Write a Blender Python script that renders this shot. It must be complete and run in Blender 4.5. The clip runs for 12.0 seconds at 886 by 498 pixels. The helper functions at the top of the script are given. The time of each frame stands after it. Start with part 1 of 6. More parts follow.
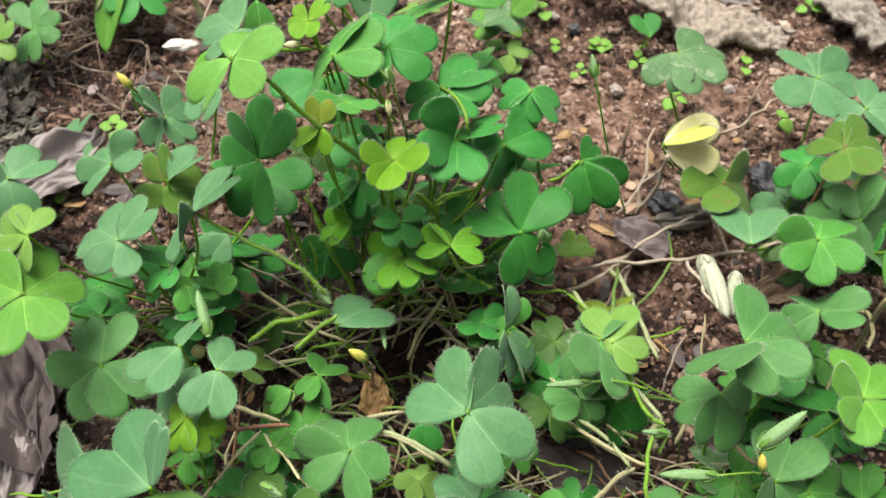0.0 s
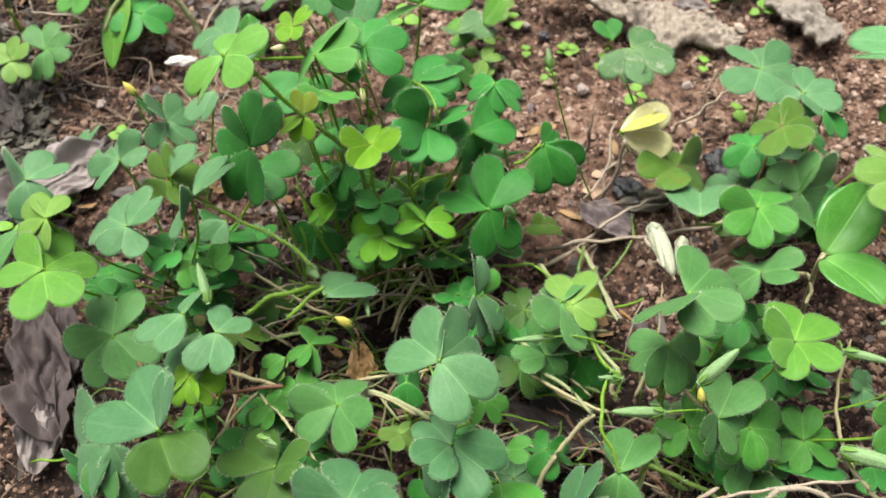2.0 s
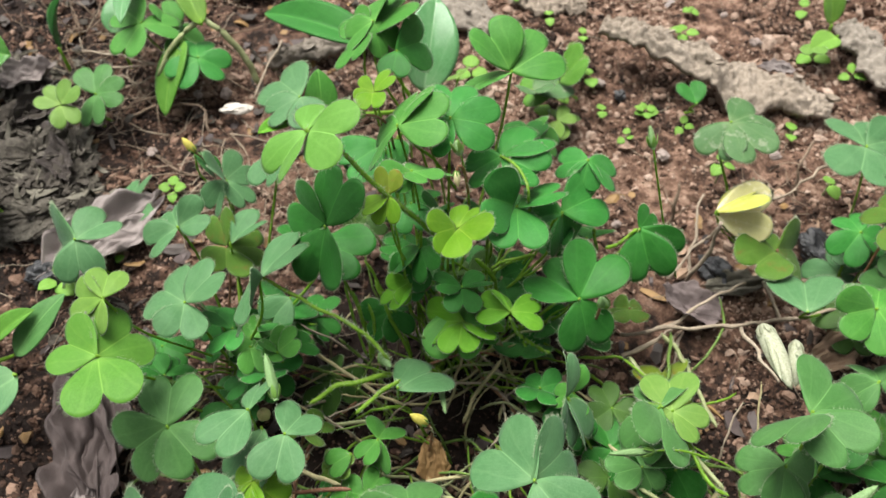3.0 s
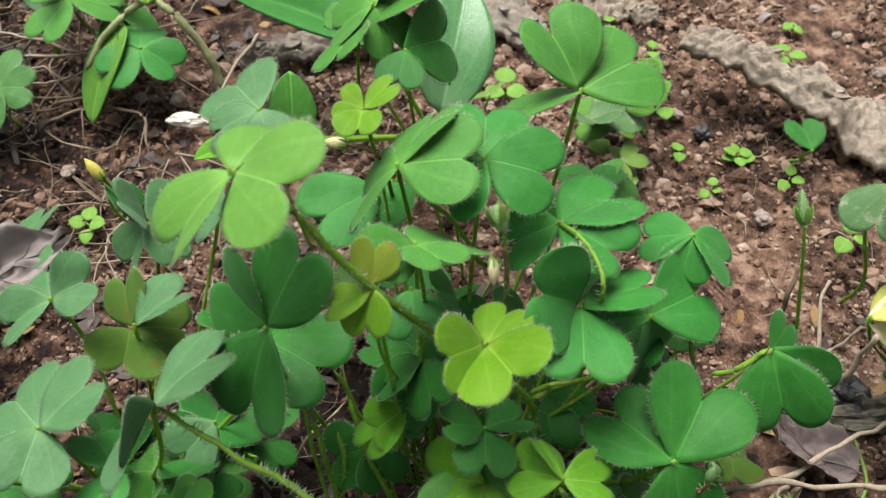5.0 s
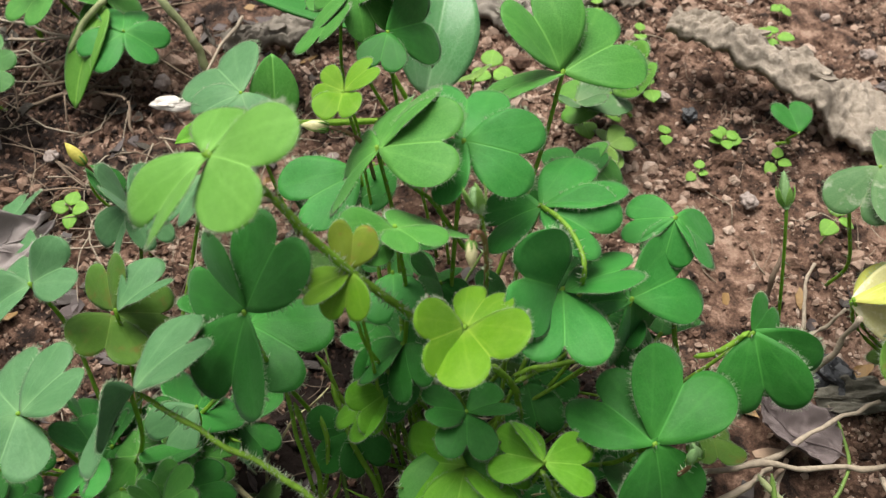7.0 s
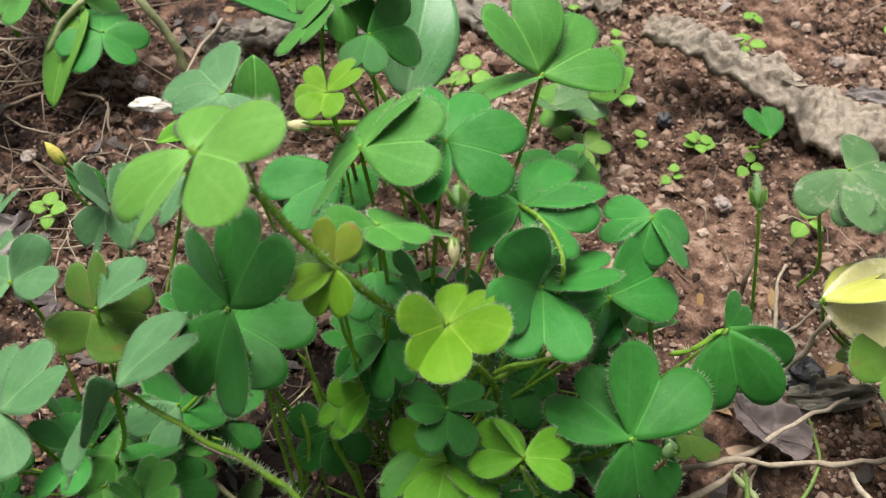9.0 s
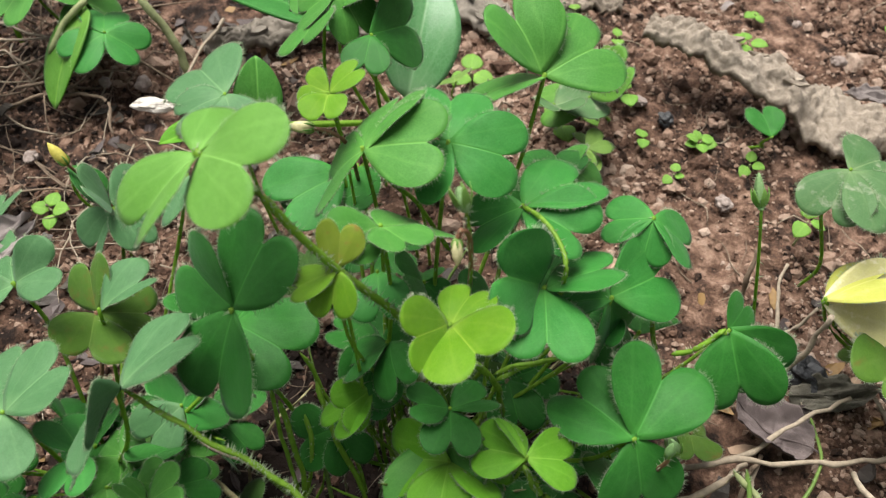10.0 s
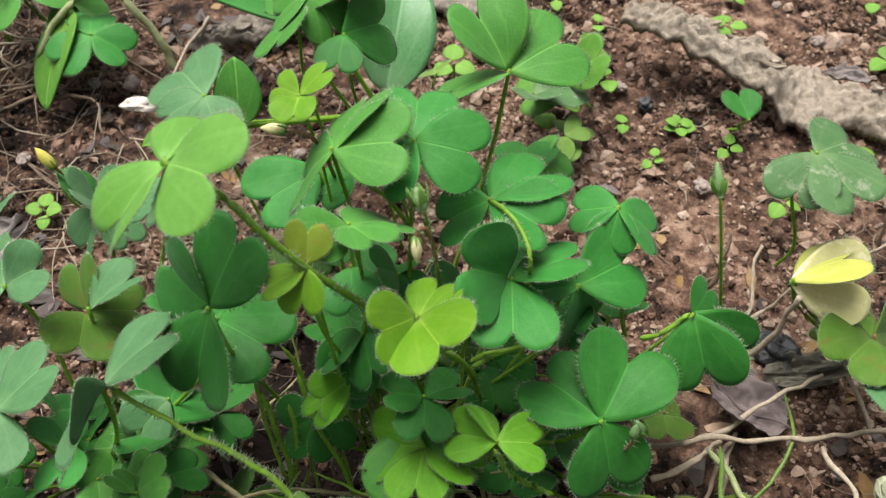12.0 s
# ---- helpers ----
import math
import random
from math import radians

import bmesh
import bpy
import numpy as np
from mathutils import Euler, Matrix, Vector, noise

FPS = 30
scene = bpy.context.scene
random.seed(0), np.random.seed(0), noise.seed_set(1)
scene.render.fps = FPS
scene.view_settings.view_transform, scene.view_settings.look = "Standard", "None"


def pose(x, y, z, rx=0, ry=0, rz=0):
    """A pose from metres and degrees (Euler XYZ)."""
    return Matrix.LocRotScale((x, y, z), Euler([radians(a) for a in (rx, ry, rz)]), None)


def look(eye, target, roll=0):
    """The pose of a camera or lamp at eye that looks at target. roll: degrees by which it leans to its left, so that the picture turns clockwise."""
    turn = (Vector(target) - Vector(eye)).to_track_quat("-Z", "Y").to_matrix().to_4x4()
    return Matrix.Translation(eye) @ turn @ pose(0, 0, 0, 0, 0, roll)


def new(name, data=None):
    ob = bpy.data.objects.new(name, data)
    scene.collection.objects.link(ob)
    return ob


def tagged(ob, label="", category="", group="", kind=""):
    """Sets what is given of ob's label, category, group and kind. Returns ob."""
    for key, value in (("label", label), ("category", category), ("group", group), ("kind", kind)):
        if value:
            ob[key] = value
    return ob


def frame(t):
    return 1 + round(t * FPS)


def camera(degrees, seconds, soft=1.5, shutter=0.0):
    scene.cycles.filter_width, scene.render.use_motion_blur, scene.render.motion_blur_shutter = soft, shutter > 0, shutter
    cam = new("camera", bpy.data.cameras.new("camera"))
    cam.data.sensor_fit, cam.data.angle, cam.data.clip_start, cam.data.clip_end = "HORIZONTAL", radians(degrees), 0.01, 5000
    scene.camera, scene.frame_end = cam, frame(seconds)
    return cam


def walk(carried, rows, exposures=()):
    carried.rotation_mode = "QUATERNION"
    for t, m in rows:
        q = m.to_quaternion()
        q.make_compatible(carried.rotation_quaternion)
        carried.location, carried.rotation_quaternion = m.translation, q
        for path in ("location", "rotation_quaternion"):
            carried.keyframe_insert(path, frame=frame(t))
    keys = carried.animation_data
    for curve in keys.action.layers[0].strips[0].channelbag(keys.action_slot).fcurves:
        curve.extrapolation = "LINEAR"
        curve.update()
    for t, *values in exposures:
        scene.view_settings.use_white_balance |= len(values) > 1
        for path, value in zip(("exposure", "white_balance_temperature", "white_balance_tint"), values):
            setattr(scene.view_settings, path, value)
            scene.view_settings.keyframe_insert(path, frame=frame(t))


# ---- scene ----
cam = camera(55.8, 12.0, soft=1.2)
cam.data.dof.use_dof = True
cam.data.dof.focus_distance = 0.188
cam.data.dof.aperture_fstop = 33.0
PATH = [
    (0, (0.0069, -0.1778, 0.2605), (-0.0041, 0.0872, -0.1634), -0.22),
    (0.5, (0.0170, -0.1920, 0.2678), (0.0087, 0.0771, -0.1536), -0.57),
    (1, (0.0270, -0.2166, 0.2733), (0.0132, 0.0603, -0.1429), -1.57),
    (1.5, (0.0231, -0.2120, 0.2664), (0.0111, 0.0522, -0.1580), -1.61),
    (2, (0.0177, -0.2067, 0.2731), (0.0025, 0.0741, -0.1404), -2.46),
    (2.5, (0.0045, -0.1932, 0.2789), (-0.0301, 0.0999, -0.1247), -4.86),
    (3, (-0.0054, -0.1770, 0.2665), (-0.0288, 0.1126, -0.1404), -1.50),
    (3.5, (-0.0144, -0.1436, 0.2541), (-0.0200, 0.1412, -0.1569), 2.68),
    (3.7, (-0.0169, -0.1356, 0.2491), (-0.0244, 0.1515, -0.1601), 2.64),
    (5.3, (-0.0117, -0.1051, 0.1969), (-0.0423, 0.1930, -0.2034), 0.98),
    (5.5, (-0.0106, -0.1045, 0.1979), (-0.0419, 0.1919, -0.2035), 0.41),
    (6, (-0.0107, -0.1054, 0.2002), (-0.0433, 0.1874, -0.2038), -0.02),
    (6.5, (-0.0102, -0.1073, 0.2007), (-0.0452, 0.1857, -0.2030), -0.28),
    (7, (-0.0113, -0.1070, 0.1997), (-0.0340, 0.1842, -0.2062), 1.87),
    (7.5, (-0.0120, -0.1083, 0.2005), (-0.0267, 0.1862, -0.2033), 3.25),
    (9.5, (-0.0124, -0.1096, 0.2009), (-0.0206, 0.1858, -0.2024), 4.32),
    (10, (-0.0127, -0.1094, 0.2012), (-0.0212, 0.1852, -0.2027), 4.19),
    (10.5, (-0.0123, -0.1095, 0.2013), (-0.0220, 0.1802, -0.2061), 3.69),
    (11, (-0.0115, -0.1093, 0.2002), (-0.0171, 0.1711, -0.2138), 4.37),
    (11.5, (-0.0081, -0.1109, 0.2063), (-0.0186, 0.1750, -0.2038), 3.22),
    (12, (-0.0051, -0.1102, 0.2078), (-0.0181, 0.1747, -0.2029), 1.93),
]
walk(cam, [(t, look(eye, target, roll)) for t, eye, target, roll in PATH],
     [(0.0, 1.3), (2.0, 1.34), (3.6, 1.07), (5.4, 1.02), (12.0, 1.05)])

# ---- sky and light: bright overcast day ----
SUN_EL, SUN_AZ = radians(68), radians(-35)
world = bpy.data.worlds.new("overcast_sky")
scene.world = world
world.use_nodes = True
wn = world.node_tree.nodes
sky = wn.new("ShaderNodeTexSky")
sky.sky_type, sky.sun_disc = "NISHITA", False
sky.sun_elevation, sky.sun_rotation = SUN_EL, SUN_AZ
sky.air_density, sky.dust_density, sky.ozone_density = 1.0, 5.0, 1.0
cloud = wn.new("ShaderNodeHueSaturation")
cloud.inputs["Saturation"].default_value = 0.15
world.node_tree.links.new(sky.outputs[0], cloud.inputs["Color"])
world.node_tree.links.new(cloud.outputs[0], wn["Background"].inputs[0])
wn["Background"].inputs[1].default_value = 0.084
sun = new("sun", bpy.data.lights.new("sun", "SUN"))
sun.data.energy, sun.data.angle, sun.data.color = 3.75, radians(42), (1.0, 0.97, 0.91)
sun.matrix_world = look((math.sin(SUN_AZ) * math.cos(SUN_EL), math.cos(SUN_AZ) * math.cos(SUN_EL), math.sin(SUN_EL)), (0, 0, 0))


# ---- materials ----
def material(name):
    m = bpy.data.materials.new(name)
    m.use_nodes = True
    n = m.node_tree.nodes
    return m, n, m.node_tree.links, n["Principled BSDF"]


def node(n, kind, **values):
    made = n.new(kind)
    for key, value in values.items():
        made.inputs[key].default_value = value
    return made


def math_node(n, links, op, a, b=0.0, c=0.0, clamp=False):
    m = n.new("ShaderNodeMath")
    m.operation, m.use_clamp = op, clamp
    for i, v in enumerate((a, b, c)):
        if isinstance(v, (int, float)):
            m.inputs[i].default_value = v
        else:
            links.new(v, m.inputs[i])
    return m.outputs[0]


def mix_colour(n, links, fac, a, b, mode="MIX"):
    m = n.new("ShaderNodeMix")
    m.data_type, m.blend_type = "RGBA", mode
    for i, v in ((0, fac), (6, a), (7, b)):
        if isinstance(v, (int, float)):
            m.inputs[i].default_value = v
        elif isinstance(v, tuple):
            m.inputs[i].default_value = (*v, 1)
        else:
            links.new(v, m.inputs[i])
    return m.outputs[2]


def leaf_material(name, colour, second, vein, glow=0.32, rough=0.5, edge=None):
    """Thin green blade in unit coordinates: midrib along y, fine side veins, mottling, light shining through."""
    m, n, links, p = material(name)
    where = n.new("ShaderNodeTexCoord").outputs["Object"]
    own = n.new("ShaderNodeObjectInfo").outputs["Random"]
    sep = n.new("ShaderNodeSeparateXYZ")
    links.new(where, sep.inputs[0])
    shift = n.new("ShaderNodeVectorMath")
    shift.operation = "ADD"
    links.new(where, shift.inputs[0])
    links.new(math_node(n, links, "MULTIPLY", own, 37.0), shift.inputs[1])
    big = node(n, "ShaderNodeTexNoise", Scale=2.2, Detail=3.0, Roughness=0.6)
    links.new(shift.outputs[0], big.inputs[0])
    fine = node(n, "ShaderNodeTexNoise", Scale=60.0, Detail=5.0, Roughness=0.8)
    links.new(shift.outputs[0], fine.inputs[0])
    tone = math_node(n, links, "ADD", math_node(n, links, "MULTIPLY", own, 0.75), math_node(n, links, "MULTIPLY_ADD", big.outputs[0], 1.7, -0.70))
    base = mix_colour(n, links, math_node(n, links, "MULTIPLY", tone, 0.9, clamp=True), colour, second)
    base = mix_colour(n, links, math_node(n, links, "MULTIPLY_ADD", fine.outputs[0], 1.6, -0.5, clamp=True), base, tuple(0.66 * c for c in colour))
    # net of tiny cells between the veins, and a faint dusting of down
    cells = node(n, "ShaderNodeTexVoronoi", Scale=26.0)
    cells.feature = "DISTANCE_TO_EDGE"
    links.new(shift.outputs[0], cells.inputs[0])
    net = math_node(n, links, "SUBTRACT", 1.0, math_node(n, links, "MULTIPLY", cells.outputs["Distance"], 7.0), clamp=True)
    base = mix_colour(n, links, math_node(n, links, "MULTIPLY", net, 0.15), base, vein)
    mottle = node(n, "ShaderNodeTexNoise", Scale=11.0, Detail=4.0, Roughness=0.7)
    links.new(shift.outputs[0], mottle.inputs[0])
    base = mix_colour(n, links, math_node(n, links, "MULTIPLY_ADD", mottle.outputs[0], 1.5, -0.55, clamp=True), base, tuple(0.72 * c for c in colour))
    away = math_node(n, links, "ABSOLUTE", sep.outputs[0])
    rib = math_node(n, links, "SUBTRACT", 1.0, math_node(n, links, "MULTIPLY", away, 55.0), clamp=True)
    # side veins: chevrons that run outwards and forwards
    wave = math_node(n, links, "SINE", math_node(n, links, "MULTIPLY", math_node(n, links, "SUBTRACT", sep.outputs[1], math_node(n, links, "MULTIPLY", away, 1.25)), 34.0))
    side = math_node(n, links, "MULTIPLY", math_node(n, links, "SUBTRACT", wave, 0.88, clamp=True), 3.0)
    veins = math_node(n, links, "ADD", math_node(n, links, "MULTIPLY", rib, 0.75), math_node(n, links, "MULTIPLY", side, 0.2), clamp=True)
    base = mix_colour(n, links, math_node(n, links, "MULTIPLY", veins, 0.85), base, vein)
    # veins that fan out from the base of the blade
    angle = math_node(n, links, "ARCTAN2", sep.outputs[0], math_node(n, links, "ADD", sep.outputs[1], 0.12))
    bend = math_node(n, links, "MULTIPLY_ADD", big.outputs[0], 2.4, math_node(n, links, "MULTIPLY", angle, 17.0))
    fan = math_node(n, links, "MULTIPLY", math_node(n, links, "SUBTRACT", math_node(n, links, "COSINE", bend), 0.80, clamp=True), 5.0)
    base = mix_colour(n, links, math_node(n, links, "MULTIPLY", fan, 0.13), base, vein)
    # paler at the foot of the blade
    foot = n.new("ShaderNodeVectorMath")
    foot.operation = "LENGTH"
    links.new(where, foot.inputs[0])
    near = math_node(n, links, "SUBTRACT", 1.0, math_node(n, links, "MULTIPLY", foot.outputs["Value"], 3.2), clamp=True)
    base = mix_colour(n, links, math_node(n, links, "MULTIPLY", near, 0.5), base, vein)
    # uneven dusty bloom
    dust = node(n, "ShaderNodeTexNoise", Scale=3.1, Detail=6.0, Roughness=0.62)
    links.new(shift.outputs[0], dust.inputs[0])
    pale = tuple(0.62 * c + 0.38 * g for c, g in zip(vein, (0.20, 0.27, 0.17)))
    base = mix_colour(n, links, math_node(n, links, "MULTIPLY_ADD", dust.outputs[0], 1.7, -0.72, clamp=True), base, mix_colour(n, links, 0.17, base, pale))
    if edge:
        patch = node(n, "ShaderNodeTexNoise", Scale=3.4, Detail=5.0, Roughness=0.65)
        links.new(shift.outputs[0], patch.inputs[0])
        base = mix_colour(n, links, math_node(n, links, "MULTIPLY_ADD", patch.outputs[0], 7.0, -3.9, clamp=True), base, edge)
    # small pale flecks and insect marks
    fleck = node(n, "ShaderNodeTexVoronoi", Scale=9.0)
    links.new(shift.outputs[0], fleck.inputs[0])
    spot = math_node(n, links, "SUBTRACT", 1.0, math_node(n, links, "MULTIPLY", fleck.outputs["Distance"], 16.0), clamp=True)
    base = mix_colour(n, links, math_node(n, links, "MULTIPLY", spot, 0.22), base, (0.42, 0.45, 0.25))
    links.new(base, p.inputs["Base Color"])
    links.new(math_node(n, links, "MULTIPLY_ADD", fine.outputs[0], 0.25, rough - 0.12), p.inputs["Roughness"])
    p.inputs["Specular IOR Level"].default_value = 0.38 if rough < 0.4 else 0.16
    p.inputs["Sheen Weight"].default_value = 0.06
    p.inputs["Sheen Roughness"].default_value = 0.5
    p.inputs["Sheen Tint"].default_value = (0.85, 0.95, 1.0, 1)
    bump = node(n, "ShaderNodeBump", Strength=0.3, Distance=0.0004)
    height = math_node(n, links, "ADD", math_node(n, links, "MULTIPLY", veins, -0.8), math_node(n, links, "ADD", math_node(n, links, "MULTIPLY", fine.outputs[0], 0.5), math_node(n, links, "MULTIPLY", net, -0.12)))
    links.new(height, bump.inputs["Height"])
    links.new(bump.outputs[0], p.inputs["Normal"])
    through_light = n.new("ShaderNodeBsdfTranslucent")
    links.new(mix_colour(n, links, 0.5, base, (colour[0] * 2.4 + 0.02, colour[1] * 1.7 + 0.03, colour[2] * 0.5)), through_light.inputs[0])
    mix = n.new("ShaderNodeMixShader")
    mix.inputs[0].default_value = glow
    links.new(p.outputs[0], mix.inputs[1])
    links.new(through_light.outputs[0], mix.inputs[2])
    links.new(mix.outputs[0], n["Material Output"].inputs[0])
    return m


def plain_material(name, colour, second, scale=400.0, rough=0.7, bump_depth=0.0003, glow=0.0, islands=False, spec=0.3):
    """Grained surface in world metres, two tones mixed by noise at two scales."""
    m, n, links, p = material(name)
    where = n.new("ShaderNodeTexCoord").outputs["Object"]
    big = node(n, "ShaderNodeTexNoise", Scale=scale * 0.2, Detail=4.0, Roughness=0.6)
    fine = node(n, "ShaderNodeTexNoise", Scale=scale * 2.5, Detail=5.0, Roughness=0.7)
    links.new(where, big.inputs[0])
    links.new(where, fine.inputs[0])
    own = n.new("ShaderNodeNewGeometry").outputs["Random Per Island"] if islands else n.new("ShaderNodeObjectInfo").outputs["Random"]
    fac = math_node(n, links, "ADD", math_node(n, links, "MULTIPLY_ADD", big.outputs[0], 1.9, -0.75), math_node(n, links, "MULTIPLY_ADD", own, 0.7, -0.2), clamp=True)
    base = mix_colour(n, links, fac, colour, second)
    base = mix_colour(n, links, math_node(n, links, "MULTIPLY_ADD", fine.outputs[0], 1.6, -0.55, clamp=True), tuple(0.55 * c for c in colour), base)
    links.new(base, p.inputs["Base Color"])
    p.inputs["Roughness"].default_value = rough
    p.inputs["Specular IOR Level"].default_value = spec
    bump = node(n, "ShaderNodeBump", Strength=0.6, Distance=bump_depth)
    links.new(fine.outputs[0], bump.inputs["Height"])
    links.new(bump.outputs[0], p.inputs["Normal"])
    if glow:
        t = n.new("ShaderNodeBsdfTranslucent")
        links.new(base, t.inputs[0])
        mix = n.new("ShaderNodeMixShader")
        mix.inputs[0].default_value = glow
        links.new(p.outputs[0], mix.inputs[1])
        links.new(t.outputs[0], mix.inputs[2])
        links.new(mix.outputs[0], n["Material Output"].inputs[0])
    return m


def soil_material(name, islands):
    """Reddish-brown earth: dark damp crumbs, ochre and pinkish grains, pale grit."""
    m, n, links, p = material(name)
    where = n.new("ShaderNodeTexCoord").outputs["Object"]
    damp = node(n, "ShaderNodeTexNoise", Scale=16.0, Detail=4.0, Roughness=0.6)
    clod = node(n, "ShaderNodeTexNoise", Scale=150.0, Detail=5.0, Roughness=0.7)
    fine = node(n, "ShaderNodeTexNoise", Scale=1100.0, Detail=4.0, Roughness=0.7)
    grit = node(n, "ShaderNodeTexVoronoi", Scale=420.0)
    for t in (damp, clod, fine, grit):
        links.new(where, t.inputs[0])
    ramp = n.new("ShaderNodeValToRGB")
    ramp.color_ramp.elements[0].position, ramp.color_ramp.elements[0].color = 0.05, (0.012, 0.007, 0.005, 1)
    ramp.color_ramp.elements[1].position, ramp.color_ramp.elements[1].color = 1.0, (0.43, 0.335, 0.27, 1)
    for at, c in ((0.30, (0.090, 0.050, 0.033)), (0.52, (0.206, 0.131, 0.094)), (0.8, (0.295, 0.214, 0.164))):
        e = ramp.color_ramp.elements.new(at)
        e.color = (*c, 1)
    if islands:
        own = n.new("ShaderNodeNewGeometry").outputs["Random Per Island"]
        tone = math_node(n, links, "ADD", math_node(n, links, "MULTIPLY_ADD", own, 0.80, 0.03), math_node(n, links, "MULTIPLY_ADD", clod.outputs[0], 0.5, -0.15))
    else:
        tone = math_node(n, links, "MULTIPLY_ADD", clod.outputs[0], 1.6, -0.46)
    tone = math_node(n, links, "ADD", tone, math_node(n, links, "MULTIPLY_ADD", damp.outputs[0], 0.9, -0.47))
    # humus towards the front and the left, damp and with gap shade painted in, dry paler earth behind; the border
    # wanders
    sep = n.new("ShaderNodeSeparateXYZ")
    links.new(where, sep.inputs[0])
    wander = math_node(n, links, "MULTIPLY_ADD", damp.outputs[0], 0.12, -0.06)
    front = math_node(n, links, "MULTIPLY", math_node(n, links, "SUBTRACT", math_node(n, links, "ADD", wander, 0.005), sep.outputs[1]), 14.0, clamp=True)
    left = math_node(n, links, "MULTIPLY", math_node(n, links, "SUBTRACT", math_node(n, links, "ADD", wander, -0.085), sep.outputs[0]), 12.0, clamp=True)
    wet_shade = math_node(n, links, "MAXIMUM", front, math_node(n, links, "MULTIPLY", left, 0.8))
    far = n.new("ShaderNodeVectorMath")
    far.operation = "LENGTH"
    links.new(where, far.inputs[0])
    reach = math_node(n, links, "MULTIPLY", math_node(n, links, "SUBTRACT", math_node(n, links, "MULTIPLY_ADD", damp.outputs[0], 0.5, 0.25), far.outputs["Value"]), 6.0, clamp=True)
    wet_shade = math_node(n, links, "MULTIPLY", wet_shade, reach)
    # shade under the big clump, painted as near-black soil round its crown
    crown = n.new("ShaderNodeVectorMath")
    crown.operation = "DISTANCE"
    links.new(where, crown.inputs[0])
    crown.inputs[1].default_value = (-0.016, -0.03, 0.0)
    crown_shade = math_node(n, links, "MULTIPLY", math_node(n, links, "SUBTRACT", math_node(n, links, "MULTIPLY_ADD", damp.outputs[0], 0.05, 0.036), crown.outputs["Value"]), 40.0, clamp=True)
    wet_shade = math_node(n, links, "MAXIMUM", wet_shade, math_node(n, links, "MULTIPLY", crown_shade, 2.0))
    tone = math_node(n, links, "SUBTRACT", tone, math_node(n, links, "MULTIPLY", wet_shade, 0.29))
    tone = math_node(n, links, "ADD", tone, math_node(n, links, "MULTIPLY_ADD", fine.outputs[0], 0.5, -0.27), clamp=True)
    links.new(tone, ramp.inputs[0])
    links.new(ramp.outputs[0], p.inputs["Base Color"])
    p.inputs["Roughness"].default_value = 0.9
    p.inputs["Specular IOR Level"].default_value = 0.2
    bump = node(n, "ShaderNodeBump", Strength=0.9, Distance=0.0009)
    links.new(math_node(n, links, "ADD", fine.outputs[0], math_node(n, links, "MULTIPLY", grit.outputs["Distance"], 0.8)), bump.inputs["Height"])
    links.new(bump.outputs[0], p.inputs["Normal"])
    return m


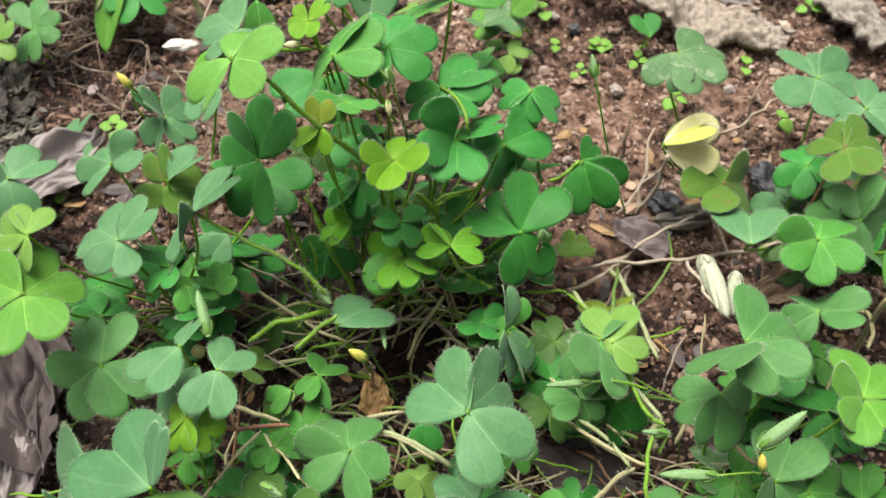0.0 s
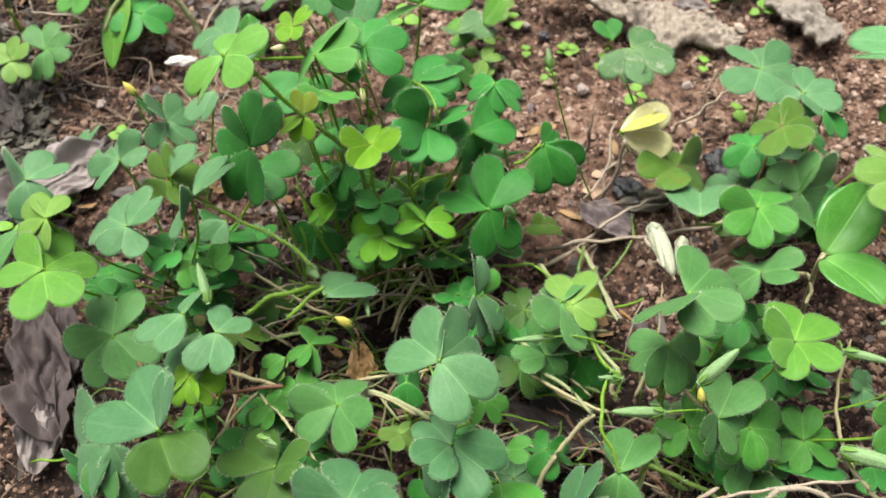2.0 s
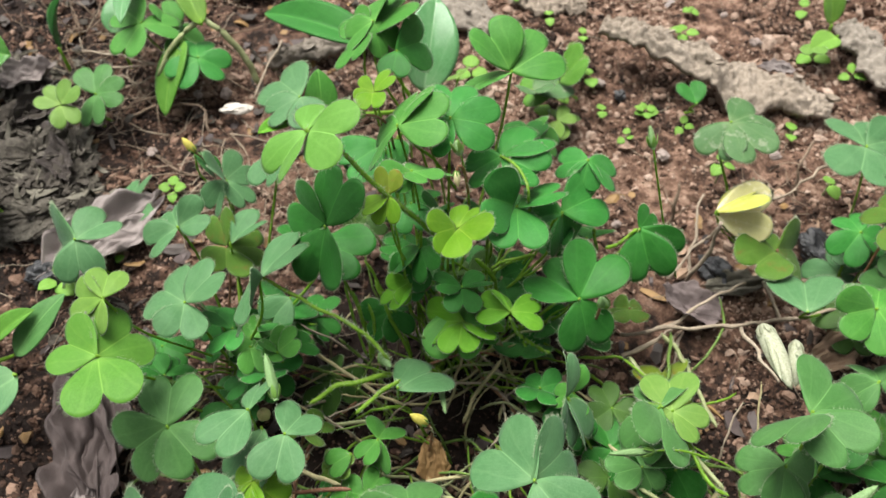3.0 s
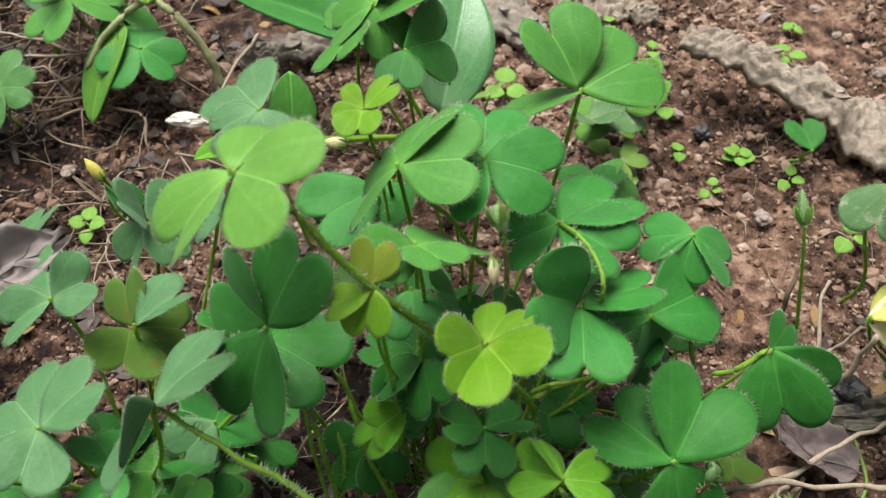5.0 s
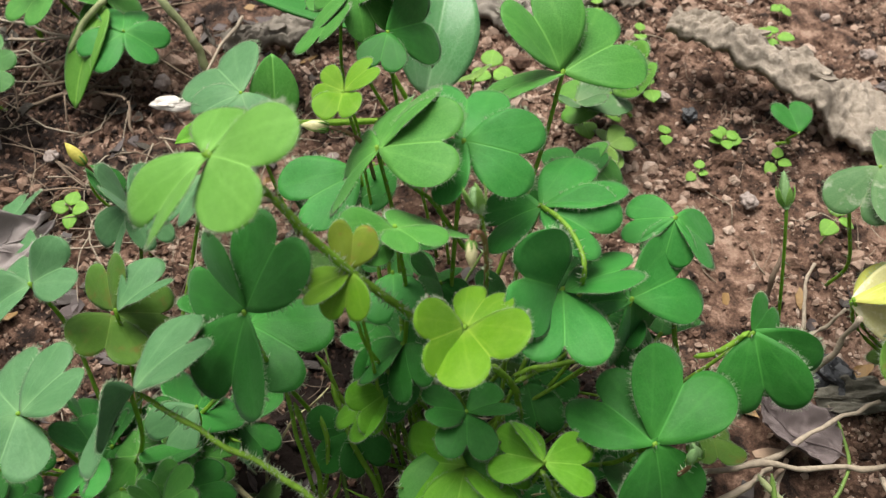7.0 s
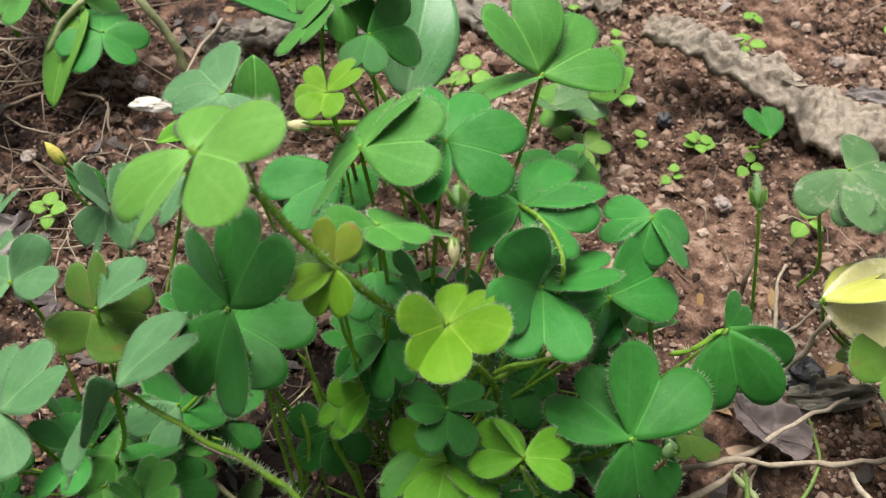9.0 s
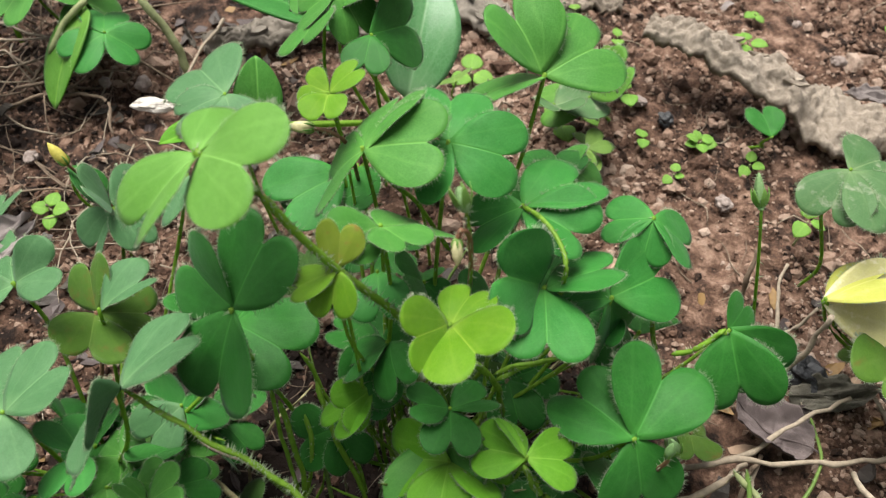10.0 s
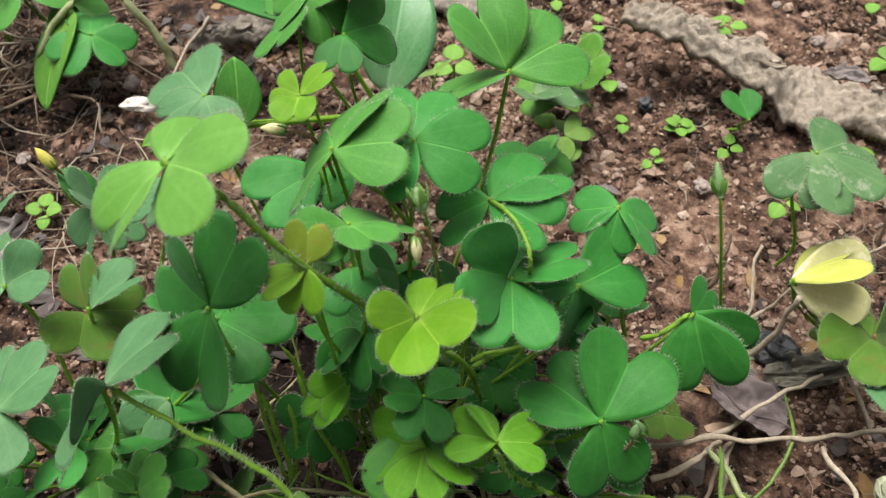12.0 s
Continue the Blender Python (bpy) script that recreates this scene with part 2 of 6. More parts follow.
LEAF = {
    "dark": leaf_material("leaf_dark", (0.014, 0.110, 0.010), (0.027, 0.154, 0.021), (0.052, 0.220, 0.032), 0.15),
    "mid": leaf_material("leaf_mid", (0.020, 0.156, 0.019), (0.038, 0.202, 0.037), (0.082, 0.288, 0.050), 0.17),
    "green": leaf_material("leaf_green", (0.042, 0.183, 0.021), (0.068, 0.229, 0.037), (0.156, 0.375, 0.072), 0.21),
    "light": leaf_material("leaf_light", (0.084, 0.232, 0.028), (0.116, 0.274, 0.044), (0.205, 0.420, 0.090), 0.22),
    "blue": leaf_material("leaf_blue", (0.050, 0.146, 0.050), (0.080, 0.188, 0.078), (0.150, 0.285, 0.118), 0.15),
    "grey": leaf_material("leaf_grey_green", (0.044, 0.142, 0.030), (0.072, 0.184, 0.052), (0.130, 0.290, 0.082), 0.17),
    # the blue leaf again, with the shade over the nearest leaves in its colour
    "blue_shade": leaf_material("leaf_blue_shaded", (0.034, 0.114, 0.038), (0.056, 0.148, 0.058), (0.115, 0.240, 0.095), 0.15),
    "lime": leaf_material("leaf_lime", (0.088, 0.300, 0.012), (0.132, 0.345, 0.020), (0.280, 0.510, 0.070), 0.34),
    "clear": leaf_material("leaf_clear_green", (0.064, 0.200, 0.018), (0.094, 0.240, 0.030), (0.190, 0.370, 0.060), 0.24),
    "limey": leaf_material("leaf_yellow_green", (0.092, 0.245, 0.006), (0.136, 0.282, 0.010), (0.270, 0.400, 0.045), 0.28),
    "lime2": leaf_material("leaf_fresh", (0.098, 0.222, 0.030), (0.150, 0.262, 0.048), (0.235, 0.408, 0.065), 0.25),
    "lime3": leaf_material("leaf_yellowish", (0.105, 0.225, 0.035), (0.165, 0.270, 0.055), (0.255, 0.385, 0.095), 0.24),
    "olive": leaf_material("leaf_olive", (0.056, 0.142, 0.014), (0.092, 0.178, 0.020), (0.140, 0.230, 0.042), 0.26, edge=(0.115, 0.105, 0.021)),
    "olivedark": leaf_material("leaf_olive_dark", (0.028, 0.082, 0.010), (0.046, 0.106, 0.015), (0.076, 0.160, 0.026), 0.18),
    "brown": leaf_material("leaf_bronze", (0.119, 0.214, 0.012), (0.165, 0.215, 0.016), (0.204, 0.240, 0.034), 0.25, edge=(0.200, 0.108, 0.028)),
    "pale": leaf_material("leaf_eaten", (0.056, 0.145, 0.045), (0.090, 0.185, 0.068), (0.190, 0.270, 0.120), 0.25, edge=(0.24, 0.27, 0.18)),
    "yellow": leaf_material("leaf_withered", (0.430, 0.440, 0.085), (0.350, 0.410, 0.075), (0.510, 0.493, 0.170), 0.24, edge=(0.510, 0.476, 0.136)),
    "bleached": leaf_material("leaf_bleached", (0.54, 0.52, 0.28), (0.48, 0.48, 0.14), (0.714, 0.680, 0.476), 0.24, edge=(0.714, 0.680, 0.510)),
    "sprout": leaf_material("leaf_sprout", (0.125, 0.285, 0.036), (0.185, 0.340, 0.064), (0.255, 0.459, 0.068), 0.25),
    "gloss": leaf_material("leaf_glossy", (0.042, 0.180, 0.018), (0.068, 0.230, 0.030), (0.165, 0.350, 0.080), 0.21, 0.25),
    "silver": leaf_material("leaf_silvery", (0.060, 0.204, 0.060), (0.111, 0.281, 0.111), (0.238, 0.391, 0.204), 0.20, 0.22),
}
HAIR = plain_material("leaf_hair", (0.56, 0.68, 0.44), (0.68, 0.76, 0.58), 900.0, 0.6, 0.0001, 0.5)
STEM = {
    "green": plain_material("stem_green", (0.28, 0.54, 0.05), (0.39, 0.60, 0.09), 260.0, 0.5, 0.0001, 0.48),
    "dark": plain_material("stem_dull", (0.14, 0.25, 0.045), (0.22, 0.28, 0.08), 260.0, 0.55, 0.0001, 0.15),
    "tan": plain_material("stem_tan", (0.42, 0.37, 0.19), (0.52, 0.49, 0.28), 300.0, 0.6, 0.0001, 0.1),
    "red": plain_material("stem_reddish", (0.28, 0.13, 0.075), (0.26, 0.22, 0.09), 300.0, 0.55, 0.0001, 0.1),
    "straw": plain_material("dry_straw", (0.34, 0.275, 0.20), (0.50, 0.425, 0.33), 300.0, 0.75, 0.0002),
    "root": plain_material("dead_root", (0.20, 0.145, 0.10), (0.30, 0.23, 0.17), 300.0, 0.85, 0.0003),
    "light": plain_material("stem_light", (0.37, 0.42, 0.19), (0.45, 0.46, 0.27), 260.0, 0.5, 0.0001, 0.2),
}
POD = plain_material("seed_pod_green", (0.24, 0.42, 0.16), (0.36, 0.50, 0.26), 700.0, 0.55, 0.0003, 0.25)
POD_DRY = plain_material("seed_pod_dry", (0.60, 0.63, 0.44), (0.76, 0.77, 0.60), 500.0, 0.6, 0.0002, 0.35)
CALYX = plain_material("calyx_green", (0.17, 0.36, 0.06), (0.25, 0.44, 0.10), 700.0, 0.5, 0.0001, 0.25)
PETAL = plain_material("petal_yellow", (0.82, 0.72, 0.14), (0.86, 0.80, 0.36), 500.0, 0.5, 0.0001, 0.3)
PETAL_PALE = plain_material("petal_cream", (0.80, 0.74, 0.36), (0.85, 0.82, 0.60), 500.0, 0.5, 0.0001, 0.3)
DEAD = {
    "pinkgrey": plain_material("dead_leaf_pale", (0.30, 0.255, 0.24), (0.43, 0.375, 0.35), 90.0, 0.7, 0.0008),
    "purple": plain_material("dead_leaf_purple_brown", (0.075, 0.056, 0.052), (0.155, 0.118, 0.110), 90.0, 0.6, 0.0008),
    "greydark": plain_material("dead_leaf_dark_grey", (0.06, 0.048, 0.041), (0.11, 0.088, 0.076), 90.0, 0.6, 0.0008),
    "mauve": plain_material("dead_leaf_mauve", (0.16, 0.125, 0.12), (0.28, 0.225, 0.215), 90.0, 0.65, 0.0006),
    "lichen": plain_material("dead_leaf_grey", (0.17, 0.155, 0.12), (0.36, 0.34, 0.27), 150.0, 0.8, 0.0008),
    "tan": plain_material("dead_leaf_tan", (0.40, 0.27, 0.18), (0.52, 0.40, 0.28), 90.0, 0.7, 0.0004),
    "brown": plain_material("dead_leaf_brown", (0.27, 0.16, 0.06), (0.36, 0.22, 0.09), 120.0, 0.65, 0.0004),
}
BARK = plain_material("weathered_bark", (0.27, 0.22, 0.17), (0.50, 0.43, 0.35), 210.0, 0.9, 0.0016)
BARK_PALE = plain_material("weathered_wood_pale", (0.22, 0.19, 0.155), (0.40, 0.355, 0.30), 130.0, 0.9, 0.001)
BARK_DARK = plain_material("rotten_wood", (0.055, 0.046, 0.036), (0.27, 0.25, 0.20), 190.0, 0.9, 0.0016)
CHARCOAL = plain_material("charcoal", (0.016, 0.017, 0.019), (0.05, 0.052, 0.058), 260.0, 0.45, 0.0008, spec=0.5)
BERRY = plain_material("berry_red", (0.50, 0.045, 0.02), (0.62, 0.09, 0.03), 500.0, 0.4, 0.0004, 0.1)
CHIP = plain_material("white_chip", (0.72, 0.66, 0.58), (0.82, 0.77, 0.70), 300.0, 0.8, 0.0003)
STONE = plain_material("pebble_stone", (0.30, 0.24, 0.21), (0.46, 0.40, 0.36), 300.0, 0.85, 0.0004)
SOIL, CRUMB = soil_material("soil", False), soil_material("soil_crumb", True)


# ---- building helpers ----
def mesh_from(name, verts, faces, mats=(), index=None, smooth=True):
    me = bpy.data.meshes.new(name)
    me.from_pydata([tuple(v) for v in verts], [], faces)
    for m in mats:
        me.materials.append(m)
    if index is not None:
        me.polygons.foreach_set("material_index", index)
    if smooth:
        me.polygons.foreach_set("use_smooth", [True] * len(me.polygons))
    me.update()
    return me


def part(name, me, parent, m=None, label=""):
    ob = new(name, me)
    ob.parent = parent
    if m is not None:
        ob.matrix_local = m
    return tagged(ob, label) if label else ob


def paint(ob, mat):
    """The object's own material in the first slot of a shared mesh."""
    ob.material_slots[0].link = "OBJECT"
    ob.material_slots[0].material = mat


def thing(name, at, label, category, group="", kind=""):
    ob = new(name)
    ob.location = at
    ob.empty_display_size = 0.01
    return tagged(ob, label, category, group, kind)


def ground_height(x, y):
    """The lie of the earth: low swells and clods."""
    v = Vector((x, y, 0.0))
    low = noise.noise(v * 9.0) * 0.004 + noise.noise(v * 31.0 + Vector((3, 1, 7))) * 0.0022
    clod = noise.noise(v * 110.0) * 0.0024 + noise.noise(v * 260.0 + Vector((9, 2, 4))) * 0.0016 - abs(noise.noise(v * 480.0 + Vector((1, 6, 4)))) * 0.0009
    return low + clod - 0.001


def curve_points(points, steps):
    """A smooth line through the points (Catmull-Rom)."""
    p = [Vector(q) for q in points]
    p = [2 * p[0] - p[1]] + p + [2 * p[-1] - p[-2]]
    line = []
    for i in range(1, len(p) - 2):
        for k in range(steps):
            t = k / steps
            a, b, c, d = p[i - 1], p[i], p[i + 1], p[i + 2]
            line.append(0.5 * (2 * b + (c - a) * t + (2 * a - 5 * b + 4 * c - d) * t * t + (3 * b - a - 3 * c + d) * t ** 3))
    return line + [p[-2]]


def tube(points, r0, r1, sides=6, hairs=0, rng=None, wobble=0.0, hair_len=0.001, ends=1.0):
    """Verts, faces and material indices of a tapering tube, with fine hairs if wanted."""
    verts, faces, index = [], [], []
    n = len(points)
    for i, c in enumerate(points):
        d = (points[min(i + 1, n - 1)] - points[max(i - 1, 0)]).normalized()
        u = d.orthogonal().normalized()
        w = d.cross(u)
        r = r0 + (r1 - r0) * i / (n - 1)
        if i in (0, n - 1):
            r *= ends
        if wobble and rng:
            r *= 1 + wobble * (rng.random() - 0.5)
        for k in range(sides):
            a = 2 * math.pi * k / sides
            verts.append(c + (u * math.cos(a) + w * math.sin(a)) * r)
    for i in range(n - 1):
        for k in range(sides):
            faces.append((i * sides + k, i * sides + (k + 1) % sides, (i + 1) * sides + (k + 1) % sides, (i + 1) * sides + k))
            index.append(0)
    faces.append(tuple(range(sides - 1, -1, -1)))
    faces.append(tuple((n - 1) * sides + k for k in range(sides)))
    index += [0, 0]
    for _ in range(hairs):
        i = rng.randrange(n - 1)
        f = rng.random()
        c = points[i].lerp(points[i + 1], f)
        d = (points[i + 1] - points[i]).normalized()
        u = d.orthogonal().normalized()
        a = rng.random() * 6.283
        o = u * math.cos(a) + d.cross(u) * math.sin(a)
        r = r0 + (r1 - r0) * (i + f) / (n - 1)
        tip = c + o * (r + hair_len * (0.6 + 0.8 * rng.random())) + d * hair_len * (rng.random() - 0.4)
        s = d * 0.0001
        t = d.cross(o) * 0.0001
        k = len(verts)
        verts += [c + o * r * 0.8 - s - t, c + o * r * 0.8 + s - t, c + o * r * 0.8 + t, tip]
        faces += [(k, k + 1, k + 3), (k + 1, k + 2, k + 3), (k + 2, k, k + 3)]
        index += [1, 1, 1]
    return verts, faces, index


def blade(outline, nu, nv, shape, thick, hairs=0, seed=0, mats=(), name="leaflet", hair_len=0.05):
    """A leaf blade of unit length: outline(v) gives the half width at v of each side's row, shape(x, y) its height.
    Upper and lower face with a closed rim, and hairs along the margin."""
    rng = random.Random(seed)
    verts, faces, index = [], [], []
    rows = []
    for j in range(nv + 1):
        row = []
        for i in range(-nu, nu + 1):
            x, y = outline(i / nu, j / nv)
            row.append((x, y))
        rows.append(row)
    w = 2 * nu + 1
    for side in (0, 1):
        for row in rows:
            for x, y in row:
                verts.append(Vector((x, y, shape(x, y) - thick * side)))
    off = w * (nv + 1)
    for j in range(nv):
        for i in range(w - 1):
            a = j * w + i
            faces.append((a, a + 1, a + w + 1, a + w))
            faces.append((off + a + w, off + a + w + 1, off + a + 1, off + a))
    rim = [i for i in range(w)] + [j * w + w - 1 for j in range(1, nv + 1)] + [nv * w + i for i in range(w - 2, -1, -1)] + [j * w for j in range(nv - 1, 0, -1)]
    for k in range(len(rim)):
        a, b = rim[k], rim[(k + 1) % len(rim)]
        faces.append((b, a, off + a, off + b))
    index = [0] * len(faces)
    flat = range(len(faces) - len(rim), len(faces))
    mid = Vector((0, 0.5, 0))
    border = [k for k in rim if verts[k].y > 0.12]
    for _ in range(hairs):
        i = rng.randrange(len(border) - 1)
        a, b = verts[border[i]], verts[border[i + 1]]
        if (a - b).length > 0.3:
            continue
        c = a.lerp(b, rng.random())
        o = (b - a).normalized()
        out = Vector((o.y, -o.x, 0))
        if out.dot(c - mid) < 0:
            out = -out
        tip = c + (out + o * (rng.random() - 0.5) * 0.9 + Vector((0, 0, rng.random() - 0.55))).normalized() * hair_len * (0.5 + 0.8 * rng.random())
        h = 0.0022
        k = len(verts)
        verts += [c - o * h, c + o * h, c + Vector((0, 0, h * 1.5)), tip]
        faces += [(k, k + 1, k + 3), (k + 1, k + 2, k + 3), (k + 2, k, k + 3)]
        index += [1, 1, 1]
    me = mesh_from(name, verts, faces, mats, index)
    for k in flat:
        me.polygons[k].use_smooth = False
    return me


def heart_outline(width, notch, lobe):
    """Obcordate leaflet: convex sides from a narrow base out to two round lobes with a notch between them."""
    r = width * 0.52
    cx = width - r
    top = 1.0 - r * lobe
    def at(u, v):
        s = math.sin(max(-0.995, min(0.995, u)) * math.pi / 2)
        x = abs(s) * width
        low = top * abs(u) ** 1.22
        high = top + r * lobe * math.sqrt(max(0.0, 1 - ((x - cx) / r) ** 2))
        high -= notch * math.exp(-(x / 0.06) ** 2)
        return math.copysign(x, s), low + v * (max(high, low + 0.002) - low)
    return at


def heart_shape(fold, cup, wave, seed):
    r = random.Random(seed)
    a, b = r.random() * 6, r.random() * 6
    def height(x, y):
        return abs(x) * math.tan(fold) - cup * (y - 0.45) ** 2 - cup * 0.6 * x * x + wave * math.sin(7 * x + a) * math.sin(5 * y + b) * min(1, abs(x) * 4)
    return height


def ovate_outline(width, power):
    def at(u, v):
        half = width * max(0.004, math.sin(math.pi * v ** power)) ** 0.66
        return u * half, v
    return at


# variants of the leaflet, from flat to folded and drooping at the lobes
HEARTS = []
for k in range(12):
    fold = radians((3, 7, 11, 5, 15, 9, 4, 19, 8, 12, 6, 25)[k])
    HEARTS.append(blade(heart_outline(0.54 + 0.014 * (k % 5), 0.02 + 0.015 * (k % 4), 1.18 + 0.07 * (k % 3)), 14, 10,
                        heart_shape(fold, 0.14 + 0.06 * (k % 4), 0.014 + 0.006 * (k % 3), k), 0.009, 460, k, (LEAF["mid"], HAIR), hair_len=0.062))
OVALS = []
for k in range(4):
    OVALS.append(blade(ovate_outline(0.30 + 0.04 * k, 0.80 + 0.05 * k), 6, 14, heart_shape(radians(9 + 3 * k), 0.25, 0.012, 40 + k), 0.008, 0, k, (LEAF["gloss"], HAIR), "blade"))
ROUNDS = []
for k in range(3):
    ROUNDS.append(blade(ovate_outline(0.42 + 0.03 * k, 0.72), 4, 6, heart_shape(radians(6), 0.35, 0.01, 60 + k), 0.02, 0, k, (LEAF["sprout"], HAIR), "leaflet"))


def turned(az, pitch, roll):
    return (Matrix.Rotation(radians(az), 4, "Z") @ Matrix.Rotation(radians(pitch), 4, "X") @ Matrix.Rotation(radians(roll), 4, "Y"))


# ---- ground ----
def build_ground():
    size, n = 0.32, 500
    verts, faces = [], []
    for j in range(n + 1):
        for i in range(n + 1):
            x, y = -size + 2 * size * i / n, -size + 2 * size * j / n
            e = max(abs(x), abs(y)) / size
            verts.append((x, y, ground_height(x, y) * min(1.0, (1 - e) * 6)))
    for j in range(n):
        for i in range(n):
            a = j * (n + 1) + i
            faces.append((a, a + 1, a + n + 2, a + n + 1))
    # the same sheet carries on outwards to the horizon
    rim = [i for i in range(n + 1)] + [j * (n + 1) + n for j in range(1, n + 1)] + [n * (n + 1) + i for i in range(n - 1, -1, -1)] + [j * (n + 1) for j in range(n - 1, 0, -1)]
    last = rim
    for grow in (1.6, 4.0, 14.0, 80.0, 900.0):
        start = len(verts)
        for k in rim:
            x, y, z = verts[k]
            verts.append((x * grow, y * grow, 0.02 * (grow < 80) * noise.noise(Vector((x, y, grow)) * 5)))
        ring = list(range(start, start + len(rim)))
        for k in range(len(rim)):
            q = (k + 1) % len(rim)
            faces.append((last[k], ring[k], ring[q], last[q]))
        last = ring
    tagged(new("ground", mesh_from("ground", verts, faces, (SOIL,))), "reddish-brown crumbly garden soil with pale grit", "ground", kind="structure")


def crumb_shape(rng, r, fine):
    """One irregular clod: a jittered, squashed lump of eight or fourteen corners."""
    s = [Vector((0, 0, 1)), Vector((0, 0, -1))]
    rings = ((0.0, 0.0),) if fine else ((0.45, 0.0), (-0.45, 0.52))
    for lift, off in rings:
        s += [Vector((0.9 * math.cos(a + off), 0.9 * math.sin(a + off), lift)) for a in [q * math.pi / 3 for q in range(6)]]
    sx, sy, sz = rng.uniform(0.7, 1.25), rng.uniform(0.7, 1.25), rng.uniform(0.55, 0.9)
    v = [Vector((p.x * sx, p.y * sy, p.z * sz)) * (r * rng.uniform(0.6, 1.3)) for p in s]
    f = []
    for k in range(6):
        q = (k + 1) % 6
        if fine:
            f += [(0, 2 + k, 2 + q), (1, 2 + q, 2 + k)]
        else:
            f += [(0, 2 + k, 2 + q), (1, 8 + q, 8 + k), (2 + k, 8 + k, 2 + q), (2 + q, 8 + k, 8 + q)]
    return v, f


def build_crumbs(name, count, area, sizes, label, seed, mat, category="soil", fine=True):
    rng = random.Random(seed)
    verts, faces = [], []
    x0, x1, y0, y1 = area
    for _ in range(count):
        x, y = rng.uniform(x0, x1), rng.uniform(y0, y1)
        if noise.noise(Vector((x, y, 5.0)) * 24.0) < rng.uniform(-0.6, 0.25):
            continue
        r = sizes[0] + (sizes[1] - sizes[0]) * rng.random() ** 2
        v, f = crumb_shape(rng, r, fine)
        m = Matrix.Translation((x, y, ground_height(x, y) + r * 0.12)) @ Euler((rng.random(), rng.random(), rng.random() * 6)).to_matrix().to_4x4()
        k = len(verts)
        verts += [m @ q for q in v]
        faces += [tuple(k + i for i in q) for q in f]
    tagged(new(name, mesh_from(name, verts, faces, (mat,), smooth=False)), label, category, kind="stuff")


build_ground()
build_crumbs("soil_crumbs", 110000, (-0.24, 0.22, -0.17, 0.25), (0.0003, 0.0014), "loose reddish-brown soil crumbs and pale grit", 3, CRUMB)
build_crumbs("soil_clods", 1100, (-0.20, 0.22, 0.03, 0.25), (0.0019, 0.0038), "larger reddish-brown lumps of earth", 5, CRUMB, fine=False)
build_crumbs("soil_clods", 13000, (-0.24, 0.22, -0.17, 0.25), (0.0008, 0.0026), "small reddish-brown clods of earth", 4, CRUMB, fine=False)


def build_litter(name, count, area, label, seed, mats, lift=0.0012, tilt=1.0):
    """Scraps of dead leaf and rotten fibre, curled and broken, strewn on the soil."""
    rng = random.Random(seed)
    verts, faces, index = [], [], []
    for _ in range(count):
        x, y = rng.uniform(area[0], area[1]), rng.uniform(area[2], area[3])
        if noise.noise(Vector((x, y, 9.0)) * 16.0) < rng.uniform(-0.5, 0.4):
            continue
        long, wide = rng.uniform(0.003, 0.011), rng.uniform(0.0015, 0.005)
        m = Matrix.Translation((x, y, ground_height(x, y) + lift * rng.uniform(0.6, 1.4))) @ turned(rng.random() * 360, tilt * rng.uniform(-22, 22), tilt * rng.uniform(-30, 30))
        bend, k = rng.uniform(-1.2, 1.2), len(verts)
        edge = [rng.uniform(0.7, 1.25) for _ in range(10)]
        for lay in (0, 1):
            for q in range(10):
                a = 2 * math.pi * q / 10
                px, py = math.cos(a) * long * 0.5 * edge[q], math.sin(a) * wide * 0.5 * edge[q]
                verts.append(m @ Vector((px, py, bend * px * px / long - 0.0003 * lay)))
        faces.append(tuple(k + q for q in range(10)))
        faces.append(tuple(k + 10 + q for q in range(9, -1, -1)))
        faces += [(k + q, k + 10 + q, k + 10 + (q + 1) % 10, k + (q + 1) % 10) for q in range(10)]
        index += [rng.randrange(len(mats))] * 12
    tagged(new(name, mesh_from(name, verts, faces, mats, index, smooth=False)), label, "leaf litter", kind="stuff")


def build_rootlets(name, count, area, label, seed, mats, step=0.0045, thick=0.0003, high=0.0026):
    rng = random.Random(seed)
    verts, faces, index = [], [], []
    for _ in range(count):
        x, y = rng.uniform(area[0], area[1]), rng.uniform(area[2], area[3])
        a = rng.random() * 6.283
        line = []
        for q in range(5):
            line.append(Vector((x, y, ground_height(x, y) + rng.uniform(0.0004, high))))
            a += rng.uniform(-0.7, 0.7)
            x, y = x + step * math.cos(a), y + step * math.sin(a)
        v, f, i = tube(curve_points(line, 2), rng.uniform(0.4 * thick, thick), 0.0001, 4)
        k, pick = len(verts), rng.randrange(len(mats))
        verts += v
        faces += [tuple(k + q for q in g) for g in f]
        index += [pick] * len(f)
    tagged(new(name, mesh_from(name, verts, faces, mats, index)), label, "roots", kind="stuff")


build_litter("leaf_litter", 900, (-0.26, -0.06, -0.16, 0.24), "dark broken scraps of dead leaves on damp soil", 21, (DEAD["purple"], DEAD["greydark"], DEAD["brown"], BARK_DARK))
build_litter("leaf_litter", 420, (-0.06, 0.22, -0.17, 0.05), "brown broken scraps of dead leaves under plants", 22, (DEAD["brown"], DEAD["greydark"], DEAD["purple"], DEAD["tan"]))
build_litter("leaf_litter", 70, (-0.06, 0.22, 0.05, 0.24), "few pale leaf scraps on dry soil", 23, (DEAD["mauve"], DEAD["pinkgrey"], DEAD["greydark"]))
build_litter("leaf_litter", 520, (-0.242, -0.155, 0.019, 0.119), "crumbling grey flakes of rotten wood and dead leaves", 27, (DEAD["lichen"], BARK_DARK, DEAD["greydark"], DEAD["lichen"]), 0.0075, 2.0)
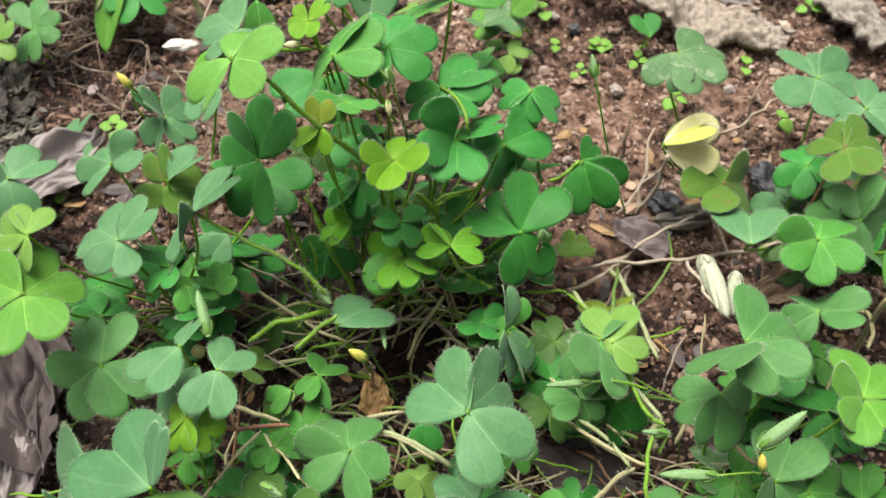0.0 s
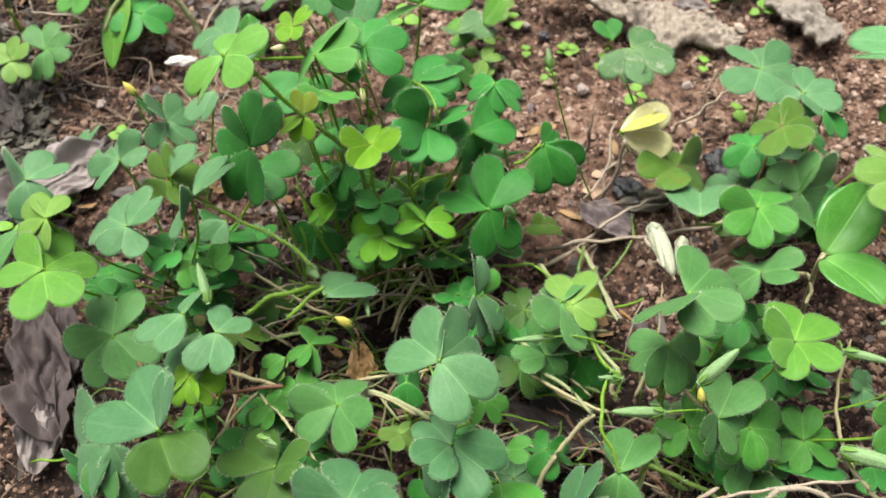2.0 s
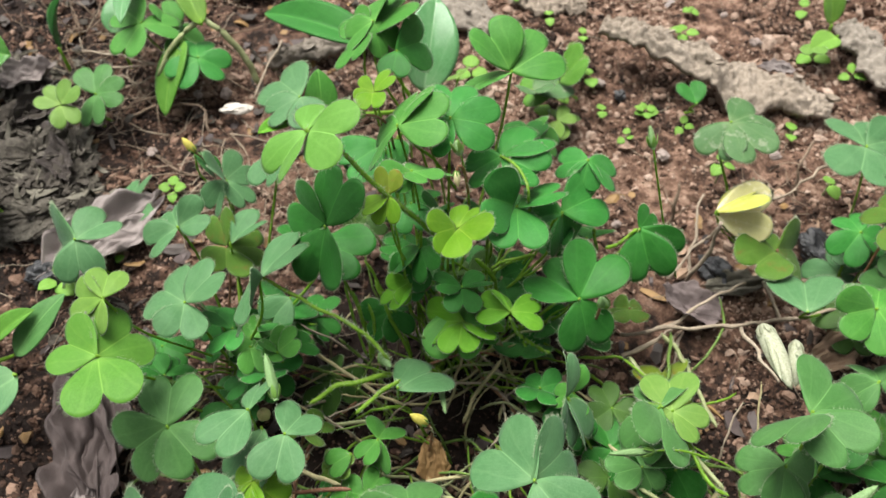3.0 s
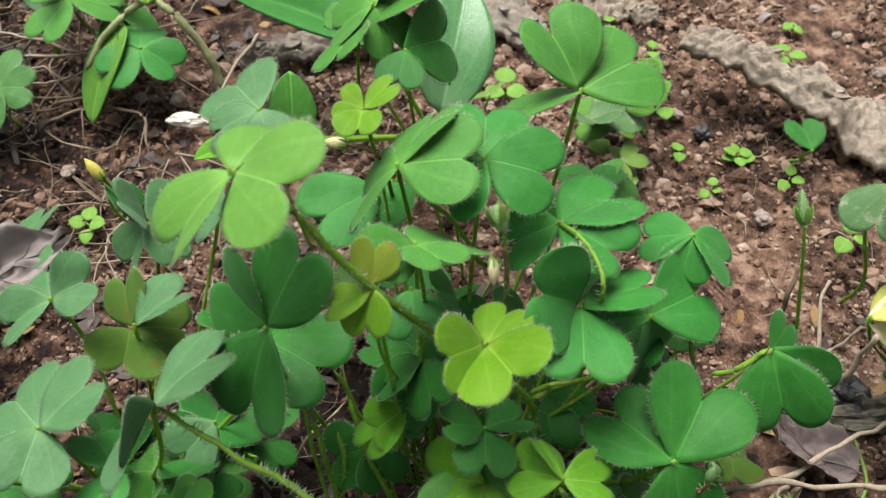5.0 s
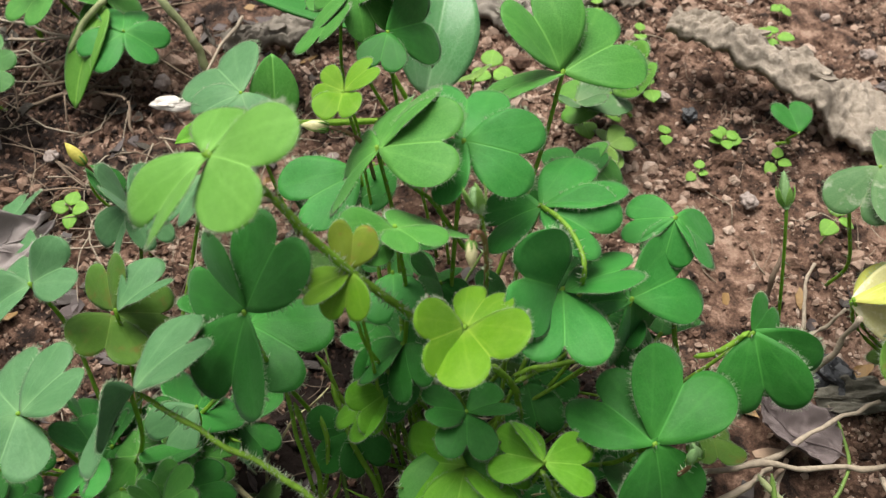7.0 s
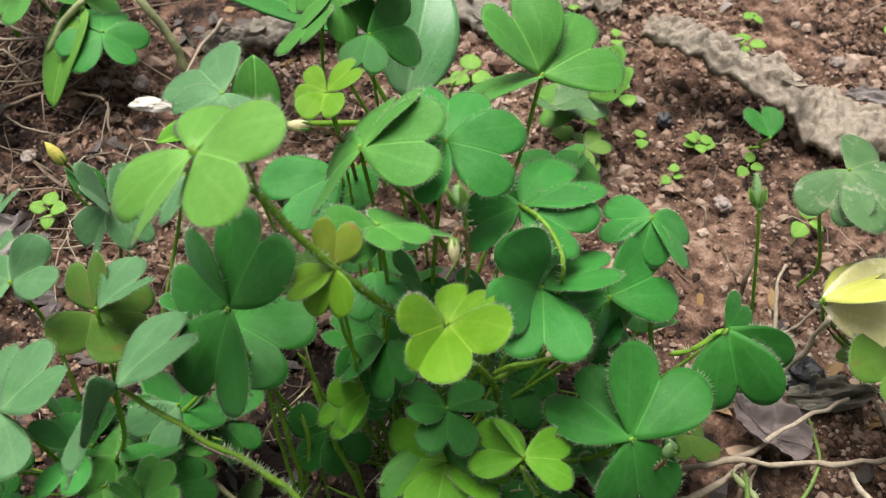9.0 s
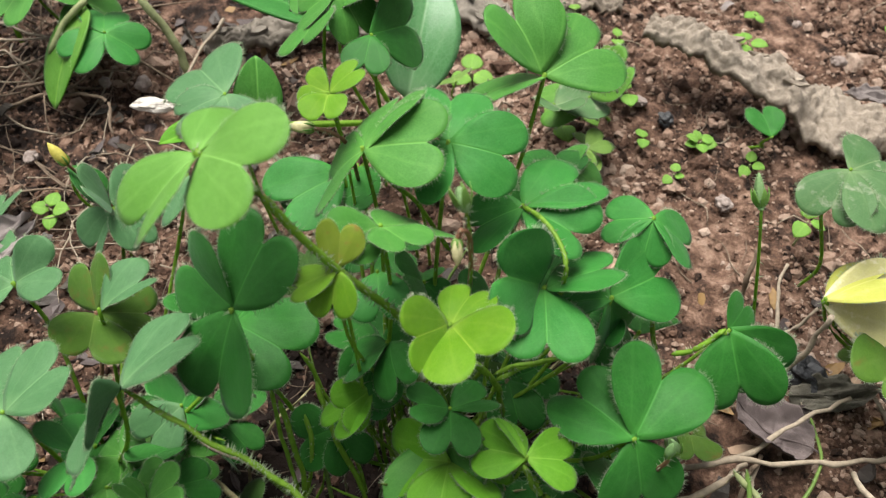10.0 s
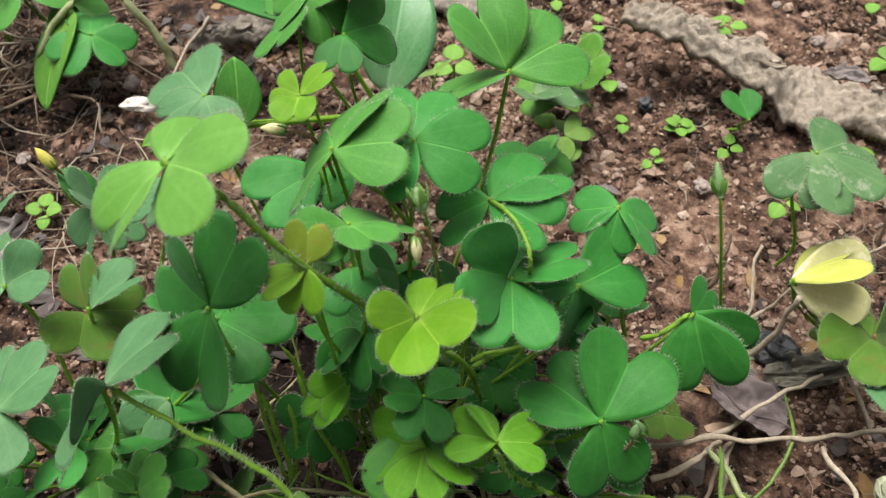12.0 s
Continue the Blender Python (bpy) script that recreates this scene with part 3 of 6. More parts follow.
build_rootlets("rootlets", 420, (-0.24, 0.2, -0.16, 0.2), "fine dry rootlets strewn over the soil", 24, (STEM["root"], STEM["straw"], STEM["root"]))

build_rootlets("dry_grass", 60, (-0.211, -0.129, 0.089, 0.135), "tangle of thin dry grass blades on soil", 25, (STEM["root"], STEM["root"], STEM["straw"]), 0.011, 0.0006, 0.012)
build_rootlets("dry_grass", 60, (-0.15, -0.06, 0.02, 0.07), "thin dry grass blades on soil", 26, (STEM["root"], STEM["straw"]), 0.009, 0.0004, 0.006)


# ---- plants ----
PLANTS = {}
ROOTS = {
    "central": (-0.016, -0.034), "left": (-0.088, -0.045), "front_left": (-0.062, -0.112), "front": (0.008, -0.112),
    "right_front": (0.088, -0.098), "right_back": (0.125, -0.012), "middle_right": (0.05, -0.08),
}
PLANT_LABELS = {
    "central": "dense hairy green wood sorrel clump on bare soil",
    "left": "wood sorrel with blue-green and olive heart-shaped leaflets",
    "front_left": "low wood sorrel with broad grey-green leaflets beside dead leaves",
    "front": "wood sorrel with broad matt leaflets above leaf litter",
    "right_front": "wood sorrel bearing green seed pods and bright leaves",
    "right_back": "sprawling wood sorrel with olive and blue-green leaves",
    "middle_right": "thin wood sorrel shoot with yellowing leaflets on soil",
}
plant_rng = random.Random(11)


def plant(name, at=None, label="", category="plant"):
    if name not in PLANTS:
        x, y = at if at else ROOTS[name]
        PLANTS[name] = thing("wood_sorrel", (x, y, ground_height(x, y)), label or PLANT_LABELS.get(name, "small wood sorrel seedling rooted in bare soil"), category, "wood sorrel plants")
    return PLANTS[name]


def stalk_line(root, tip, rng):
    """From the crown of the plant up and over to the leaf."""
    r, t = Vector(root), Vector(tip)
    d = t - r
    flat = Vector((d.x, d.y, 0))
    a = r + flat * 0.34 + Vector((0, 0, max(0.004, d.z * 0.30)))
    b = r + flat * 0.86 + Vector((0, 0, max(0.006, d.z * 0.72)))
    jig = Vector((rng.uniform(-1, 1), rng.uniform(-1, 1), 0)) * 0.003
    return curve_points([r, a + jig, b - jig * 0.6, t], 5)


def leaf(owner, at, size, kind, *leaflets, stem="green", root=None, fill=True, way=None):
    """One trefoil leaf: its stalk as the part, its heart-shaped leaflets below it."""
    p = PLANTS[owner]
    base = Vector(root) if root else p.location + Vector((plant_rng.uniform(-1, 1) * 0.007, plant_rng.uniform(-1, 1) * 0.007, 0))
    c = Vector(at)
    line = stalk_line(base - p.location, c - p.location, plant_rng)
    if way:
        line = curve_points([base - p.location] + [Vector(q) - p.location for q in way] + [c - p.location], 6)
    thin = 0.00062 if way else 0.00036 if size < 0.012 else 0.00043
    v, f, i = tube(line, thin * 1.25, thin, 6, 420 if way else 40, plant_rng)
    st = part("leaf_stalk", mesh_from("leaf_stalk", v, f, (STEM[stem], HAIR), i), p)
    given = list(leaflets)
    if not fill:
        pass
    elif len(given) == 1:
        given += [(given[0][0] + s * 118, -38, 0, 0.8) for s in (-1, 1)]
    elif len(given) == 2:
        a, b = sorted(g[0] % 360 for g in given)
        gap = b - a
        given.append(((a + b) / 2 if gap > 180 else (a + b) / 2 + 180, -36, 0, 0.82))
    for az, pitch, roll, k in given:
        ob = part("leaflet", HEARTS[plant_rng.randrange(12)], st, Matrix.Translation(c - p.location) @ turned(az, pitch, roll) @ Matrix.Scale(size * k * 0.965, 4))
        paint(ob, LEAF[kind])


def stem_piece(owner, kind, r0, r1, points, hairs=0, name="stem"):
    p = PLANTS[owner]
    line = [q + Vector((noise.noise((q + p.location) * 160), noise.noise((q + p.location) * 160 + Vector((5, 0, 0))), 0.0)) * 0.0009 for q in curve_points([Vector(q) - p.location for q in points], 7)]
    v, f, i = tube(line, r0 * 0.8, r1 * 0.8, 7, hairs, plant_rng, 0.15, ends=0.3)
    part(name, mesh_from(name, v, f, (STEM[kind], HAIR), i), p)


def loose_stick(kind, r0, r1, points, label, name="dry_stem"):
    at = Vector(points[0])
    line = curve_points([Vector(q) - at for q in points], 7)
    line = [q + Vector((noise.noise((q + at) * 130), noise.noise((q + at) * 130 + Vector((5, 0, 0))), 0.0)) * 0.0018 for q in line]
    v, f, i = tube(line, r0 * 0.8, r1 * 0.8, 8, 0, plant_rng, 0.45)
    ob = tagged(new(name, mesh_from(name, v, f, (STEM[kind],), i)), label, "twig", "dry stems on the soil")
    ob.location = at


def pod_mesh(length, r, ribs, seed):
    """A ribbed, pointed capsule along y with five keels and fine hairs."""
    rng = random.Random(seed)
    verts, faces, index = [], [], []
    n, sides = 14, 15
    for j in range(n + 1):
        v = j / n
        rad = r * (math.sin(math.pi * min(1, v * 0.94 + 0.06)) ** 0.55) * (1 - 0.35 * v) * (1 + 0.06 * math.sin(v * 44))
        for k in range(sides):
            a = 2 * math.pi * k / sides
            q = rad * (1 + ribs * math.cos(5 * a))
            verts.append(Vector((q * math.cos(a), v * length, q * math.sin(a))))
    for j in range(n):
        for k in range(sides):
            faces.append((j * sides + k, j * sides + (k + 1) % sides, (j + 1) * sides + (k + 1) % sides, (j + 1) * sides + k))
    faces.append(tuple(range(sides)))
    faces.append(tuple(n * sides + k for k in range(sides - 1, -1, -1)))
    index = [0] * len(faces)
    for _ in range(90):
        k = rng.randrange(sides, n * sides)
        c = verts[k]
        o = Vector((c.x, 0, c.z)).normalized()
        b = len(verts)
        verts += [c - Vector((0, 0.00006, 0)), c + Vector((0, 0.00006, 0)), c + o * 0.0006 + Vector((0, 0.0003 * rng.random(), 0))]
        faces.append((b, b + 1, b + 2))
        index.append(1)
    return verts, faces, index


def along(a, b):
    """The pose at a with its y axis towards b."""
    d = (Vector(b) - Vector(a)).normalized()
    return Matrix.Translation(a) @ d.to_track_quat("Y", "Z").to_matrix().to_4x4()


def seed_pod(owner, a, b, r=0.0017, dry=False, stalk=None):
    p = PLANTS[owner]
    length = (Vector(b) - Vector(a)).length
    v, f, i = pod_mesh(length, r, 0.13, len(p.children))
    pod = part("seed_pod", mesh_from("seed_pod", v, f, (POD_DRY if dry else POD, HAIR), i), p, Matrix.Translation(-p.location) @ along(a, b), "ribbed pale green seed pod" if not dry else "dry whitish seed pod")
    for k in range(5):
        s = part("sepal", SEPAL, pod, Matrix.Rotation(k * 1.2566, 4, "Y") @ Matrix.Translation((0, 0.0002, r * 0.55)) @ Matrix.Rotation(0.35, 4, "X") @ Matrix.Scale(0.0042, 4))
        paint(s, POD_DRY if dry else CALYX)
    if stalk:
        line = curve_points([Vector(q) - p.location for q in [a] + stalk], 6)
        v, f, i = tube(line, 0.0003, 0.0004, 6, 30, plant_rng)
        part("pod_stalk", mesh_from("pod_stalk", v, f, (STEM["green"], HAIR), i), p)


SEPAL = blade(ovate_outline(0.17, 0.75), 2, 6, heart_shape(0.2, 0.3, 0.0, 5), 0.03, 8, 5, (CALYX, HAIR), "sepal")


def flower_bud(owner, a, b, petal=None, stalk=None):
    """A closed flower: five furled petals, wound into a pointed roll, in a cup of five sepals."""
    p = PLANTS[owner]
    length = (Vector(b) - Vector(a)).length
    verts, faces = [], []
    rings, sides = 13, 20
    for j in range(rings):
        y = j / (rings - 1)
        r = length * 0.215 * (math.sin(math.pi * min(1.0, 0.16 + 0.86 * y)) ** 0.75) + length * 0.004
        for k in range(sides):
            g = 2 * math.pi * k / sides
            # overlapping petal edges run round the roll in a slight twist
            lap = ((5 * (g + 0.9 * y)) / (2 * math.pi)) % 1.0
            q = r * (0.90 + 0.16 * lap)
            verts.append(Vector((q * math.cos(g), y * length, q * math.sin(g))))
    for j in range(rings - 1):
        for k in range(sides):
            faces.append((j * sides + k, (j + 1) * sides + k, (j + 1) * sides + (k + 1) % sides, j * sides + (k + 1) % sides))
    faces.append(tuple(range(sides)))
    faces.append(tuple((rings - 1) * sides + k for k in range(sides - 1, -1, -1)))
    bud = part("flower_bud", mesh_from("flower_bud", verts, faces, (petal or PETAL_PALE, HAIR)), p, Matrix.Translation(-p.location) @ along(a, b), "closed yellow flower bud")
    for k in range(5):
        turn = Matrix.Rotation(k * 1.2566, 4, "Y")
        s = part("sepal", SEPAL, bud, turn @ Matrix.Rotation(0.6, 4, "Y") @ Matrix.Translation((0, -0.0004, length * 0.13)) @ Matrix.Rotation(0.10, 4, "X") @ Matrix.Diagonal((length * 0.95, length * 0.62, length * 0.62, 1)))
        paint(s, CALYX)
    if stalk:
        v, f, i = tube(curve_points([Vector(q) - p.location for q in [a] + stalk], 6), 0.0004, 0.0005, 6, 20, plant_rng)
        part("flower_stalk", mesh_from("flower_stalk", v, f, (STEM["red"], HAIR), i), p)


def ovate_leaf(p, a, b, width, kind="gloss", roll=0.0, stalk=None, stem="green"):
    """A smooth oval weed leaf from its base a to its tip b."""
    length = (Vector(b) - Vector(a)).length
    line = curve_points([Vector(q) - p.location for q in [a] + (stalk or [tuple(p.location)])], 5)
    v, f, i = tube(line, 0.0006, 0.0009, 6)
    st = part("leaf_stalk", mesh_from("leaf_stalk", v, f, (STEM[stem], HAIR), i), p)
    pick = plant_rng.randrange(4)
    ob = part("blade", OVALS[pick], st, Matrix.Translation(-p.location) @ along(a, b) @ Matrix.Rotation(radians(roll), 4, "Y") @ Matrix.Diagonal((width / (0.60 + 0.08 * pick), length, length, 1)))
    paint(ob, LEAF[kind])


def sprout(at, count, r, tall=0.006, kind="sprout"):
    """A tiny seedling: a short stem and a few round leaflets."""
    rng = plant_rng
    x, y = at
    p = thing("seedling", (x, y, ground_height(x, y)), "tiny bright green seedling with round leaflets on soil", "plant", "tiny seedlings")
    v, f, i = tube(curve_points([(0, 0, -0.001), (0.0005, 0.0004, tall * 0.5), (0, 0, tall)], 3), 0.0004, 0.0003, 5)
    part("stem", mesh_from("stem", v, f, (STEM["light"], HAIR), i), p)
    for k in range(count):
        ob = part("leaflet", ROUNDS[rng.randrange(3)], p, Matrix.Translation((0, 0, tall + rng.uniform(-0.001, 0.001))) @ turned(360 * k / count + rng.uniform(-25, 25), rng.uniform(-15, 20), rng.uniform(-12, 12)) @ Matrix.Translation((0, r * 0.25, 0)) @ Matrix.Scale(r * rng.uniform(1.5, 2.0), 4))
        paint(ob, LEAF[kind])


def dead_leaf(at, length, width, az, pitch, roll, kind, label, curl=0.35, seed=0):
    """A dry, curled leaf with a ragged edge, lying on the soil."""
    r = random.Random(seed)
    ph = [r.random() * 6 for _ in range(4)]
    def outline(u, v):
        half = 0.5 * max(0.02, math.sin(math.pi * v ** 0.85)) ** 0.7 * (1 + 0.12 * math.sin(9 * v + ph[0]) + 0.06 * math.sin(23 * v + ph[1]))
        return u * half, v + 0.05 * math.sin(5 * u + ph[2]) * v
    def height(x, y):
        return curl * x * x + 0.5 * curl * (y - 0.5) ** 2 + 0.035 * math.sin(11 * x + ph[3]) * math.sin(8 * y + ph[1]) + 0.05 * abs(x) + 0.11 * noise.noise(Vector((x * 5, y * 3.5, seed))) + 0.045 * noise.noise(Vector((x * 13, y * 9, seed))) - 0.05 * abs(noise.noise(Vector((x * 8, y * 5, seed + 9))))
    me = blade(outline, 16, 34, height, 0.012, 0, seed, (DEAD[kind],), "dead_leaf")
    ob = tagged(new("dead_leaf", me), label, "dead leaf", "dead leaves")
    rib = [Vector((0.01 * math.sin(q * 0.9), q / 12, height(0, q / 12) + 0.006)) for q in range(-1, 13)]
    v, f, i = tube(rib, 0.016, 0.006, 6)
    part("midrib", mesh_from("midrib", v, f, (DEAD[kind],), i), ob)
    for q in range(1, 6):
        for side in (-1, 1):
            y = q / 7 + r.uniform(-0.02, 0.02)
            reach = 0.34 * math.sin(math.pi * min(1, y + 0.1))
            line = [Vector((side * reach * s, y + 0.13 * s, height(side * reach * s, y + 0.13 * s) + 0.004)) for s in (0, 0.35, 0.7, 1)]
            v, f, i = tube(line, 0.006, 0.002, 4)
            part("side_vein", mesh_from("side_vein", v, f, (DEAD[kind],), i), ob)
    ob.matrix_world = Matrix.Translation(at) @ turned(az, pitch, roll) @ Matrix.Diagonal((width, length, length, 1)) @ Matrix.Translation((0, -0.5, 0))


def bark_strip(points, widths, rise, mat, label, seed=0, name="bark_piece"):
    """A warped slab of old bark: arched across, broken edges, cracked along its grain."""
    at = Vector(points[0])
    line = curve_points([Vector(q) - at for q in points], 26)
    n, m = len(line), 22
    verts, faces = [], []
    for side in (0, 1):
        for i, c in enumerate(line):
            d = line[min(i + 1, n - 1)] - line[max(i - 1, 0)]
            o = Vector((-d.y, d.x, 0)).normalized()
            s = i / (n - 1)
            k = s * (len(widths) - 1)
            j = min(int(k), len(widths) - 2)
            w = widths[j] + (widths[j + 1] - widths[j]) * (k - j)
            for q in range(m + 1):
                u = 2 * q / m - 1
                edge = 1 + 0.55 * noise.noise(Vector((s * 7 + seed, 3.0 * (u > 0), 1.0))) + 0.25 * noise.noise(Vector((s * 19 + seed, 7.0 * (u > 0), 1.0))) + 0.1 * noise.noise(Vector((s * 61 + seed, 5.0 * (u > 0), 1.0)))
                x = c + o * (u * w * 0.5 * edge)
                g = x + at
                h = rise * (0.6 + 0.4 * noise.noise(g * 60)) * (1 - 0.6 * u * u) + 0.0032 * noise.noise(Vector((s * 14, u * 3.2, seed))) + 0.0021 * noise.noise(Vector((s * 46, u * 6.0, seed + 3))) + 0.0009 * noise.noise(Vector((s * 120, u * 14.0, seed)))
                verts.append(x + Vector((0, 0, h - 0.0022 * side)))
    off = n * (m + 1)
    for i in range(n - 1):
        for q in range(m):
            a = i * (m + 1) + q
            faces.append((a, a + 1, a + m + 2, a + m + 1))
            faces.append((off + a + m + 1, off + a + m + 2, off + a + 1, off + a))
    rim = list(range(m + 1)) + [i * (m + 1) + m for i in range(1, n)] + [(n - 1) * (m + 1) + q for q in range(m - 1, -1, -1)] + [i * (m + 1) for i in range(n - 2, 0, -1)]
    for k in range(len(rim)):
        a, b = rim[k], rim[(k + 1) % len(rim)]
        faces.append((b, a, off + a, off + b))
    ob = tagged(new(name, mesh_from(name, verts, faces, (mat,))), label, "bark", "pieces of bark")
    ob.location = at
    # loose flakes that lift from the face
    rng = random.Random(seed + 50)
    for _ in range(9):
        k = rng.randrange(2, n - 2) * (m + 1) + rng.randrange(2, m - 1)
        c = verts[k]
        long, wide = rng.uniform(0.004, 0.010), rng.uniform(0.0018, 0.004)
        v, f = [], []
        for lay in (0, 1):
            for q in range(9):
                a = 2 * math.pi * q / 9
                r = rng.uniform(0.75, 1.15)
                v.append(Vector((math.cos(a) * long * 0.5 * r, math.sin(a) * wide * 0.5 * r, 0.0007 - 0.0011 * lay + 0.0004 * math.cos(2 * a))))
        f.append(tuple(range(9)))
        f.append(tuple(range(17, 8, -1)))
        f += [(q, 9 + q, 9 + (q + 1) % 9, (q + 1) % 9) for q in range(9)]
        d = verts[min(k + m + 1, n * (m + 1) - 1)] - verts[k]
        part("flake", mesh_from("flake", v, f, (mat,), smooth=False), ob, Matrix.Translation(c) @ turned(math.degrees(math.atan2(d.y, d.x)) + rng.uniform(-25, 25), rng.uniform(-14, 14), rng.uniform(-10, 10)))


def lump(name, at, size, mat, label, category, seed, group="", bumps=0.25, turn=0.0):
    """An irregular lump: charcoal, pebble, chip."""
    bm = bmesh.new()
    rough = bumps > 0.9
    bmesh.ops.create_icosphere(bm, subdivisions=5 if rough else 4, radius=1.0)
    for v in bm.verts:
        if rough:
            q = v.co.copy()
            v.co *= 1 + 0.34 * noise.noise(Vector((q.x * 2.2, q.y * 7.0, q.z * 7.0)) + Vector((0, seed, 0))) + 0.16 * noise.noise(q * 13 + Vector((seed, 0, 9))) + 0.08 * noise.noise(q * 29)
        v.co *= 1 + bumps * noise.noise(v.co * 1.7 + Vector((seed, 0, 0))) + 0.3 * bumps * noise.noise(v.co * 5 + Vector((seed, 4, 0)))
        v.co = Vector((v.co.x * size[0], v.co.y * size[1], v.co.z * size[2]))
    me = bpy.data.meshes.new(name)
    bm.to_mesh(me)
    bm.free()
    me.materials.append(mat)
    ob = tagged(new(name, me), label, category, group)
    ob.matrix_world = pose(*at, 0, 0, turn)


for plant_name in ROOTS:
    plant(plant_name)

leaf("central", (-0.0500, -0.0371, 0.0789), 0.0170, "dark", (49, 3, -63, 0.88), (325, 48, -5, 1.03), (170, -44, 28, 1.07), root=(-0.0460, -0.0240, 0.0))
leaf("left", (-0.0551, -0.0274, 0.0580), 0.0154, "dark", (242, 7, 10, 1.15), (106, 32, 28, 0.90))
leaf("central", (-0.0127, -0.0356, 0.0788), 0.0125, "limey", (335, -1, -18, 0.78), (208, 31, 21, 1.20), (140, 32, -44, 1.00))
leaf("central", (0.0045, -0.0200, 0.0697), 0.0170, "mid", (121, 45, -52, 1.06), (182, 5, -1, 1.00), (290, 14, -33, 0.89))
leaf("central", (0.0188, -0.0163, 0.0631), 0.0154, "mid", (306, -6, 28, 1.08), (212, -75, -21, 0.98))
leaf("central", (0.0243, -0.0418, 0.0539), 0.0170, "dark", (336, 11, 9, 1.12), (50, -6, 6, 1.03), (203, -50, 0, 1.00))
leaf("central", (0.0427, -0.0194, 0.0600), 0.0138, "dark", (201, -37, 33, 1.20), (244, -34, 47, 1.12), (327, 7, 41, 0.60))
leaf("central", (0.0037, -0.0483, 0.0557), 0.0101, "lime", (80, -9, -10, 1.02), (279, -19, 6, 1.07), (35, -2, 53, 0.90))
leaf("central", (-0.0111, -0.0395, 0.0544), 0.0101, "dark", (100, 24, 12, 0.91), (299, -11, -24, 0.95), (185, 11, -3, 1.02))
leaf("central", (-0.0104, -0.0474, 0.0476), 0.0118, "lime", (80, -27, -19, 1.19), (174, 7, 14, 1.05), (249, 7, -35, 1.08))
leaf("central", (-0.0241, -0.0123, 0.0338), 0.0154, "dark", (91, 7, 15, 1.05), (162, -5, -7, 1.08))
leaf("central", (-0.0271, -0.0353, 0.0498), 0.0112, "lime", (147, 26, -36, 0.92), (139, -6, 33, 1.05))
leaf("central", (-0.0406, 0.0087, 0.0871), 0.0082, "limey", (61, -9, -31, 0.89), (307, 30, -17, 1.03), (182, 6, 7, 1.08))
leaf("central", (-0.0518, -0.0303, 0.1108), 0.0154, "light", (235, 26, 26, 1.13), (141, -29, 25, 1.02), (339, -8, -28, 0.85), way=[(-0.0182, -0.0258, 0.0500), (-0.0223, -0.0309, 0.0720), (-0.0271, -0.0330, 0.0820), (-0.0321, -0.0339, 0.0900), (-0.0376, -0.0337, 0.0980), (-0.0430, -0.0322, 0.1050)])
leaf("central", (-0.0320, -0.0047, 0.0870), 0.0170, "green", (264, 20, 18, 1.00), (337, 8, -45, 0.92), (81, -58, -5, 1.01))
leaf("central", (-0.0163, -0.0024, 0.0884), 0.0154, "mid", (261, -4, 27, 0.96), (142, -30, 8, 0.82), (2, -3, 1, 1.03))
leaf("central", (-0.0008, -0.0053, 0.0756), 0.0154, "mid", (309, -4, -15, 1.14), (242, -2, 4, 1.00), (101, -36, 0, 0.89))
leaf("central", (0.0266, -0.0001, 0.0694), 0.0125, "mid", (77, -29, -8, 0.92), (259, -37, -8, 1.04))
leaf("central", (0.0073, 0.0146, 0.0600), 0.0138, "dark", (357, -9, -8, 1.02))
leaf("central", (0.0016, 0.0210, 0.0860), 0.0170, "green", (43, 34, 3, 1.04), (308, 6, 17, 1.05), (109, -12, 33, 0.98))
plant("lone_aa", (-0.0274, 0.0369))
leaf("lone_aa", (-0.0370, 0.0413, 0.0750), 0.0138, "dark", (323, -20, 53, 1.25), (176, -14, -3, 0.78), fill=False)
plant("lone_ba", (-0.0450, 0.0548))
leaf("lone_ba", (-0.0490, 0.0488, 0.0750), 0.0154, "green", (32, -1, -35, 0.80), (309, 20, -24, 1.39), (165, 2, 41, 1.05))
plant("lone_ca", (-0.0418, 0.0563))
leaf("lone_ca", (-0.0458, 0.0503, 0.0800), 0.0170, "green", (344, -1, -48, 1.02))
leaf("central", (-0.0263, -0.0218, 0.0864), 0.0125, "green", (222, 25, -16, 0.88), (318, -39, -19, 1.27), (140, 24, -21, 0.84))
leaf("left", (-0.0680, -0.0493, 0.0708), 0.0170, "blue", (312, 19, -31, 0.98), (146, -40, 47, 1.04), (182, 14, 67, 0.93))
leaf("left", (-0.0936, -0.0496, 0.0550), 0.0154, "blue", (54, -22, -13, 1.18), (318, 18, -17, 0.97), (187, 6, -17, 0.90))
leaf("left", (-0.1054, -0.0778, 0.0728), 0.0170, "clear", (67, -12, -16, 0.89), (340, -30, 34, 1.06), (208, 13, -4, 1.12))
leaf("left", (-0.1072, -0.0626, 0.0771), 0.0112, "lime2", (6, -7, 16, 0.96), (80, -21, -22, 1.08), (169, -33, 26, 0.90))
leaf("left", (-0.0911, -0.0181, 0.0400), 0.0138, "olive", (297, -32, 6, 1.10), (196, 16, -33, 1.11), (22, 20, -41, 0.94), stem="red")
leaf("left", (-0.1027, -0.0217, 0.0550), 0.0125, "blue", (122, -23, 0, 1.01), (285, 28, 23, 1.01), (30, -14, -23, 0.99))
leaf("left", (-0.0996, 0.0154, 0.0343), 0.0138, "blue", (335, -10, 40, 0.99), (118, 68, 4, 0.96), (232, -23, -34, 0.95), (146, -42, 15, 1.02))
plant("lone_da", (-0.1454, 0.0278))
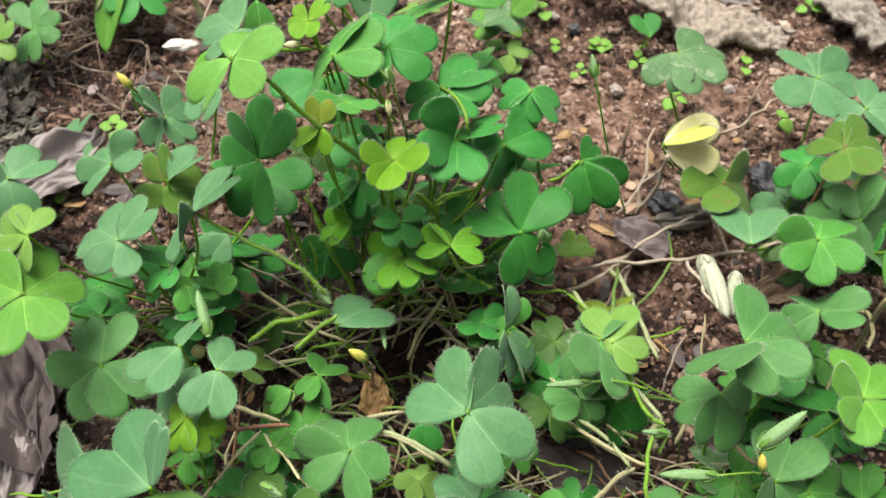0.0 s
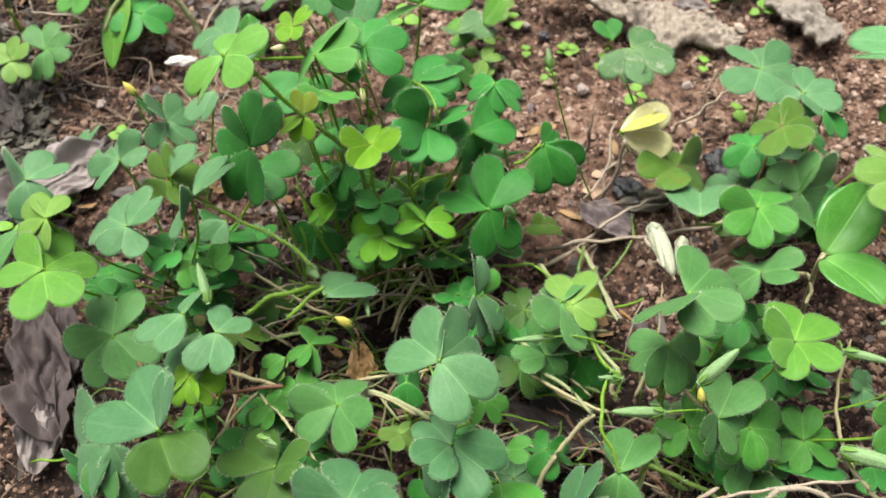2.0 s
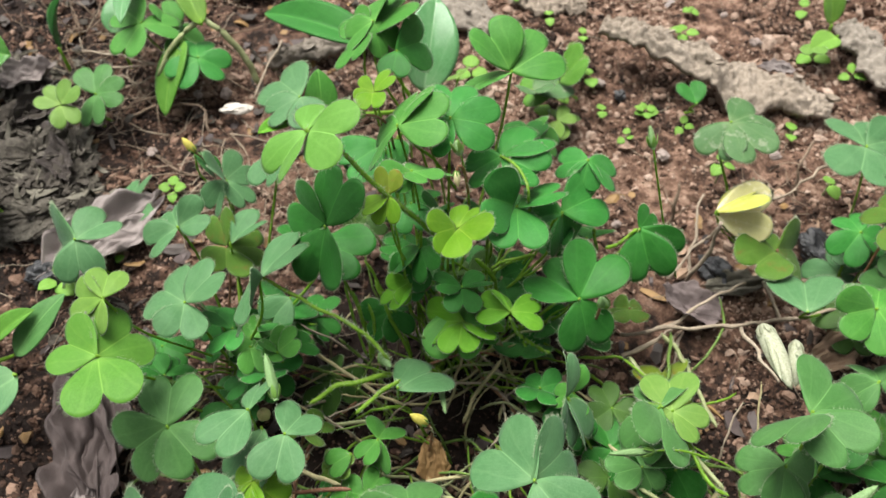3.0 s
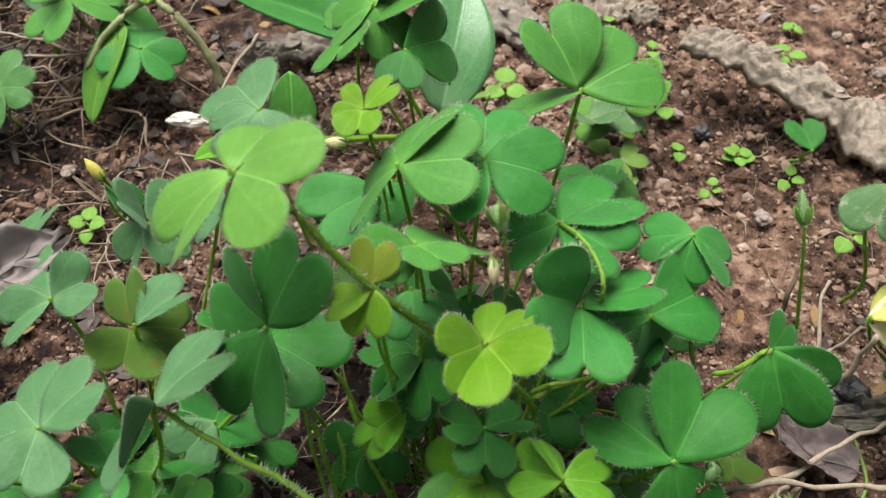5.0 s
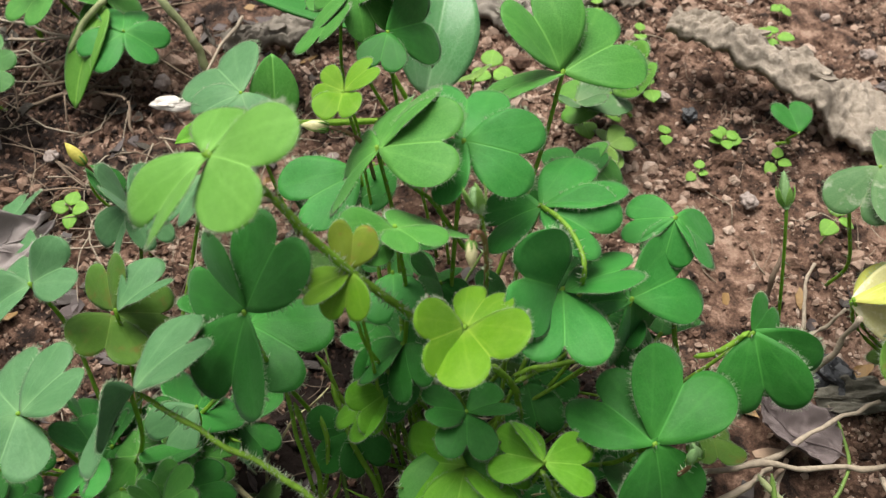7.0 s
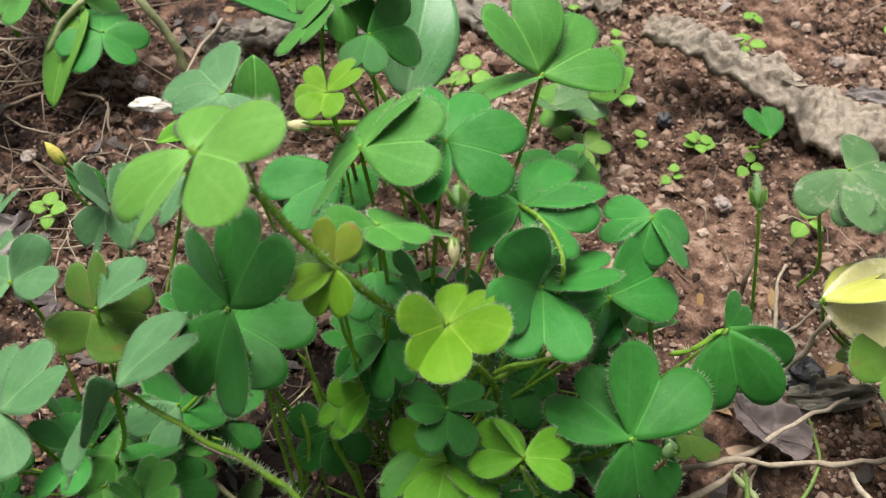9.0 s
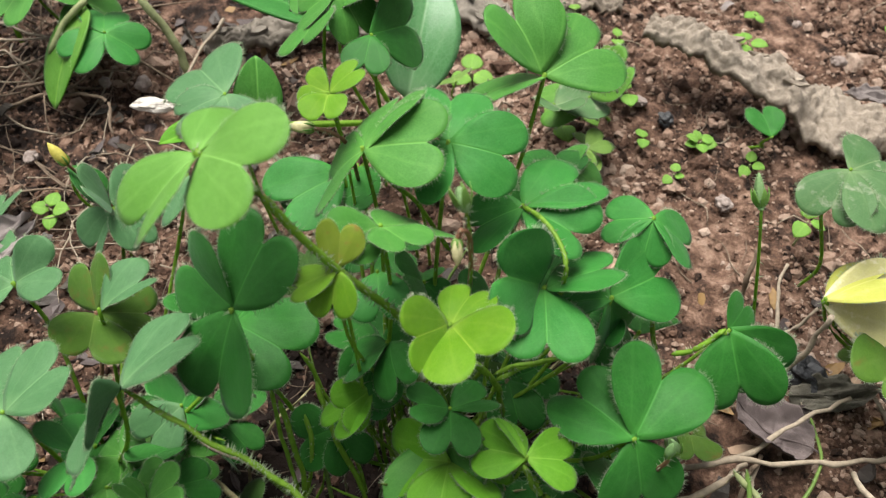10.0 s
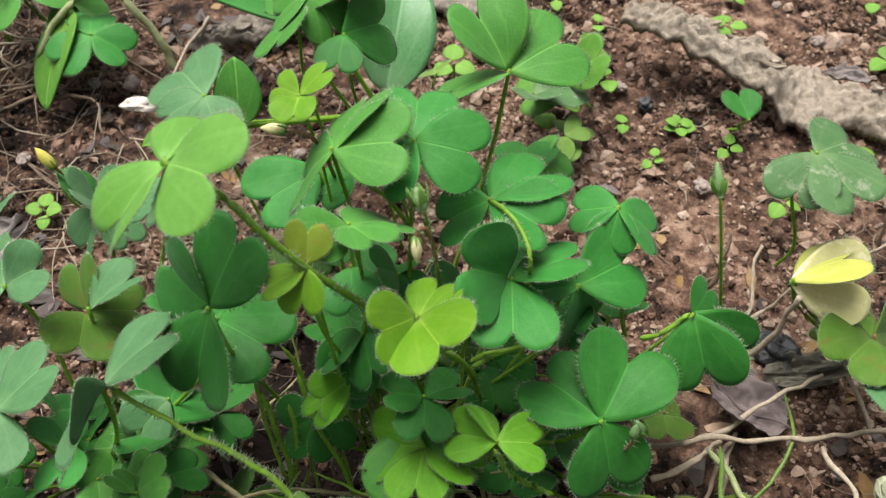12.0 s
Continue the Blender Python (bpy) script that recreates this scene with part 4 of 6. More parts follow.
leaf("lone_da", (-0.1494, 0.0218, 0.0047), 0.0170, "blue", (350, 2, -33, 1.06), (228, 13, 20, 0.99))
plant("lone_ea", (-0.1424, -0.0081))
leaf("lone_ea", (-0.1464, -0.0141, 0.0350), 0.0189, "blue", (327, -14, -1, 0.86), (62, -44, -53, 1.35))
leaf("front_left", (-0.0925, -0.0853, 0.0464), 0.0170, "grey", (8, -2, 1, 1.01), (113, -34, -27, 1.10), (229, -5, -11, 1.01))
leaf("front", (-0.0149, -0.1371, 0.0500), 0.0189, "blue_shade", (89, -32, -27, 1.01), (348, -36, 2, 1.03), (219, 27, 7, 1.09))
leaf("front", (0.0130, -0.1202, 0.0484), 0.0154, "blue_shade", (40, -12, -1, 0.85), (142, 27, -2, 0.90), (227, 15, 29, 1.19), (164, -35, 57, 1.18))
leaf("front", (0.0097, -0.1026, 0.0657), 0.0210, "blue", (41, -24, -22, 0.92), (322, -23, 46, 0.92), (219, -3, 15, 0.88))
leaf("front", (-0.0217, -0.1049, 0.0400), 0.0170, "grey", (15, -35, 8, 1.08), (100, -20, -21, 0.94), (215, 23, 33, 0.97))
leaf("front_left", (-0.0391, -0.1223, 0.0350), 0.0154, "olivedark", (58, -17, 12, 1.24), (180, 17, -4, 1.08), (267, 38, -13, 0.86))
leaf("front_left", (-0.0699, -0.1032, 0.0250), 0.0101, "green", (279, 17, -36, 1.03), (217, 6, -18, 0.94))
leaf("front", (0.0451, -0.1392, 0.0450), 0.0154, "blue_shade", (340, -1, -61, 1.11), (224, 50, 4, 0.95), (163, 41, -11, 1.09))
leaf("right_front", (0.0597, -0.1265, 0.0450), 0.0154, "grey", (332, -8, -25, 1.02), (17, -31, 59, 0.99))
leaf("right_front", (0.0811, -0.0807, 0.0659), 0.0178, "grey", (320, -14, 13, 1.08), (206, 12, 7, 0.93), (130, 21, 58, 1.09))
leaf("right_front", (0.0774, -0.0898, 0.0511), 0.0154, "grey", (90, -32, 5, 0.90), (166, -16, -36, 0.98), (265, -48, 14, 1.13))
leaf("right_back", (0.1124, -0.0397, 0.0521), 0.0154, "green", (109, 9, -35, 0.95), (334, -23, -15, 1.11), (193, 8, 32, 0.97))
leaf("right_front", (0.1106, -0.0927, 0.0597), 0.0170, "clear", (330, -22, -7, 1.16), (109, 35, -21, 0.89), (181, 28, 17, 0.92))
leaf("right_back", (0.0976, -0.0338, 0.0393), 0.0189, "blue", (348, -18, -12, 1.09), fill=False)
leaf("right_back", (0.1252, -0.0081, 0.0569), 0.0154, "olive", (18, -33, -34, 0.93), (304, -10, 18, 1.01), (171, 16, 29, 1.09), stem="red")
leaf("right_back", (0.1325, 0.0388, 0.0389), 0.0210, "blue", (359, -17, 3, 0.97), (156, 14, 1, 1.17), (293, -11, 17, 0.88))
leaf("right_back", (0.1333, -0.0241, 0.0400), 0.0189, "grey", (356, -2, -35, 0.90), (302, -22, 62, 1.24))
leaf("right_back", (0.1396, 0.0143, 0.0500), 0.0138, "blue", (320, -5, 1, 1.01), (204, 8, -8, 1.06))
leaf("right_back", (0.1275, 0.0057, 0.0200), 0.0112, "blue", (11, -22, -50, 1.09), (153, 14, 9, 0.99), (279, -15, 33, 0.93))
leaf("right_front", (0.0882, -0.1123, 0.0500), 0.0138, "grey", (330, -5, -11, 1.20), (146, 12, -59, 0.81))
leaf("right_front", (0.1149, -0.0846, 0.0300), 0.0154, "dark", (173, 11, 28, 0.98), (218, 24, -47, 1.13))
leaf("right_front", (0.0987, -0.1094, 0.0200), 0.0125, "olive", (173, 0, -19, 1.00), (41, 10, 9, 1.07), stem="red")
leaf("middle_right", (0.0470, -0.0715, 0.0450), 0.0170, "grey", (347, -27, -28, 0.89), (173, 28, -35, 1.14), (151, -29, 39, 0.98))
leaf("middle_right", (0.0505, -0.0725, 0.0450), 0.0125, "lime3", (357, -14, -14, 1.18), (236, -7, -3, 0.85))
leaf("middle_right", (0.0207, -0.0712, 0.0473), 0.0138, "blue", (2, 28, 67, 0.95), (214, -36, -50, 1.07), (178, -2, -67, 0.99))
leaf("central", (0.0137, -0.0613, 0.0300), 0.0091, "green", (141, 20, -13, 0.94))
leaf("left", (-0.0790, -0.0461, 0.0300), 0.0138, "green", (200, 24, -41, 1.04), (325, -32, -3, 0.98))
leaf("left", (-0.0922, -0.0402, 0.0300), 0.0125, "mid", (34, -46, 51, 1.27), (147, -50, -1, 0.91), (40, -19, 58, 0.91))
leaf("left", (-0.0724, -0.0448, 0.0300), 0.0125, "green", (202, 19, 10, 0.96), (303, -53, -2, 0.85), (275, -10, -22, 1.16))
leaf("left", (-0.1040, -0.0616, 0.0300), 0.0101, "dark", (147, 37, -4, 0.94), (340, -33, 4, 1.06), (53, -3, 29, 0.97))
leaf("right_back", (0.0960, -0.0035, 0.0304), 0.0189, "olive", (134, 16, -1, 1.02), (305, -38, 45, 1.02), stem="red")
leaf("middle_right", (0.0541, -0.0545, 0.0200), 0.0170, "brown", (349, -29, -25, 1.01), (164, 57, 24, 1.02))
plant("lone_fa", (0.0167, 0.0882))
leaf("lone_fa", (0.0127, 0.0822, 0.0200), 0.0154, "pale", (188, 37, -1, 0.93), (290, 0, 0, 1.14), fill=False)
plant("lone_ga", (-0.0232, 0.0376))
leaf("lone_ga", (-0.0272, 0.0316, 0.0600), 0.0125, "blue", (175, 13, -34, 1.00))
plant("lone_ha", (-0.1419, 0.1186))
leaf("lone_ha", (-0.1459, 0.1126, 0.0200), 0.0170, "green", (44, 32, 27, 0.91), (296, -56, -3, 1.15), (203, -29, -51, 1.12))
plant("lone_ia", (-0.0674, 0.0391))
leaf("lone_ia", (-0.0714, 0.0331, 0.0600), 0.0154, "blue", (39, -16, -18, 1.40), (113, -21, 3, 0.94), (207, -6, 10, 0.88))
leaf("left", (-0.0874, -0.0428, 0.0250), 0.0125, "dark", (91, -35, -29, 1.14), (360, -13, -42, 0.94))
leaf("left", (-0.0696, -0.0632, 0.0400), 0.0125, "mid", (199, 50, -5, 1.03), (329, -12, 15, 0.97), (44, -29, -19, 0.96))
leaf("left", (-0.0685, -0.0366, 0.0300), 0.0154, "dark", (159, 50, -33, 0.88), (266, -63, -39, 1.14))
leaf("central", (-0.0344, -0.0369, 0.0340), 0.0130, "dark", (98, -38, -23, 1.00))
leaf("central", (-0.0261, -0.0250, 0.0500), 0.0125, "dark", (78, 9, 27, 0.95), (167, 5, -32, 1.09))
leaf("central", (-0.0028, -0.0128, 0.0500), 0.0125, "dark", (117, 47, -17, 1.00))
leaf("central", (-0.0190, -0.0115, 0.0550), 0.0101, "dark", (126, 52, -14, 0.97))
leaf("central", (0.0204, -0.0130, 0.0500), 0.0101, "mid", (172, 11, 46, 0.96))
leaf("central", (0.0113, 0.0203, 0.0600), 0.0138, "green", (21, -37, -15, 1.06))
leaf("central", (0.0106, -0.0391, 0.0200), 0.0154, "dark", (166, 43, 10, 1.09))
leaf("central", (0.0245, -0.0354, 0.0300), 0.0170, "dark", (190, 36, -26, 1.11))
plant("lone_ja", (0.0498, -0.0175))
leaf("lone_ja", (0.0458, -0.0235, 0.0200), 0.0112, "olive", (173, 32, 9, 0.99), stem="red")
leaf("central", (0.0143, -0.0600, 0.0300), 0.0112, "mid", (166, 46, 1, 1.15), (295, -13, -1, 0.83))
leaf("middle_right", (0.0234, -0.0661, 0.0400), 0.0091, "green", (353, 22, 49, 1.02), (181, 13, -21, 0.89))
plant("lone_ka", (0.0308, 0.0792))
leaf("lone_ka", (0.0268, 0.0732, 0.0100), 0.0112, "lime3", (354, -22, 8, 1.13), (150, -6, 8, 0.89), fill=False)
plant("lone_la", (0.1445, 0.1343))
leaf("lone_la", (0.1405, 0.1283, 0.0100), 0.0112, "lime3", (167, 13, 10, 0.97), fill=False)
plant("lone_ma", (0.0861, 0.0880))
leaf("lone_ma", (0.0821, 0.0820, 0.0150), 0.0125, "dark", (15, 7, 2, 1.00), fill=False)
plant("lone_na", (0.0823, 0.0370))
leaf("lone_na", (0.0783, 0.0310, 0.0566), 0.0170, "pale", (306, -15, 1, 1.03), (153, -22, 14, 0.90), (209, -2, 3, 1.06), fill=False)
plant("lone_oa", (-0.0141, 0.0943))
leaf("lone_oa", (-0.0181, 0.0883, 0.0200), 0.0112, "lime3", (10, -32, -24, 0.99), fill=False)
plant("lone_pa", (0.0332, 0.1129))
leaf("lone_pa", (0.0292, 0.1069, 0.0150), 0.0112, "lime3", (188, -15, -5, 0.98), (316, -10, 23, 0.98), fill=False)
leaf("right_back", (0.1502, -0.0454, 0.0750), 0.0170, "lime3", (107, 2, -10, 1.01), (347, -27, 5, 1.19), (215, -51, 14, 0.88))
leaf("right_front", (0.1401, -0.1127, 0.0500), 0.0138, "green", (112, 22, -46, 1.07))
plant("lone_qa", (0.1501, -0.0832))
leaf("lone_qa", (0.1461, -0.0892, 0.0200), 0.0074, "blue", (60, 36, -10, 0.91), (163, -4, 19, 0.97))
leaf("right_back", (0.1838, 0.0068, 0.0500), 0.0170, "green", (86, -43, -7, 1.09))
leaf("right_back", (0.1465, 0.0071, 0.0500), 0.0125, "mid", (190, -15, -31, 1.05))
leaf("right_back", (0.1249, -0.0260, 0.0400), 0.0210, "grey", (271, -37, -6, 1.17))
leaf("right_front", (0.1111, -0.0601, 0.0450), 0.0138, "grey", (343, -40, -23, 0.95), (244, 41, 0, 1.02))
leaf("right_back", (0.0735, 0.0039, 0.0412), 0.0170, "yellow", (292, 18, -32, 1.02), fill=False)
leaf("right_back", (0.0735, 0.0039, 0.0400), 0.0170, "bleached", (273, 2, 35, 1.18), fill=False)
plant("lone_ra", (0.1902, 0.0301))
leaf("lone_ra", (0.1862, 0.0241, 0.0600), 0.0190, "silver", (77, -11, 21, 1.56))
plant("lone_sa", (-0.1958, 0.0204))
leaf("lone_sa", (-0.1998, 0.0144, 0.0200), 0.0138, "green", (253, 33, 33, 1.29), (181, -8, 6, 0.82))
leaf("front_left", (-0.0956, -0.1233, 0.0300), 0.0112, "mid", (220, 14, -55, 0.92), (67, -13, -63, 1.08))
leaf("front_left", (-0.0440, -0.1013, 0.0300), 0.0082, "green", (33, -32, 6, 1.05), (156, -3, 5, 0.98), (272, -32, -19, 0.96))
leaf("front", (-0.0030, -0.1080, 0.0250), 0.0091, "lime3", (138, 37, -3, 0.96))
leaf("front_left", (-0.0342, -0.0793, 0.0300), 0.0101, "green", (348, -42, 10, 1.13), (144, -3, 19, 0.86), (188, -27, 52, 1.07))
leaf("front_left", (-0.0566, -0.0764, 0.0300), 0.0125, "olive", (196, 53, -42, 1.02), stem="red")
leaf("front_left", (-0.0465, -0.0864, 0.0250), 0.0074, "lime2", (252, 38, 11, 0.94), (58, -29, -37, 0.95))
leaf("front", (-0.0019, -0.0924, 0.0300), 0.0112, "mid", (66, -67, -31, 1.03), (297, -60, 22, 0.94))
leaf("middle_right", (0.0417, -0.0877, 0.0400), 0.0112, "grey", (112, 14, 10, 0.97), (317, -23, -16, 1.02))
leaf("middle_right", (0.0534, -0.0841, 0.0300), 0.0170, "dark", (335, -56, -33, 1.04))
leaf("middle_right", (0.0225, -0.0714, 0.0350), 0.0125, "mid", (344, -41, 23, 0.98))
leaf("front", (0.0231, -0.1004, 0.0350), 0.0112, "green", (0, -26, 41, 1.00))
leaf("right_front", (0.0822, -0.1001, 0.0200), 0.0112, "pale", (344, -31, -14, 1.05), (180, 34, -6, 0.94), fill=False)
leaf("right_front", (0.1049, -0.0699, 0.0350), 0.0138, "dark", (144, -4, 13, 1.00))
leaf("right_front", (0.1191, -0.0921, 0.0300), 0.0091, "grey", (115, -8, 16, 0.98), (170, 33, -34, 0.90), (258, 7, -32, 1.12))
leaf("right_front", (0.1051, -0.1297, 0.0200), 0.0082, "mid", (157, 40, 45, 1.01), (241, -8, -7, 0.89))
leaf("right_front", (0.1472, -0.0991, 0.0450), 0.0101, "green", (9, -41, -12, 0.80), (136, -1, -39, 1.07), (213, -39, -15, 1.10))
plant("lone_ta", (0.1499, -0.0784))
leaf("lone_ta", (0.1459, -0.0844, 0.0200), 0.0074, "blue", (124, 29, -45, 0.95), (255, -34, -8, 1.00), (187, -46, -20, 0.93))
leaf("front_left", (-0.0617, -0.1259, 0.0720), 0.0170, "blue_shade", (52, -15, 0, 1.33), (353, 29, -49, 0.86), fill=False)
leaf("front_left", (-0.0621, -0.1263, 0.0700), 0.0170, "olivedark", (211, 13, -13, 1.12), fill=False)
leaf("front_left", (-0.0831, -0.1215, 0.0500), 0.0210, "blue", (74, -39, -35, 1.37), (215, -42, 44, 1.01), fill=False)
leaf("front_left", (-0.0874, -0.1213, 0.0420), 0.0138, "grey", (177, -29, 24, 1.00), fill=False)
leaf("front_left", (-0.0659, -0.0860, 0.0620), 0.0125, "blue", (149, 8, 10, 1.19), (350, -11, -40, 0.81), fill=False)
leaf("front_left", (-0.0549, -0.0923, 0.0620), 0.0125, "blue", (339, -28, 10, 0.95), (175, -7, 2, 1.05), fill=False)
leaf("front_left", (-0.0632, -0.0879, 0.0550), 0.0154, "blue", (163, -12, 29, 1.11), fill=False)
leaf("front_left", (-0.0625, -0.1030, 0.0560), 0.0101, "limey", (95, -42, 8, 0.91), (178, -9, 22, 0.94), (240, -32, -21, 1.11), fill=False)
leaf("front", (0.0266, -0.1254, 0.0340), 0.0189, "green", (186, 40, 13, 1.13), fill=False)
leaf("front", (0.0283, -0.1163, 0.0340), 0.0091, "green", (264, 25, -8, 0.93), fill=False)
leaf("front", (0.0067, -0.1452, 0.0300), 0.0101, "green", (37, -25, -4, 1.05), (246, 40, -13, 0.95))
leaf("right_front", (0.1111, -0.1167, 0.0240), 0.0189, "mid", (281, -10, -31, 1.05), fill=False)
leaf("right_front", (0.1039, -0.1158, 0.0260), 0.0138, "grey", (117, 20, -28, 1.06), fill=False)
leaf("right_front", (0.1070, -0.1176, 0.0200), 0.0101, "grey", (182, 24, 7, 1.07), (254, -7, -4, 0.91), fill=False)
leaf("right_front", (0.0978, -0.1136, 0.0460), 0.0154, "green", (281, -33, 24, 1.04))
leaf("right_front", (0.1119, -0.1274, 0.0150), 0.0101, "green", (128, 2, 2, 0.95), fill=False)
leaf("right_front", (0.1382, -0.1175, 0.0280), 0.0112, "mid", (168, 17, 22, 0.97), fill=False)
leaf("central", (-0.0284, -0.0693, 0.0450), 0.0170, "blue", (314, -23, -17, 1.05), fill=False)
leaf("left", (-0.0741, -0.0582, 0.0450), 0.0101, "green", (202, -2, -22, 0.96), fill=False)
leaf("left", (-0.0692, -0.0566, 0.0450), 0.0101, "green", (256, 32, 29, 0.94), (234, 16, -23, 1.06), fill=False)
leaf("front_left", (-0.0418, -0.0842, 0.0300), 0.0091, "green", (120, -15, 5, 0.96), fill=False)
leaf("central", (-0.0316, -0.0339, 0.0900), 0.0072, "brown", (3, 21, 31, 1.11), fill=False)
leaf("central", (-0.0317, -0.0339, 0.0895), 0.0072, "limey", (119, -10, 22, 1.24), (179, -25, 19, 1.16), fill=False)
leaf("central", (-0.0392, 0.0104, 0.0620), 0.0170, "mid", (130, -4, -10, 1.04), fill=False)
leaf("central", (-0.0373, 0.0166, 0.0580), 0.0170, "dark", (175, 6, 30, 1.02), fill=False)
plant("lone_ua", (-0.1065, 0.0270))
leaf("lone_ua", (-0.1105, 0.0210, 0.0420), 0.0112, "dark", (243, -41, -39, 1.03), fill=False)
leaf("left", (-0.0755, 0.0114, 0.0550), 0.0138, "blue", (161, -14, 27, 1.05), fill=False)
leaf("left", (-0.0808, -0.0520, 0.0450), 0.0112, "mid", (48, -5, 33, 1.02), (177, 19, 19, 0.93), fill=False)
leaf("left", (-0.0648, -0.0402, 0.0450), 0.0112, "blue", (140, -22, -12, 1.02), fill=False)
leaf("left", (-0.0648, -0.0612, 0.0480), 0.0082, "green", (293, 36, 0, 1.13), (61, 16, 49, 0.81), fill=False)
leaf("left", (-0.0629, -0.0559, 0.0420), 0.0101, "dark", (309, -34, 0, 0.99), fill=False)
leaf("left", (-0.0642, -0.0462, 0.0400), 0.0112, "dark", (143, 35, 35, 0.98), fill=False)
leaf("left", (-0.0883, -0.0201, 0.0450), 0.0138, "blue", (311, 14, -22, 1.03), fill=False)
leaf("central", (-0.0245, -0.0296, 0.0600), 0.0112, "dark", (118, -32, 31, 0.98), (199, 2, 49, 1.00), fill=False)
leaf("central", (-0.0277, -0.0188, 0.0680), 0.0112, "mid", (191, -4, 12, 1.00), fill=False)
leaf("central", (0.0183, -0.0106, 0.0550), 0.0170, "mid", (275, -71, 9, 1.05), fill=False)
leaf("central", (0.0287, -0.0124, 0.0450), 0.0138, "dark", (343, -36, -11, 1.04), fill=False)
plant("lone_va", (-0.1668, 0.0778))
leaf("lone_va", (-0.1708, 0.0718, 0.0200), 0.0138, "grey", (17, 13, -2, 1.09), (269, 10, 24, 0.98), (179, -26, 23, 1.05))
plant("lone_wa", (-0.1779, 0.0687))
leaf("lone_wa", (-0.1819, 0.0627, 0.0220), 0.0112, "lime3", (67, 10, -11, 1.00), (326, 29, 5, 0.97), (211, -17, -5, 1.00))
plant("lone_xa", (0.0278, 0.0929))
leaf("lone_xa", (0.0238, 0.0869, 0.0200), 0.0170, "clear", (100, -18, -2, 1.00), (285, 54, -4, 1.05), fill=False)
plant("lone_ya", (0.0275, 0.0757))
leaf("lone_ya", (0.0235, 0.0697, 0.0150), 0.0091, "lime3", (166, -22, 26, 0.99), (311, -2, 14, 1.00), fill=False)
plant("lone_za", (-0.1959, 0.0219))
leaf("lone_za", (-0.1999, 0.0159, 0.0200), 0.0112, "grey", (283, 37, -2, 1.05), (235, 4, 35, 0.93), fill=False)
plant("lone_ab", (-0.1367, 0.1018))
leaf("lone_ab", (-0.1407, 0.0958, 0.0200), 0.0125, "grey", (11, -34, 56, 1.07), (312, -22, 5, 0.96), fill=False)
plant("lone_bb", (-0.1274, 0.0997))
leaf("lone_bb", (-0.1314, 0.0937, 0.0220), 0.0150, "mid", (20, -8, 12, 1.0), (138, -14, -10, 1.05), (262, -28, 8, 0.95))
plant("lone_cb", (-0.1534, 0.1120))
leaf("lone_cb", (-0.1574, 0.1060, 0.0300), 0.0175, "green", (48, -6, -14, 1.0), (160, -16, 12, 1.05), (285, -20, -6, 1.0))
leaf("central", (-0.0116, -0.0410, 0.0461), 0.0170, "green", (176, -9, 18, 1.08), fill=False)
leaf("central", (-0.0103, -0.0427, 0.0441), 0.0138, "green", (251, -10, -17, 0.99), fill=False)
leaf("left", (-0.0710, -0.0546, 0.0400), 0.0125, "green", (5, -35, 42, 1.00), fill=False)
leaf("left", (-0.0689, -0.0414, 0.0350), 0.0170, "mid", (6, -33, 35, 1.10), fill=False)
leaf("central", (-0.0292, -0.0285, 0.0450), 0.0112, "mid", (47, -44, -39, 1.08), (184, -7, -1, 0.96), fill=False)

# ---- stems and runners ----
stem_piece("right_front", "straw", 0.0011, 0.0009, [(0.0725, -0.1377, 0.0260), (0.0805, -0.1354, 0.0300), (0.0919, -0.1347, 0.0360), (0.0988, -0.1335, 0.0400), (0.1044, -0.1303, 0.0440), (0.1134, -0.1316, 0.0440), (0.1208, -0.1362, 0.0420), (0.1377, -0.1438, 0.0400)], 220)
stem_piece("right_front", "straw", 0.0007, 0.0006, [(0.0616, -0.1392, 0.0120), (0.0749, -0.1369, 0.0240), (0.0849, -0.1317, 0.0340), (0.0921, -0.1301, 0.0380), (0.1036, -0.1294, 0.0420), (0.1171, -0.1286, 0.0440), (0.1249, -0.1280, 0.0460)], 60)
stem_piece("right_front", "straw", 0.0008, 0.0008, [(0.0738, -0.1364, 0.0260), (0.0822, -0.1310, 0.0320), (0.0897, -0.1275, 0.0360)], 30)
stem_piece("right_front", "tan", 0.0008, 0.0007, [(0.0988, -0.1340, 0.0400), (0.1131, -0.1366, 0.0420), (0.1285, -0.1356, 0.0420), (0.1425, -0.1346, 0.0420)], 50)
stem_piece("right_front", "straw", 0.0008, 0.0007, [(0.0986, -0.1348, 0.0400), (0.1084, -0.1392, 0.0360), (0.1185, -0.1455, 0.0300), (0.1218, -0.1477, 0.0280)], 50)
stem_piece("right_front", "light", 0.0009, 0.0009, [(0.1365, -0.1278, 0.0440), (0.1354, -0.1378, 0.0380), (0.1329, -0.1460, 0.0280)], 40)
stem_piece("right_front", "tan", 0.0009, 0.0008, [(0.1249, -0.1280, 0.0460), (0.1319, -0.1344, 0.0420), (0.1412, -0.1371, 0.0400)], 40)
stem_piece("right_front", "straw", 0.0008, 0.0007, [(0.1249, -0.1280, 0.0460), (0.1193, -0.1226, 0.0500)], 20)
stem_piece("front", "green", 0.0011, 0.0009, [(-0.0315, -0.0606, 0.0360), (-0.0391, -0.0653, 0.0400), (-0.0479, -0.0682, 0.0400), (-0.0556, -0.0718, 0.0360)], 110)
stem_piece("right_front", "tan", 0.0009, 0.0006, [(0.1312, -0.1235, 0.0320), (0.1301, -0.1130, 0.0300), (0.1320, -0.0962, 0.0300), (0.1366, -0.0817, 0.0400)], 30)
